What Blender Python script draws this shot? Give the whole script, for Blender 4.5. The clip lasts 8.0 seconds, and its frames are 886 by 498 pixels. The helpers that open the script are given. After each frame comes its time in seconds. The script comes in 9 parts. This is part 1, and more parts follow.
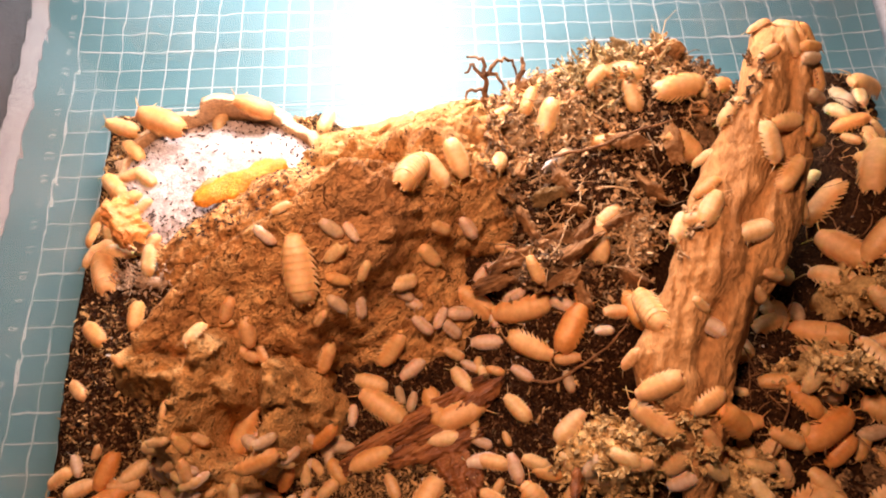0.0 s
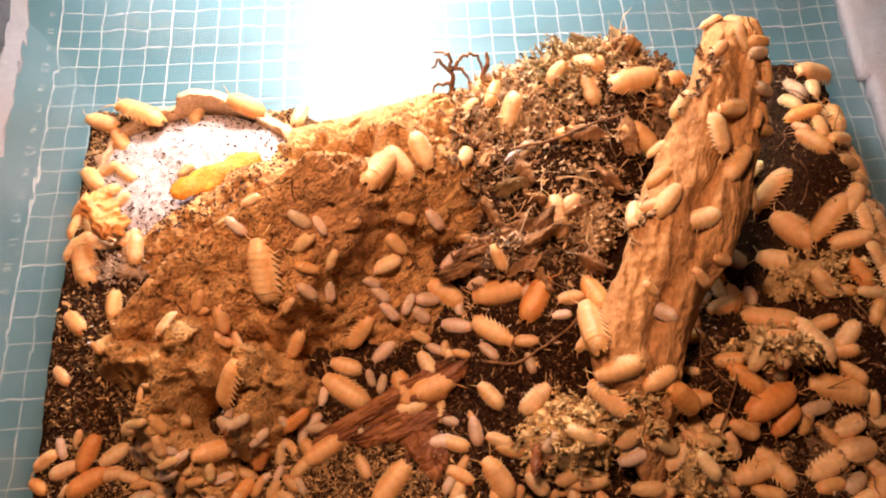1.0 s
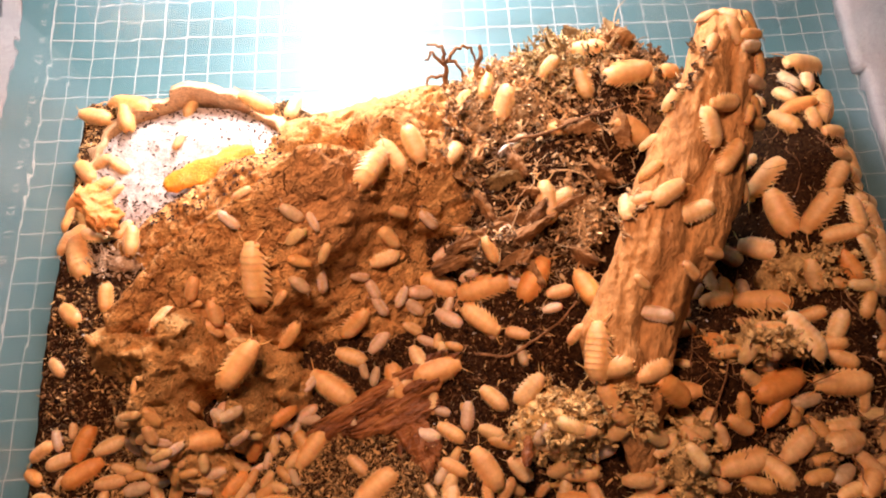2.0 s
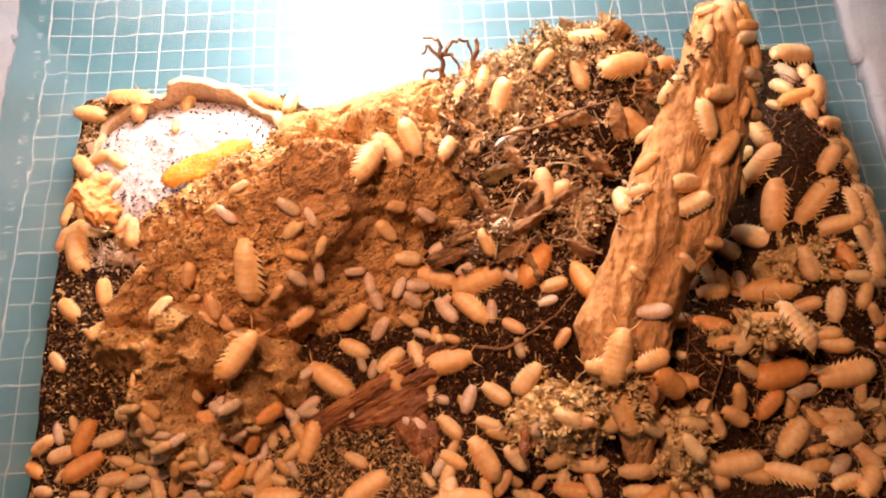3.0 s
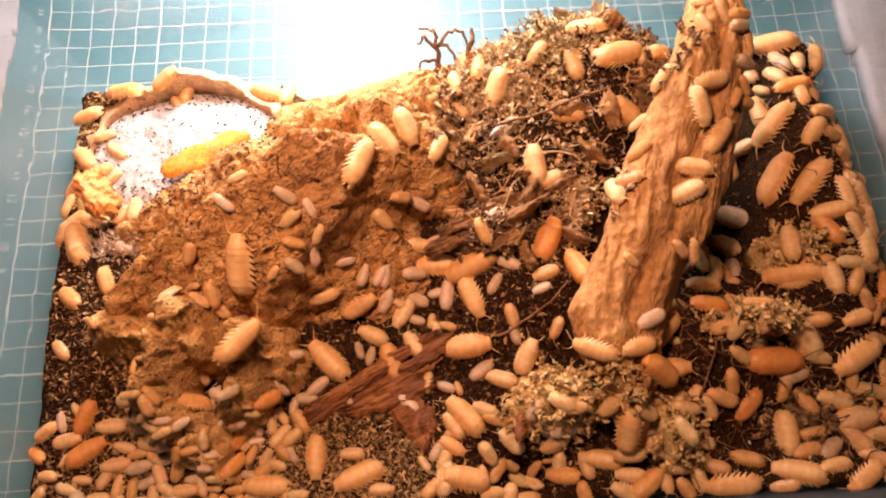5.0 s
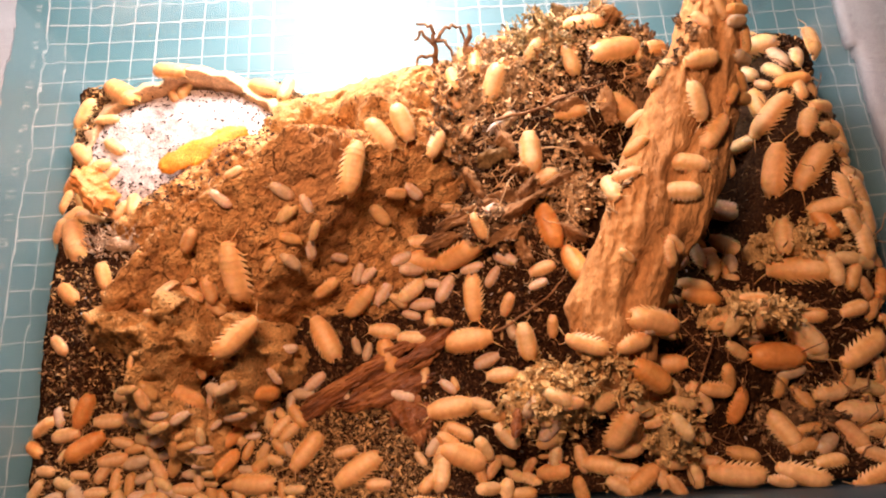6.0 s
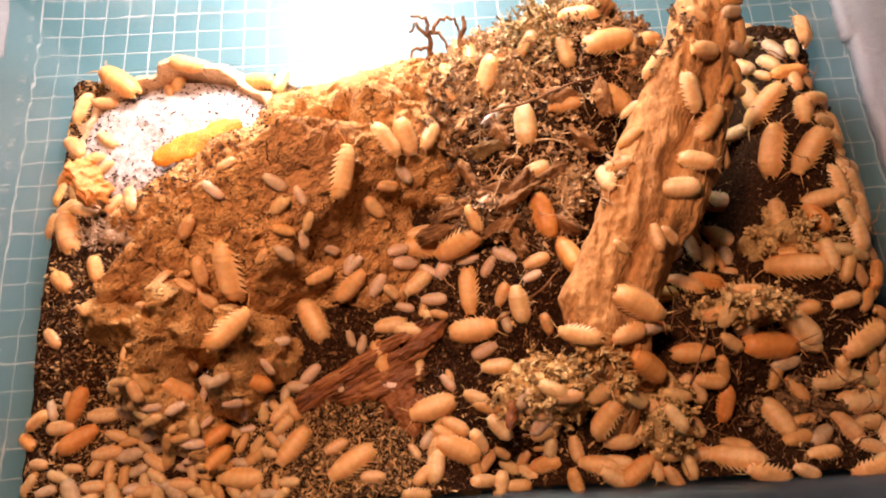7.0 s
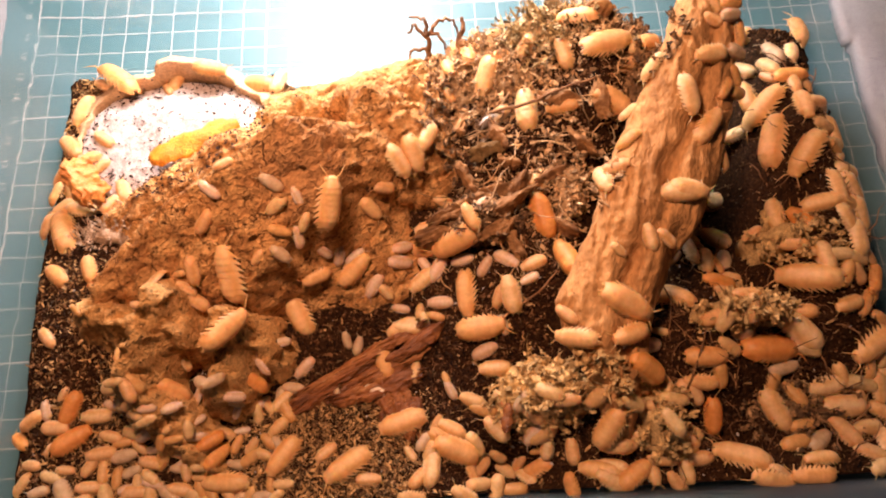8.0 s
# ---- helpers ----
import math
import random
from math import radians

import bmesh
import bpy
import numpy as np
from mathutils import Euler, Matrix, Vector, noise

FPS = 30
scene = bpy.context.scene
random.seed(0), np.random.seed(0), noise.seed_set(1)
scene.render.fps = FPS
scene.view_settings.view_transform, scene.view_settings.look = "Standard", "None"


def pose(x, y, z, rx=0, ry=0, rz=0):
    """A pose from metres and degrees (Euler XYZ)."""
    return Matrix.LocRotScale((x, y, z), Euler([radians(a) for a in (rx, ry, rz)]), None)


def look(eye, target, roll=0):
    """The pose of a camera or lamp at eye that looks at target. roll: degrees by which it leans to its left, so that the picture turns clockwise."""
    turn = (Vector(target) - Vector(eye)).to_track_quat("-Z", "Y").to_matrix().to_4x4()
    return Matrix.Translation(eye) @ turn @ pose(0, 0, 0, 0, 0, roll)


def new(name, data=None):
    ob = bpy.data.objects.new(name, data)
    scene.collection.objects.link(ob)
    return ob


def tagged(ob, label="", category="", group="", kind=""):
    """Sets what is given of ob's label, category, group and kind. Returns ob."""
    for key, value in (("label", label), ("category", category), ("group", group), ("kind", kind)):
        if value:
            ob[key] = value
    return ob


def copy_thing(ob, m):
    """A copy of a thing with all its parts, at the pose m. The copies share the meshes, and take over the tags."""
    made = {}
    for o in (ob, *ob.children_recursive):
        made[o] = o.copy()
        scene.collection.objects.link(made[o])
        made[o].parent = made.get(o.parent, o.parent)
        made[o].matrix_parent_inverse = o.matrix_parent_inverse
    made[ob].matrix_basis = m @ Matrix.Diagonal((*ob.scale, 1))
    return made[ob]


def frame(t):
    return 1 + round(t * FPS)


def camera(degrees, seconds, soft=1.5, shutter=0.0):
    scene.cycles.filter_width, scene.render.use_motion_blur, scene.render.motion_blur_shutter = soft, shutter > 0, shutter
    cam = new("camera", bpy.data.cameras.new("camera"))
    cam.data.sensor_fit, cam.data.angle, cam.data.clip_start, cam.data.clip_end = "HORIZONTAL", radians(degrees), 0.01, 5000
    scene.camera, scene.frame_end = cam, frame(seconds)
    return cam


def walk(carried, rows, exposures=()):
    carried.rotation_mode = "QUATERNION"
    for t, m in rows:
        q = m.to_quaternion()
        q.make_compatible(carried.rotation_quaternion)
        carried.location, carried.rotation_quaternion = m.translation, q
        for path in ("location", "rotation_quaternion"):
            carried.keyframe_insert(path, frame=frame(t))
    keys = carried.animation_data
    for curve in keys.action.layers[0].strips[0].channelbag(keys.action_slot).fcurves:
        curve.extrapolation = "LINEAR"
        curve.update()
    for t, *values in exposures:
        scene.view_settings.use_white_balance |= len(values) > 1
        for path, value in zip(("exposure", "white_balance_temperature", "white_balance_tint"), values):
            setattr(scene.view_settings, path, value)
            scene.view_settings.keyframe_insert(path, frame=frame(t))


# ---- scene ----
from mathutils.bvhtree import BVHTree

C = 0.01  # the place is planned in centimetres

# ---- camera ----
cam = camera(68.1, 8.0, soft=2.0)
ROWS = [
    (0.0, 0.1460, 0.0154, 0.2291, 21.28, -0.60, -2.46),
    (0.5, 0.1523, 0.0129, 0.2338, 20.70, -0.75, -3.01),
    (1.0, 0.1543, 0.0118, 0.2376, 20.29, -0.94, -3.13),
    (2.5, 0.1577, 0.0127, 0.2388, 19.08, -0.87, -3.14),
    (3.0, 0.1583, 0.0117, 0.2391, 18.93, -0.67, -3.31),
    (3.5, 0.1585, 0.0111, 0.2386, 18.78, -0.54, -3.38),
    (4.0, 0.1587, 0.0106, 0.2383, 18.65, -0.43, -3.44),
    (4.5, 0.1595, 0.0093, 0.2406, 18.63, -0.46, -3.55),
    (6.0, 0.1616, 0.0082, 0.2408, 18.23, -0.28, -3.44),
    (6.5, 0.1631, 0.0075, 0.2402, 18.17, -0.24, -3.48),
    (7.0, 0.1630, 0.0064, 0.2398, 18.07, -0.34, -3.53),
    (7.5, 0.1631, 0.0063, 0.2395, 18.14, -0.51, -3.45),
    (8.0, 0.1639, 0.0065, 0.2388, 18.26, -0.47, -3.19),
]
walk(cam, [(t, pose(*row)) for t, *row in ROWS], [(0.0, -0.10), (1.0, -0.05), (2.5, 0.0), (8.0, 0.0)])

# ---- light ----
world = bpy.data.worlds.new("room_light")
scene.world = world
world.use_nodes = True
world.node_tree.nodes["Background"].inputs["Color"].default_value = (1.0, 0.82, 0.78, 1)
world.node_tree.nodes["Background"].inputs["Strength"].default_value = 0.007


def area_lamp(name, eye, target, size, watts, colour):
    data = bpy.data.lights.new(name, "AREA")
    data.shape, data.size, data.energy, data.color = "DISK", size, watts, colour
    ob = new(name, data)
    ob.matrix_world = look(eye, target)
    return ob


area_lamp("desk_lamp", (0.124, 0.105, 0.27), (0.132, 0.105, 0.0), 0.045, 0.76, (1.0, 0.56, 0.365))
area_lamp("back_lamp", (0.132, 0.265, 0.125), (0.136, 0.185, 0.0), 0.12, 1.12, (1.0, 0.86, 0.85))
scene.view_settings.exposure = 0.0


# ---- materials ----
def nodes_of(name):
    m = bpy.data.materials.new(name)
    m.use_nodes = True
    nt = m.node_tree
    return m, nt, nt.nodes["Principled BSDF"]


def add(nt, kind, **values):
    n = nt.nodes.new(kind)
    for k, v in values.items():
        if k in n.inputs:
            n.inputs[k].default_value = v
    return n


def noise_tex(nt, scale, detail=5.0, rough=0.6, coords="Object"):
    tc = nt.nodes.new("ShaderNodeTexCoord")
    n = nt.nodes.new("ShaderNodeTexNoise")
    n.inputs["Scale"].default_value = scale
    n.inputs["Detail"].default_value = detail
    n.inputs["Roughness"].default_value = rough
    nt.links.new(tc.outputs[coords], n.inputs["Vector"])
    return n


def ramp(nt, source, stops):
    r = nt.nodes.new("ShaderNodeValToRGB")
    e = r.color_ramp.elements
    while len(e) < len(stops):
        e.new(0.5)
    for el, (p, c) in zip(e, stops):
        el.position, el.color = p, (*c, 1)
    nt.links.new(source, r.inputs["Fac"])
    return r


def mix_colour(nt, fac, a, b, mode="MIX"):
    m = nt.nodes.new("ShaderNodeMix")
    m.data_type, m.blend_type = "RGBA", mode
    for sock, v in ((m.inputs[0], fac), (m.inputs[6], a), (m.inputs[7], b)):
        if isinstance(v, (int, float)):
            sock.default_value = v
        elif isinstance(v, tuple):
            sock.default_value = (*v, 1)
        else:
            nt.links.new(v, sock)
    return m.outputs[2]


def bump(nt, bsdf, height, strength, distance):
    b = nt.nodes.new("ShaderNodeBump")
    b.inputs["Strength"].default_value = strength
    b.inputs["Distance"].default_value = distance
    nt.links.new(height, b.inputs["Height"])
    nt.links.new(b.outputs["Normal"], bsdf.inputs["Normal"])


def rough_stuff(name, stops, scale=300.0, fine=1500.0, rough=0.85, depth=0.0006, per_piece=0.0, dark_pits=None, grain_axis=None, gloss=0.5, patch=None, cracks=None, skin=None):
    """A matt natural surface: colours by coarse noise, grain and relief by fine noise, optional dark pits (colour,
    scale, threshold) sunk into the relief.
    """
    m, nt, b = nodes_of(name)
    n1, n2 = noise_tex(nt, scale), noise_tex(nt, fine, 3.0)
    if grain_axis:
        turn, stretch = grain_axis
        for n, k in ((n1, stretch), (n2, stretch * 0.6)):
            mp = nt.nodes.new("ShaderNodeMapping")
            mp.vector_type = "TEXTURE"
            mp.inputs["Rotation"].default_value = (0, 0, radians(turn))
            mp.inputs["Scale"].default_value = (k, 1, 1)
            link = n.inputs["Vector"].links[0]
            nt.links.new(link.from_socket, mp.inputs["Vector"])
            nt.links.new(mp.outputs["Vector"], n.inputs["Vector"])
    col = ramp(nt, n1.outputs["Fac"], stops).outputs["Color"]
    grain = ramp(nt, n2.outputs["Fac"], [(0.3, (0.55, 0.55, 0.55)), (0.7, (1.25, 1.25, 1.25))]).outputs["Color"]
    col = mix_colour(nt, 0.7, col, grain, "MULTIPLY")
    if dark_pits:
        colour, sc, lo = dark_pits
        n3 = noise_tex(nt, sc, 6.0, 0.7)
        f = ramp(nt, n3.outputs["Fac"], [(lo, (0, 0, 0)), (lo + 0.09, (1, 1, 1))]).outputs["Color"]
        col = mix_colour(nt, f, col, colour)
        holes = f
    if patch:
        colour, sc, lo = patch
        n4 = noise_tex(nt, sc, 3.0, 0.55)
        f = ramp(nt, n4.outputs["Fac"], [(lo, (0, 0, 0)), (lo + 0.2, (0.85, 0.85, 0.85))]).outputs["Color"]
        col = mix_colour(nt, f, col, colour)
    if skin:
        # an older outer skin with a ragged edge round one spot: colour, centre, radius
        colour, centre, radius = skin
        tc, off = nt.nodes.new("ShaderNodeTexCoord"), nt.nodes.new("ShaderNodeVectorMath")
        edge = nt.nodes.new("ShaderNodeVectorMath")
        edge.operation, edge.inputs[1].default_value = "MULTIPLY_ADD", (radius * 0.9,) * 3
        nt.links.new(noise_tex(nt, 160.0, 4.0).outputs["Color"], edge.inputs[0])
        nt.links.new(tc.outputs["Object"], edge.inputs[2])
        off.operation, off.inputs[1].default_value = "DISTANCE", tuple(c + radius * 0.45 for c in centre)
        nt.links.new(edge.outputs[0], off.inputs[0])
        f = ramp(nt, off.outputs["Value"], [(radius * 0.55, (0.8, 0.8, 0.8)), (radius * 1.25, (0, 0, 0))]).outputs["Color"]
        col = mix_colour(nt, f, col, mix_colour(nt, 0.7, colour, grain, "MULTIPLY"))
    lines = None
    if cracks:
        colour, sc, width, turn, stretch = cracks
        tc, mp, vo = nt.nodes.new("ShaderNodeTexCoord"), nt.nodes.new("ShaderNodeMapping"), nt.nodes.new("ShaderNodeTexVoronoi")
        mp.vector_type = "TEXTURE"
        mp.inputs["Rotation"].default_value = (0, 0, radians(turn))
        mp.inputs["Scale"].default_value = (stretch, 1, 1.4)
        warp = noise_tex(nt, sc * 1.5, 3.0)
        shift = nt.nodes.new("ShaderNodeVectorMath")
        shift.operation = "MULTIPLY_ADD"
        shift.inputs[1].default_value = (0.7 / sc,) * 3
        nt.links.new(warp.outputs["Color"], shift.inputs[0])
        nt.links.new(tc.outputs["Object"], shift.inputs[2])
        nt.links.new(shift.outputs[0], mp.inputs["Vector"])
        nt.links.new(mp.outputs[0], vo.inputs["Vector"])
        vo.feature, vo.inputs["Scale"].default_value = "DISTANCE_TO_EDGE", sc
        lines = ramp(nt, vo.outputs["Distance"], [(width * 0.3, (1, 1, 1)), (width, (0, 0, 0))]).outputs["Color"]
        gap = ramp(nt, noise_tex(nt, sc * 0.5, 2.0).outputs["Fac"], [(0.42, (0, 0, 0)), (0.58, (0.9, 0.9, 0.9))]).outputs["Color"]
        lines = mix_colour(nt, 1.0, lines, gap, "MULTIPLY")
        col = mix_colour(nt, lines, col, colour)
    if per_piece:
        g = nt.nodes.new("ShaderNodeNewGeometry")
        v = ramp(nt, g.outputs["Random Per Island"], [(0.0, (1 - per_piece,) * 3), (1.0, (1 + per_piece,) * 3)]).outputs["Color"]
        col = mix_colour(nt, 1.0, col, v, "MULTIPLY")
    nt.links.new(col, b.inputs["Base Color"])
    b.inputs["Roughness"].default_value = rough
    b.inputs["Specular IOR Level"].default_value = gloss
    add_h = nt.nodes.new("ShaderNodeMath")
    add_h.operation = "ADD"
    nt.links.new(n1.outputs["Fac"], add_h.inputs[0])
    nt.links.new(n2.outputs["Fac"], add_h.inputs[1])
    high = add_h.outputs[0]
    if dark_pits:
        dig = nt.nodes.new("ShaderNodeMath")
        dig.operation = "SUBTRACT"
        nt.links.new(high, dig.inputs[0])
        nt.links.new(holes, dig.inputs[1])
        high = dig.outputs[0]
    if lines:
        cut = nt.nodes.new("ShaderNodeMath")
        cut.operation = "SUBTRACT"
        nt.links.new(high, cut.inputs[0])
        nt.links.new(lines, cut.inputs[1])
        high = cut.outputs[0]
    bump(nt, b, high, 0.8, depth)
    return m


SOIL = rough_stuff("moist_soil", [(0.3, (0.008, 0.004, 0.002)), (0.5, (0.035, 0.014, 0.005)), (0.75, (0.09, 0.04, 0.015))], 900, 2600, depth=0.001, gloss=0.1)
FLAKES = rough_stuff("soil_flakes", [(0.3, (0.012, 0.005, 0.002)), (0.5, (0.065, 0.027, 0.011)), (0.75, (0.36, 0.195, 0.09))], 600, 2500, per_piece=0.9, gloss=0.15)
BARK = rough_stuff("corky_bark", [(0.28, (0.300, 0.127, 0.045)), (0.42, (0.580, 0.277, 0.095)), (0.56, (0.740, 0.395, 0.147)), (0.75, (0.840, 0.508, 0.214))], 230, 1100, depth=0.0026, dark_pits=((0.12, 0.048, 0.019), 430, 0.565), grain_axis=(38, 2.4), gloss=0.2, patch=((0.46, 0.225, 0.085), 80, 0.58), cracks=((0.12, 0.048, 0.019), 210, 0.028, 38, 3.2), skin=((0.48, 0.235, 0.095), (0.130, 0.090, 0.066), 0.017))
CRUST = rough_stuff("pale_bark_crust", [(0.28, (0.436, 0.205, 0.069)), (0.45, (0.693, 0.380, 0.139)), (0.7, (0.812, 0.503, 0.208))], 200, 1100, depth=0.0024, dark_pits=((0.10, 0.042, 0.018), 400, 0.575), gloss=0.2)
SLAB = rough_stuff("weathered_wood", [(0.3, (0.38, 0.18, 0.066)), (0.55, (0.56, 0.285, 0.108)), (0.8, (0.68, 0.38, 0.158))], 110, 900, depth=0.0011, grain_axis=(76, 4.0), gloss=0.25, dark_pits=((0.20, 0.085, 0.035), 300, 0.64))
MOSS = rough_stuff("dry_moss", [(0.3, (0.055, 0.026, 0.012)), (0.5, (0.24, 0.13, 0.055)), (0.8, (0.58, 0.385, 0.19))], 260, 1500, per_piece=0.75)
TAN_MOSS = rough_stuff("tan_moss", [(0.3, (0.24, 0.13, 0.06)), (0.5, (0.54, 0.34, 0.165)), (0.8, (0.76, 0.56, 0.33))], 300, 1500, per_piece=0.6)
OLIVE_MOSS = rough_stuff("olive_moss", [(0.3, (0.16, 0.105, 0.04)), (0.5, (0.44, 0.31, 0.14)), (0.8, (0.66, 0.51, 0.28))], 260, 1500, per_piece=0.6)
PALE_MOSS = rough_stuff("bleached_moss", [(0.3, (0.38, 0.215, 0.08)), (0.6, (0.72, 0.49, 0.21)), (0.8, (0.85, 0.65, 0.35))], 300, 1500, per_piece=0.4)
RED_BARK = rough_stuff("red_bark", [(0.3, (0.070, 0.020, 0.005)), (0.5, (0.250, 0.080, 0.020)), (0.66, (0.421, 0.167, 0.051)), (0.85, (0.546, 0.304, 0.125))], 240, 1200, rough=0.42, depth=0.0012, grain_axis=(27, 5.0), gloss=0.4)
POWDER = rough_stuff("white_powder", [(0.3, (0.42, 0.34, 0.32)), (0.5, (0.62, 0.54, 0.51)), (0.7, (0.78, 0.73, 0.71))], 260, 1500, depth=0.0009, patch=((0.40, 0.31, 0.29), 80, 0.53))
DISH = rough_stuff("tan_dish", [(0.3, (0.55, 0.33, 0.17)), (0.7, (0.68, 0.45, 0.26))], 120, 900, rough=0.6)
VEG_SKIN = rough_stuff("dried_vegetable_skin", [(0.3, (0.62, 0.19, 0.03)), (0.7, (0.82, 0.42, 0.12))], 160, 1200, rough=0.45, grain_axis=(20, 3.0))
CARROT = rough_stuff("dried_carrot", [(0.3, (0.66, 0.20, 0.012)), (0.7, (0.86, 0.40, 0.04))], 200, 1200, rough=0.4)
TWIG = rough_stuff("brown_root", [(0.3, (0.10, 0.042, 0.015)), (0.7, (0.34, 0.165, 0.065))], 300, 1500)
GREEN_LEAF = rough_stuff("olive_leaf", [(0.3, (0.12, 0.065, 0.02)), (0.7, (0.34, 0.215, 0.085))], 300, 1500)
MAT = rough_stuff("teal_mat", [(0.3, (0.105, 0.245, 0.285)), (0.7, (0.135, 0.285, 0.325))], 25, 2500, rough=0.38, depth=0.00008)
INK = rough_stuff("white_ink", [(0.3, (0.5, 0.56, 0.57)), (0.7, (0.62, 0.66, 0.67))], 200, 2000, rough=0.6, depth=0.00002)
CLOTH = rough_stuff("white_paper", [(0.3, (0.48, 0.44, 0.46)), (0.7, (0.58, 0.54, 0.56))], 60, 900, depth=0.0003)
DESK = rough_stuff("grey_desk", [(0.3, (0.10, 0.09, 0.10)), (0.7, (0.16, 0.14, 0.15))], 40, 900)


def clear_plastic(name, haze, rough, sheen=0.3, waves=0.0):
    """Clear moulded plastic with a milky bloom, which also stands in for grazing reflections; waves bends what is seen
    through it.
    """
    m, nt, b = nodes_of(name)
    out = nt.nodes["Material Output"]
    gloss = nt.nodes.new("ShaderNodeBsdfGlossy")
    clear = nt.nodes.new("ShaderNodeBsdfRefraction" if waves else "ShaderNodeBsdfTransparent")
    clear.inputs["Color"].default_value = (0.95, 0.97, 0.97, 1)
    if waves:
        clear.inputs["IOR"].default_value, clear.inputs["Roughness"].default_value = 1.03, 0.0
        ripple = nt.nodes.new("ShaderNodeBump")
        ripple.inputs["Strength"].default_value, ripple.inputs["Distance"].default_value = 1.0, waves
        nt.links.new(noise_tex(nt, 130.0, 1.0).outputs["Fac"], ripple.inputs["Height"])
        nt.links.new(ripple.outputs["Normal"], clear.inputs["Normal"])
    gloss.inputs["Roughness"].default_value = rough
    fr = nt.nodes.new("ShaderNodeFresnel")
    fr.inputs["IOR"].default_value = 1.35
    mix = nt.nodes.new("ShaderNodeMixShader")
    less = nt.nodes.new("ShaderNodeMath")
    less.operation, less.inputs[1].default_value = "MULTIPLY", sheen
    nt.links.new(fr.outputs[0], less.inputs[0])
    nt.links.new(less.outputs[0], mix.inputs[0])
    nt.links.new(clear.outputs[0], mix.inputs[1])
    nt.links.new(gloss.outputs[0], mix.inputs[2])
    # bluish diffuse share: the wall's haze, plus the front wall's reflection put into colour
    milk, front, back = (nt.nodes.new("ShaderNode" + k) for k in ("MixShader", "BsdfDiffuse", "BsdfTranslucent"))
    for k, side in enumerate((front, back)):
        side.inputs["Color"].default_value = (0.6, 0.8, 1.0, 1)
        nt.links.new(side.outputs[0], milk.inputs[1 + k])
    cloud = ramp(nt, noise_tex(nt, 22.0, 5.0).outputs["Fac"], [(0.3, (haze * 0.4,) * 3), (0.75, (haze * 1.6,) * 3)])
    mix2 = nt.nodes.new("ShaderNodeMixShader")
    nt.links.new(cloud.outputs["Color"], mix2.inputs[0])
    nt.links.new(mix.outputs[0], mix2.inputs[1])
    nt.links.new(milk.outputs[0], mix2.inputs[2])
    nt.links.new(mix2.outputs[0], out.inputs["Surface"])
    return m


PLASTIC = clear_plastic("clear_plastic", 0.004, 0.3)
HAZY_PLASTIC = clear_plastic("scuffed_plastic", 0.075, 0.35, 0.16)
WAVY_PLASTIC = clear_plastic("wavy_plastic", 0.01, 0.35, 0.05, 0.0014)


def shell(name, rough=0.48, tint=None):
    """Isopod cuticle: waxy, slightly translucent, in each animal's own colour."""
    m, nt, b = nodes_of(name)
    info = nt.nodes.new("ShaderNodeObjectInfo")
    if tint:
        n, fine = noise_tex(nt, 600.0, 4.0), noise_tex(nt, 5000.0, 3.0)
    else:
        n, fine = noise_tex(nt, 7.0, 4.0), noise_tex(nt, 60.0, 3.0)
    mot = ramp(nt, n.outputs["Fac"], [(0.3, (0.80, 0.72, 0.62)), (0.7, (1.14, 1.14, 1.14))]).outputs["Color"]
    tc, parts, side = nt.nodes.new("ShaderNodeTexCoord"), nt.nodes.new("ShaderNodeSeparateXYZ"), nt.nodes.new("ShaderNodeMath")
    side.operation = "ABSOLUTE"
    nt.links.new(tc.outputs["Object"], parts.inputs[0])
    nt.links.new(parts.outputs["Y"], side.inputs[0])
    band = ramp(nt, side.outputs[0], [(0.05, (1.06, 1.05, 1.02)), (0.16, (0.96, 0.84, 0.66)), (0.22, (1.08, 1.06, 1.04))]).outputs["Color"]
    own = mix_colour(nt, 0.85, tint or info.outputs["Color"], mot, "MULTIPLY")
    nt.links.new(own if tint else mix_colour(nt, 1.0, own, band, "MULTIPLY"), b.inputs["Base Color"])
    b.inputs["Roughness"].default_value = rough
    b.inputs["Subsurface Weight"].default_value = 0.4
    b.inputs["Specular IOR Level"].default_value = 0.4
    b.inputs["Subsurface Radius"].default_value = (1.0, 0.45, 0.2)
    b.inputs["Subsurface Scale"].default_value = 0.0015
    bump(nt, b, fine.outputs["Fac"], 0.2, 0.0002)
    return m


CUTICLE = shell("isopod_cuticle")


# ---- mesh helpers ----
def mesh_ob(name, verts, faces, material, parent=None, label="", smooth=True):
    me = bpy.data.meshes.new(name)
    me.from_pydata([tuple(v) for v in verts], [], faces)
    me.materials.append(material)
    if smooth:
        me.polygons.foreach_set("use_smooth", [True] * len(me.polygons))
    me.update()
    ob = new(name, me)
    ob.parent = parent
    return tagged(ob, label)


def part(name, bm, material, parent, label="", smooth=True):
    me = bpy.data.meshes.new(name)
    bm.to_mesh(me)
    bm.free()
    me.materials.append(material)
    if smooth:
        me.polygons.foreach_set("use_smooth", [True] * len(me.polygons))
    ob = new(name, me)
    ob.parent = parent
    return tagged(ob, label)


def lattice(ix, iy, seed):
    h = (ix * 374761393 + iy * 668265263 + seed * 1442695041) & 0x7FFFFFFF
    h = ((h ^ (h >> 13)) * 1274126177) & 0x7FFFFFFF
    return ((h ^ (h >> 16)) & 0xFFFF) / 65535.0


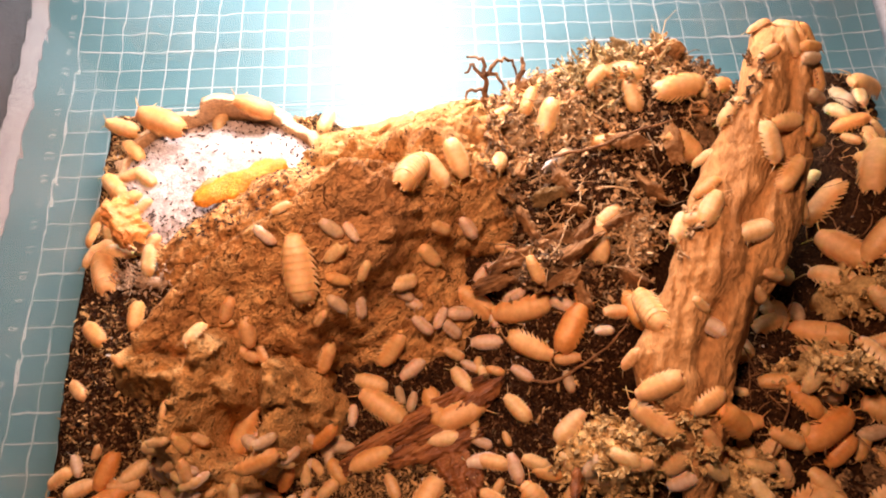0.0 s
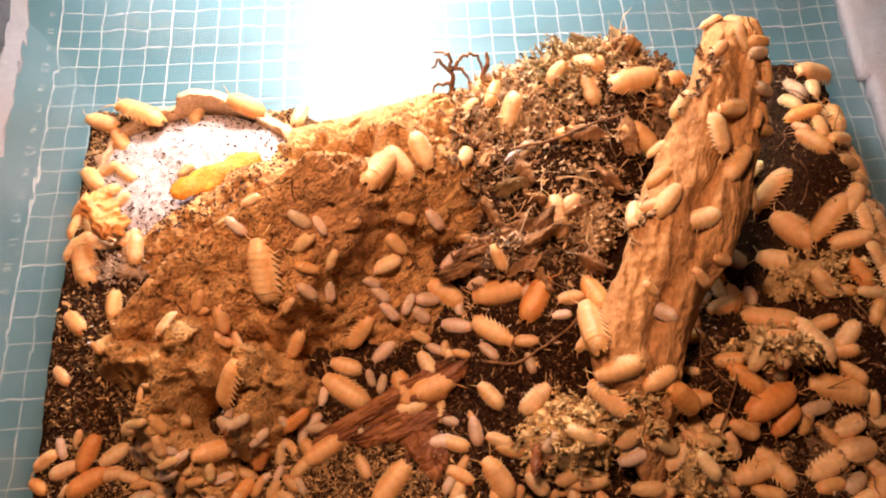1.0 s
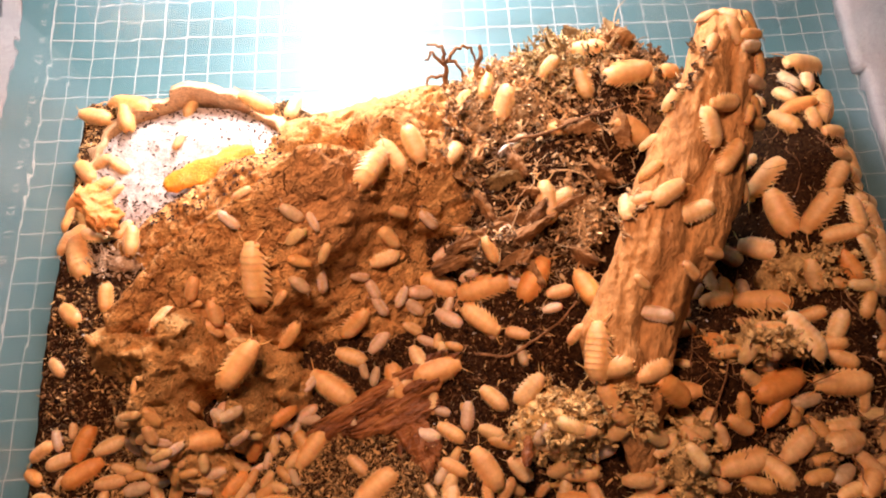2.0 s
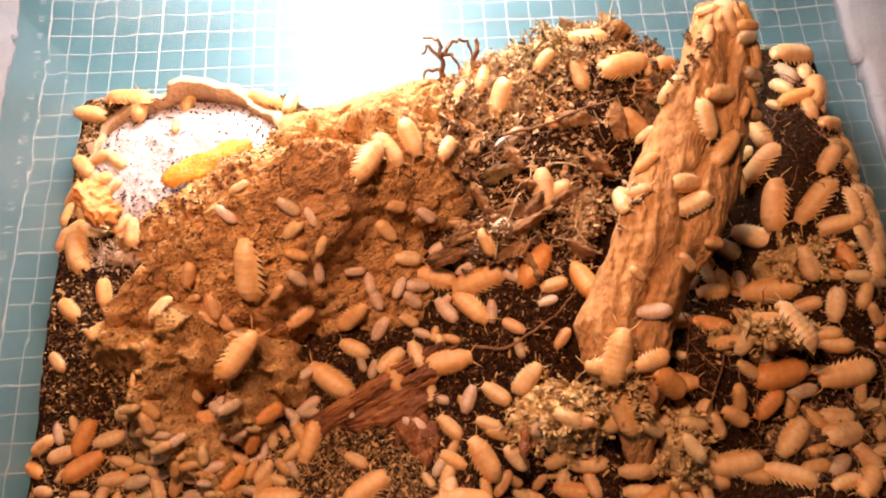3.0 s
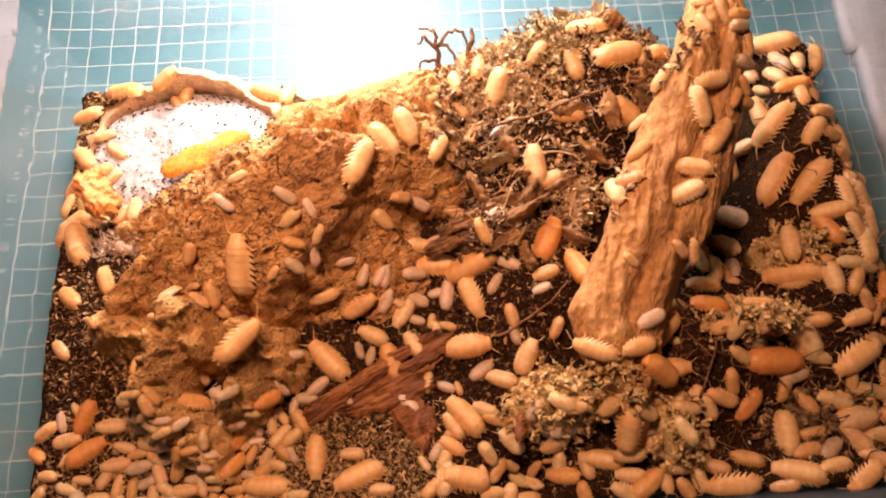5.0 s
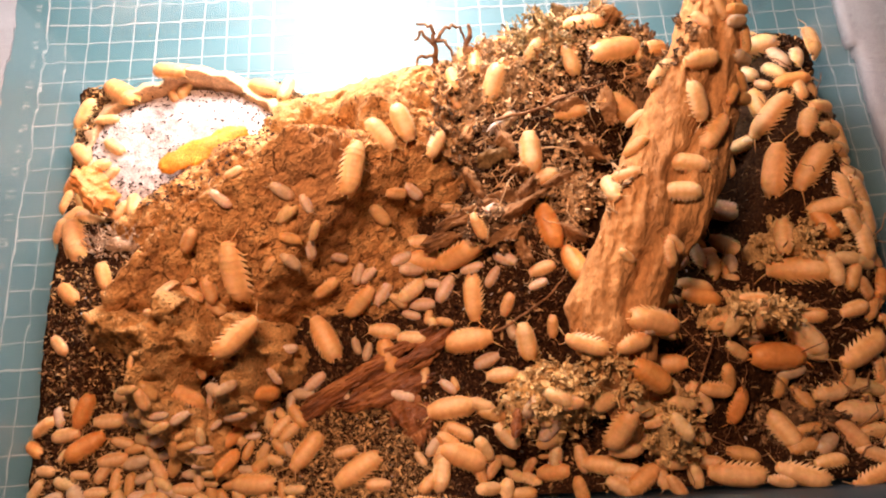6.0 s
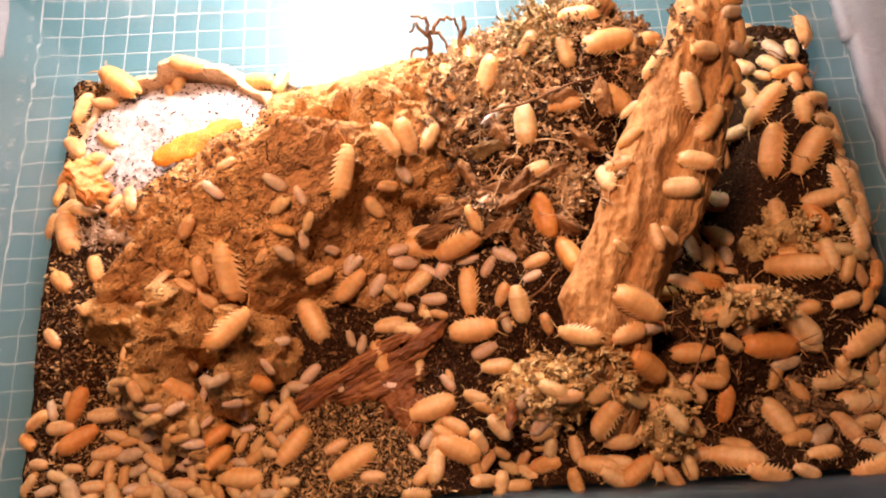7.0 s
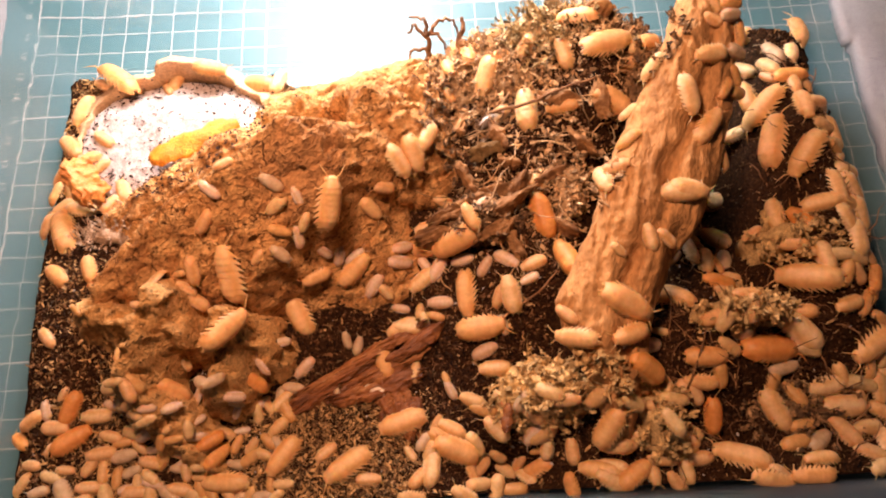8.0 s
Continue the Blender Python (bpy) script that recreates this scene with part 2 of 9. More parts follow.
def vnoise(x, y, seed=0):
    x, y = np.asarray(x, float), np.asarray(y, float)
    ix, iy = np.floor(x).astype(np.int64), np.floor(y).astype(np.int64)
    fx, fy = x - ix, y - iy
    fx, fy = fx * fx * (3 - 2 * fx), fy * fy * (3 - 2 * fy)
    a, b = lattice(ix, iy, seed), lattice(ix + 1, iy, seed)
    c, d = lattice(ix, iy + 1, seed), lattice(ix + 1, iy + 1, seed)
    return (a + (b - a) * fx) * (1 - fy) + (c + (d - c) * fx) * fy


def fbm(x, y, size, octaves=4, seed=0, gain=0.5):
    """Noise from -1 to 1 with lumps of about that size."""
    total, amp, norm = 0.0, 1.0, 0.0
    for o in range(octaves):
        total = total + amp * (2 * vnoise(x / size + 17.3 * o, y / size - 9.1 * o, seed + o) - 1)
        norm += amp
        amp, size = amp * gain, size / 2
    return total / norm


def smooth_step(a, b, x):
    t = np.clip((x - a) / (b - a), 0, 1)
    return t * t * (3 - 2 * t)


def hump(x, y, cx, cy, rx, ry, h, turn=0.0):
    ca, sa = math.cos(radians(turn)), math.sin(radians(turn))
    u, v = (x - cx) * ca + (y - cy) * sa, -(x - cx) * sa + (y - cy) * ca
    return h * np.exp(-((u / rx) ** 2 + (v / ry) ** 2))


def ridge(x, y, a, b, half, slope, power=1.0):
    """A crest from a to b (x, y, z) with a rounded top of that half width and falling flanks."""
    ax, ay, az = a
    bx, by, bz = b
    t = np.clip(((x - ax) * (bx - ax) + (y - ay) * (by - ay)) / ((bx - ax) ** 2 + (by - ay) ** 2), 0, 1)
    d = np.hypot(x - ax - t * (bx - ax), y - ay - t * (by - ay))
    return az + t * (bz - az) - slope * np.maximum(0, np.sqrt(d * d + half * half) - half * 1.1) ** power


def smax(values, k=0.25):
    out = values[0]
    for v in values[1:]:
        m = np.maximum(out, v)
        out = m + k * np.log(np.exp((out - m) / k) + np.exp((v - m) / k))
    return out


def relief(name, x0, x1, y0, y1, step, top, keep, floor_z, material, parent=None, wobble=0.0, seed=0):
    """A solid whose upper side is the height field top(x, y) in cm, wherever keep holds, closed down to floor_z."""
    nx, ny = int((x1 - x0) / step) + 1, int((y1 - y0) / step) + 1
    gx, gy = np.meshgrid(np.linspace(x0, x1, nx), np.linspace(y0, y1, ny))
    z = top(gx, gy)
    ok = keep(gx, gy, z)
    wx = gx + wobble * fbm(gx + 3, gy + z, 0.5, 2, seed + 50)
    wy = gy + wobble * fbm(gx - 7, gy + z, 0.5, 2, seed + 60)
    cell = ok[:-1, :-1] & ok[1:, :-1] & ok[:-1, 1:] & ok[1:, 1:]
    index = np.arange(nx * ny).reshape(ny, nx)
    n = nx * ny
    faces = []
    jj, ii = np.nonzero(cell)
    for j, i in zip(jj.tolist(), ii.tolist()):
        a, b, c, d = index[j, i], index[j, i + 1], index[j + 1, i + 1], index[j + 1, i]
        faces.append((a, b, c, d))
        faces.append((d + n, c + n, b + n, a + n))
        if j == 0 or not cell[j - 1, i]:
            faces.append((b, a, a + n, b + n))
        if j == ny - 2 or not cell[j + 1, i]:
            faces.append((d, c, c + n, d + n))
        if i == 0 or not cell[j, i - 1]:
            faces.append((a, d, d + n, a + n))
        if i == nx - 2 or not cell[j, i + 1]:
            faces.append((c, b, b + n, c + n))
    verts = np.concatenate([np.c_[wx.ravel(), wy.ravel(), z.ravel()], np.c_[gx.ravel(), gy.ravel(), np.full(n, floor_z)]])
    used = np.unique(np.array(faces))
    back = np.zeros(2 * n, int)
    back[used] = np.arange(len(used))
    faces = [tuple(back[list(f)].tolist()) for f in faces]
    return mesh_ob(name, verts[used] * C, faces, material, parent)


def tube(path, radii, sides=5):
    """Vertices and faces of a bent tube along path, in cm."""
    verts, faces = [], []
    for k, (p, r) in enumerate(zip(path, radii)):
        p = Vector(p)
        d = (Vector(path[min(k + 1, len(path) - 1)]) - Vector(path[max(k - 1, 0)])).normalized()
        s = d.cross(Vector((0.3, 0.2, 0.93))).normalized()
        u = s.cross(d)
        for i in range(sides):
            a = 2 * math.pi * i / sides
            verts.append(p + r * (math.cos(a) * s + math.sin(a) * u))
    for k in range(len(path) - 1):
        for i in range(sides):
            a, b = k * sides + i, k * sides + (i + 1) % sides
            faces.append((a, b, b + sides, a + sides))
    faces.append(tuple(range(sides))[::-1])
    faces.append(tuple(range(len(verts) - sides, len(verts))))
    return verts, faces


def gather(pieces):
    verts, faces = [], []
    for v, f in pieces:
        n = len(verts)
        verts += v
        faces += [tuple(i + n for i in q) for q in f]
    return verts, faces


# ---- desk, cutting mat ----
def slab_box(name, x0, x1, y0, y1, z0, z1, material, bevel=0.0, parent=None):
    bm = bmesh.new()
    bmesh.ops.create_cube(bm, size=1.0)
    for v in bm.verts:
        v.co = Vector(((x0, x1)[v.co.x > 0], (y0, y1)[v.co.y > 0], (z0, z1)[v.co.z > 0])) * C
    if bevel:
        bmesh.ops.bevel(bm, geom=bm.edges[:], offset=bevel * C, segments=2, affect="EDGES")
    return part(name, bm, material, parent, smooth=False)


tagged(slab_box("desk_top", -60, 95, -60, 80, -3.0, -0.42, DESK), "dark grey desk top under the cutting mat", "desk", kind="structure")


def cutting_mat():
    mat = tagged(slab_box("cutting_mat", -1.7, 45.0, -2.5, 29.5, -0.3, 0.0, MAT, 0.05), "teal cutting mat with a white centimetre grid", "cutting mat")

    def line(x0, y0, x1, y1, w):
        if x0 == x1:
            return [(x0 - w, y0, 0.012), (x0 + w, y0, 0.012), (x0 + w, y1, 0.012), (x0 - w, y1, 0.012)]
        return [(x0, y0 - w, 0.012), (x1, y0 - w, 0.012), (x1, y0 + w, 0.012), (x0, y0 + w, 0.012)]

    for k in range(0, 44):
        w = 0.036 if k % 5 == 0 else 0.023
        v = [Vector(p) * C for p in line(k, -1, k, 28, w)]
        mesh_ob("grid_line", v, [(0, 1, 2, 3)], INK, mat, smooth=False)
    for k in range(-1, 29):
        w = 0.036 if k % 5 == 0 else 0.023
        v = [Vector((p[0], p[1], 0.016)) * C for p in line(0, k, 43, k, w)]
        mesh_ob("grid_line", v, [(0, 1, 2, 3)], INK, mat, smooth=False)
    for k in range(1, 29):
        data = bpy.data.curves.new("number", "FONT")
        data.body, data.size, data.align_x, data.align_y = str(k), 0.42 * C, "CENTER", "CENTER"
        data.materials.append(INK)
        ob = new("scale_number", data)
        ob.parent = mat
        ob.matrix_basis = pose(-0.5 * C, k * C, 0.02 * C, 0, 0, -90)
    return mat


cutting_mat()
tagged(slab_box("paper_strip", -2.6, -1.75, -3, 30, -0.4, -0.1, CLOTH, 0.03), "white paper strip along the mat's edge", "paper")
tagged(relief("white_cloth", 34.6, 52, -4, 30, 0.25, lambda x, y: 0.5 + 0.35 * fbm(x, y, 4, 3, 5) + 0.25 * smooth_step(34.6, 36, x), lambda x, y, z: x > 34.9 + 0.25 * fbm(x * 0, y, 3, 3, 8), 0.02, CLOTH), "crumpled white cloth lying over the mat's edge", "cloth")


# ---- clear tub ----
TUB = (3.1, 31.3, -0.35, 17.2)


def tub():
    x0, x1, y0, y1 = TUB
    root = tagged(new("plastic_tub"), "clear plastic tub standing on the cutting mat", "tub")

    def ring(z, grow, r):
        out = []
        for cx, cy, a0 in ((x1 + grow - r, y1 + grow - r, 0), (x0 - grow + r, y1 + grow - r, 90), (x0 - grow + r, y0 - grow + r, 180), (x1 + grow - r, y0 - grow + r, 270)):
            for k in range(9):
                a = radians(a0 + k * 90 / 8)
                out.append(Vector((cx + r * math.cos(a), cy + r * math.sin(a), z)) * C)
        return out

    def band(name, rings, material, cap=False):
        n = len(rings[0])
        faces = [tuple(range(n))] if cap else []
        for j in range(len(rings) - 1):
            for i in range(n):
                faces.append((j * n + i, j * n + (i + 1) % n, (j + 1) * n + (i + 1) % n, (j + 1) * n + i))
        ob = mesh_ob(name, [p for r in rings for p in r], faces, material, root)
        mod = ob.modifiers.new("thickness", "SOLIDIFY")
        mod.thickness = 0.09 * C
        ob.visible_shadow = False
        return ob

    band("base", [ring(0.06, -0.3, 1.2), ring(0.1, -0.12, 1.3)], PLASTIC, True)
    wall = band("wall", [ring(0.1, -0.12, 1.3), ring(0.3, 0.0, 1.4), ring(3.0, 0.12, 1.5), ring(6.0, 0.24, 1.6), ring(9.0, 0.36, 1.7)], HAZY_PLASTIC)
    wall.data.materials.append(WAVY_PLASTIC)
    wall.modifiers["thickness"].material_offset = 1
    band("rim", [ring(9.0, 0.36, 1.7), ring(9.08, 0.5, 1.75), ring(9.05, 0.85, 1.9), ring(8.7, 0.9, 1.9)], PLASTIC)
    return root


tub()


# ---- ground in the tub ----
def back_edge(x):
    return 15.6 - 1.4 * np.exp(-((x - 13.5) / 2.0) ** 2) + 0.6 * smooth_step(16, 20, x) + 0.35 * fbm(x, x * 0 + 2, 1.5, 3, 4)


def soil_height(x, y):
    z = 2.35 + hump(x, y, 20.0, 11.5, 3.4, 4.2, 2.1) + hump(x, y, 29, 6, 3.0, 5.0, 1.5) + hump(x, y, 19.5, 6.0, 2.0, 2.0, 1.0)
    z = z + hump(x, y, 4.9, 6.0, 1.3, 3.0, 0.6) - hump(x, y, 26.7, 9.8, 1.0, 3.4, 3.0) + hump(x, y, 24.5, 3.5, 2.5, 2.0, 1.6) + hump(x, y, 27.5, -0.4, 5.5, 1.3, 1.3) + hump(x, y, 16, -0.4, 5.0, 1.0, 0.4)
    z = z + hump(x, y, 22.5, 12.6, 1.5, 2.2, 2.3) + hump(x, y, 21.4, 14.3, 2.0, 1.2, 1.6) + hump(x, y, 29.4, 11.0, 1.3, 5.0, 1.6) - hump(x, y, 18.9, 0.4, 1.3, 0.7, 1.8)
    z = z - 0.9 * np.exp(-(((x - 7.4) / 3.6) ** 4 + ((y - 12.5) / 2.9) ** 4)) - 0.35 * (1 - smooth_step(3.1, 4.0, x)) + 0.18 * fbm(x, y, 1.6, 4, 1) + 0.10 * fbm(x, y, 0.28, 2, 2)
    z = np.maximum(z, 0.45 + 0.1 * fbm(x, y, 0.5, 2, 3))
    return z * smooth_step(0.0, 0.9, back_edge(x) - y + 0.25) + 0.08


soil = relief("soil", 3.2, 31.2, -0.25, 16.9, 0.1, soil_height, lambda x, y, z: (z > 0.3) & (x < 30.35 + 0.022 * (y - 8.7) ** 2 + 0.22 * fbm(y, y * 0 + 4, 1.6, 3, 6)), 0.1, SOIL, seed=1)
tagged(soil, "dark moist soil and leaf litter heaped in the tub", "soil", kind="stuff")


# ---- bark and wood ----
def crest(x, y, a, b, half, front, back):
    """Like ridge, with one slope on the right-hand side of a to b and another on its left."""
    side = (b[0] - a[0]) * (y - a[1]) - (b[1] - a[1]) * (x - a[0])
    before = (x - a[0]) * (b[0] - a[0]) + (y - a[1]) * (b[1] - a[1]) < 0
    return np.where((side < 0) & ~before, ridge(x, y, a, b, half, front), ridge(x, y, a, b, half, back))


def crag(x, y, z, seed):
    """Weathers a smooth bark form: pits, layered plates, fibrous grain and cracks."""
    along, across = x * 0.75 + y * 0.66, y * 0.75 - x * 0.66
    z = z + 0.15 - np.abs(fbm(x, y, 1.8, 4, seed, 0.55)) * 0.5
    layer = z + 0.25 * fbm(along * 0.4, across, 0.9, 3, seed + 7)
    step = (np.floor(layer / 0.3) + smooth_step(0.25, 0.75, layer / 0.3 - np.floor(layer / 0.3))) * 0.3 - layer
    crack = smooth_step(0.06, 0.0, np.abs(fbm(along * 0.45, across * 1.3, 0.9, 3, seed + 9)))
    grain = 0.16 * fbm(along * 0.35, across * 1.6, 0.5, 4, seed + 2)
    pits = smooth_step(0.36, 0.55, fbm(along * 0.6, across, 0.32, 2, seed + 5))
    return z + 0.35 * step + 0.8 * grain - 0.2 * crack - 0.24 * pits + 0.14 * fbm(x, y, 0.22, 3, seed + 3, 0.6)


def face_height(x, y):
    z = smax([
        crest(x, y, (6.5, 6.3, 4.8), (8.0, 7.7, 5.6), 0.35, 1.0, 3.2),
        crest(x, y, (8.0, 7.7, 5.6), (10.6, 8.8, 6.8), 0.35, 0.85, 3.4),
        crest(x, y, (10.6, 8.8, 6.8), (12.6, 9.9, 7.7), 0.35, 0.95, 3.4),
        crest(x, y, (12.6, 9.9, 7.6), (14.7, 8.5, 5.9), 0.35, 1.0, 3.0),
        ridge(x, y, (6.2, 9.2, 3.1), (10.0, 10.7, 4.7), 0.7, 1.7),
        ridge(x, y, (11.5, 7.6, 5.9), (13.6, 7.3, 5.4), 0.9, 1.3),
        ridge(x, y, (12.9, 8.6, 6.5), (14.3, 7.6, 5.4), 1.1, 1.05),
    ], 0.12)
    foot = ((x - 10.6) * 3.65 - (y - 4.6) * 3.9) / 5.34 + 0.35 * fbm(x, y, 1.2, 3, 25)
    z = z - 1.7 * smooth_step(6.2, 5.3, y) * smooth_step(6.2, 7.0, x) * smooth_step(11.0, 10.0, x)
    return crag(x, y, z - 1.9 * smooth_step(-0.9, 0.3, foot) * smooth_step(9.0, 10.5, x), 21)


def knob_height(x, y):
    return crag(x, y, smax([ridge(x, y, (14.7, 11.5, 6.2), (15.8, 11.0, 5.6), 0.6, 1.45), ridge(x, y, (15.0, 12.6, 5.2), (16.4, 12.6, 4.9), 0.5, 1.9)], 0.12) - 2.6 * smooth_step(14.4, 13.5, x) * smooth_step(12.4, 11.4, y), 61)


def ledge_height(x, y):
    return crag(x, y, ridge(x, y, (11.6, 12.7, 3.8), (16.2, 13.4, 4.6), 0.7, 1.8), 71)


def above_soil(x, y, z):
    return z > soil_height(x, y) - 0.5


bark = tagged(new("bark_chunk"), "rough tan cork bark chunk lying on the soil", "bark")
bark_parts = [
    relief("sloping_face", 5.0, 16.5, 4.0, 12.5, 0.065, face_height, above_soil, 1.0, BARK, bark, 0.12, 3),
    tagged(relief("knob", 12.6, 17.6, 9.0, 14.6, 0.065, knob_height, above_soil, 1.0, BARK, bark, 0.12, 5), "brown rounded knob"),
    tagged(relief("back_ledge", 10.0, 17.6, 10.8, 15.2, 0.065, ledge_height, above_soil, 1.0, CRUST, bark, 0.12, 6), "pale yellowish back ledge"),
]


def flake_height(ridges, seed):
    def top(x, y):
        z = smax([ridge(x, y, *r) for r in ridges], 0.12)
        pit = 1.8 * np.exp(-(((x - 8.75) / 0.28) ** 2 + ((y - 3.6) / 0.5) ** 2)) + 1.6 * np.exp(-(((x - 9.5) / 0.5) ** 2 + ((y - 4.1) / 0.5) ** 2))
        return z + 0.15 - np.abs(fbm(x, y, 0.9, 4, seed, 0.65)) * 1.35 - 1.4 * pit - 0.3 * smooth_step(0.3, 0.5, fbm(x, y, 0.5, 2, seed + 4)) + 0.08 * fbm(x, y, 0.2, 3, seed + 2)
    return top


crust = tagged(new("bark_crust"), "crumbling pale bark crust leaning on the larger chunk", "bark")
crust_parts = [
    relief("standing_flake", 5.5, 11.0, 1.0, 7.2, 0.065, flake_height([((8.5, 5.6, 6.5), (7.7, 3.5, 5.7), 0.16, 3.0), ((7.7, 3.5, 5.5), (8.2, 2.4, 4.4), 0.22, 2.6), ((8.5, 5.6, 6.2), (9.1, 4.5, 5.2), 0.14, 3.2)], 31), above_soil, 1.0, CRUST, crust, 0.12, 4),
    relief("standing_flake", 7.5, 12.2, 1.4, 7.0, 0.065, flake_height([((10.4, 5.0, 6.1), (10.0, 3.2, 5.3), 0.16, 3.3), ((10.4, 5.0, 5.8), (11.2, 4.3, 4.6), 0.16, 3.0)], 37), above_soil, 1.0, CRUST, crust, 0.12, 7),
    relief("foot", 6.0, 11.6, 0.2, 5.0, 0.065, flake_height([((8.2, 2.9, 4.5), (9.4, 1.2, 3.1), 0.5, 2.3)], 43), above_soil, 1.0, CRUST, crust, 0.12, 8),
    relief("side_flake", 4.8, 8.8, 3.6, 7.2, 0.065, flake_height([((5.9, 5.7, 4.6), (7.4, 5.3, 4.9), 0.3, 2.8)], 47), above_soil, 1.0, CRUST, crust, 0.12, 9),
]


def wood_slab():
    """The long leaning slab: two rounded shoulders with a winding groove between, undercut on its sides."""
    y, left, right, top = np.array([
        (0.7, 21.64, 22.29, 3.7), (1.59, 21.44, 22.39, 4.3), (2.57, 21.12, 22.6, 4.8), (3.54, 20.6, 22.81, 5.2), (4.31, 20.28, 23.02, 5.5),
        (5.16, 20.16, 23.27, 5.7), (6.26, 20.79, 23.96, 6.0), (7.19, 21.32, 24.77, 6.2), (8.53, 21.77, 25.3, 6.4), (9.7, 22.33, 25.79, 6.5),
        (10.9, 23.1, 26.2, 6.6), (12.3, 23.8, 26.45, 6.9), (13.6, 24.4, 26.45, 7.2), (14.5, 24.8, 26.2, 7.3), (15.0, 25.2, 25.9, 6.9)]).T
    nu, nv = 300, 110
    u = np.linspace(y[0], y[-1], nu)
    lo, hi, z = (np.interp(u, y, k) for k in (left, right, top))
    for _ in range(3):
        lo, hi, z = (np.convolve(np.pad(k, 4, "edge"), np.ones(9) / 9, "valid") for k in (lo, hi, z))
    lo = lo + 0.22 * fbm(u, u * 0 + 3, 1.3, 4, 45, 0.6)
    hi = hi + 0.25 * fbm(u, u * 0 + 8, 1.1, 4, 46, 0.6)
    ang = 2 * math.pi * np.arange(nv) / nv
    ca, sa = np.cos(ang), np.sin(ang)
    v = np.sign(ca) * np.abs(ca) ** 0.75
    V, Y = np.meshgrid(v, u)
    X = (lo + hi)[:, None] / 2 + (hi - lo)[:, None] / 2 * V * np.where(sa > -0.2, 1.0, 0.72)[None, :]
    half = ((hi - lo) / 2)[:, None]
    wind = V - 0.22 - 0.35 * fbm(Y, Y * 0 + 2, 3.0, 3, 51)
    shoulder = 1 - 0.55 * np.abs(V) ** 3.0 - 0.30 * np.exp(-(wind / 0.16) ** 2)
    up = np.where(sa >= 0, np.abs(sa) ** 0.55 * shoulder * 0.9, -np.abs(sa) ** 0.6 * 1.0) * np.minimum(1.0, half / 0.9) - 0.2 * V * half
    top_side = np.clip(sa * 3, 0, 1)[None, :]
    rel = 0.34 * fbm(X * 1.2, Y * 0.6, 1.2, 4, 41) + 0.30 * (0.4 - np.abs(fbm((X - 0.25 * Y) * 1.5, Y * 0.3, 0.9, 4, 47))) + 0.10 * fbm((X - 0.25 * Y) * 2.2, Y * 0.35, 0.4, 3, 48) + 0.05 * fbm(X, Y, 0.22, 3, 49)
    Z = z[:, None] - 0.75 + up + rel * (0.35 + 0.65 * top_side)
    X = X + 0.10 * fbm(Y * 1.4, Z * 1.5, 0.7, 3, 55)
    verts = np.c_[X.ravel(), (Y + 0.10 * fbm(X, Z, 0.8, 2, 56)).ravel(), Z.ravel()]
    faces = []
    for i in range(nu - 1):
        for j in range(nv):
            a, b = i * nv + j, i * nv + (j + 1) % nv
            faces.append((b, a, a + nv, b + nv))
    faces += [tuple(range(nv)), tuple(range((nu - 1) * nv, nu * nv))[::-1]]
    return tagged(mesh_ob("wood_slab", verts * C, faces, SLAB), "long weathered brown wood slab leaning over the soil", "wood")


slab = wood_slab()


# ---- feeding dish ----
DISH_AT = (7.5, 12.4, 3.6, 2.8)


def dish():
    cx, cy, rx, ry = DISH_AT
    root = tagged(new("feeding_dish"), "shallow tan dish of white powder at the bark's foot", "dish")
    profile = [(0.95, 1.6), (0.975, 2.4), (0.99, 2.75), (1.005, 2.82), (1.03, 2.74), (1.09, 2.58), (1.15, 2.5), (1.16, 2.3), (1.0, 1.4)]
    n, verts, faces = 96, [], []
    for i in range(n):
        a = 2 * math.pi * i / n
        wob = 1 + 0.03 * math.sin(5 * a + 1) + 0.02 * math.sin(13 * a) + 0.012 * math.sin(31 * a + 2)
        for k, z in profile:
            dz = 0.22 * smooth_step(0.3, 0.8, math.sin(a)) + 0.10 * math.sin(4 * a) + 0.08 * math.sin(11 * a + 2) + 0.05 * math.sin(23 * a)
            if z > 2:
                dz -= 0.5 * (math.cos(a - 2.9) > 0.45) + 0.45 * smooth_step(0.4, 0.7, math.cos(a - 0.2))
            verts.append(Vector((cx + rx * k * wob * math.cos(a), cy + ry * k * wob * math.sin(a), z + dz)) * C)
    m = len(profile)
    for i in range(n):
        for j in range(m):
            a, b = i * m + j, i * m + (j + 1) % m
            c, d = ((i + 1) % n) * m + (j + 1) % m, ((i + 1) % n) * m + j
            faces.append((a, b, c, d))
    rim = mesh_ob("rim", verts, faces, DISH, root)

    def powder_top(x, y):
        r = np.hypot((x - cx) / rx, (y - cy) / ry)
        return 2.25 + 0.25 * (1 - r * r) - 0.3 * smooth_step(0.4, 0.95, (y - cy) / ry) + 0.12 * fbm(x, y, 1.2, 4, 51) + 0.05 * fbm(x, y, 0.25, 3, 52)

    fill = relief("powder", cx - rx, cx + rx, cy - ry, cy + ry, 0.08, powder_top, lambda x, y, z: np.hypot((x - cx) / rx, (y - cy) / ry) < 0.97, 1.5, POWDER, root)
    return root, rim, fill, powder_top


feeding_dish, dish_rim, dish_powder, powder_top = dish()


def surface_of(objects):
    verts, faces = [], []
    for ob in objects:
        n = len(verts)
        verts += [v.co.copy() for v in ob.data.vertices]
        faces += [tuple(i + n for i in p.vertices) for p in ob.data.polygons]
    return BVHTree.FromPolygons(verts, faces)


GROUND = surface_of([soil, *bark_parts, *crust_parts, slab, dish_rim, dish_powder])


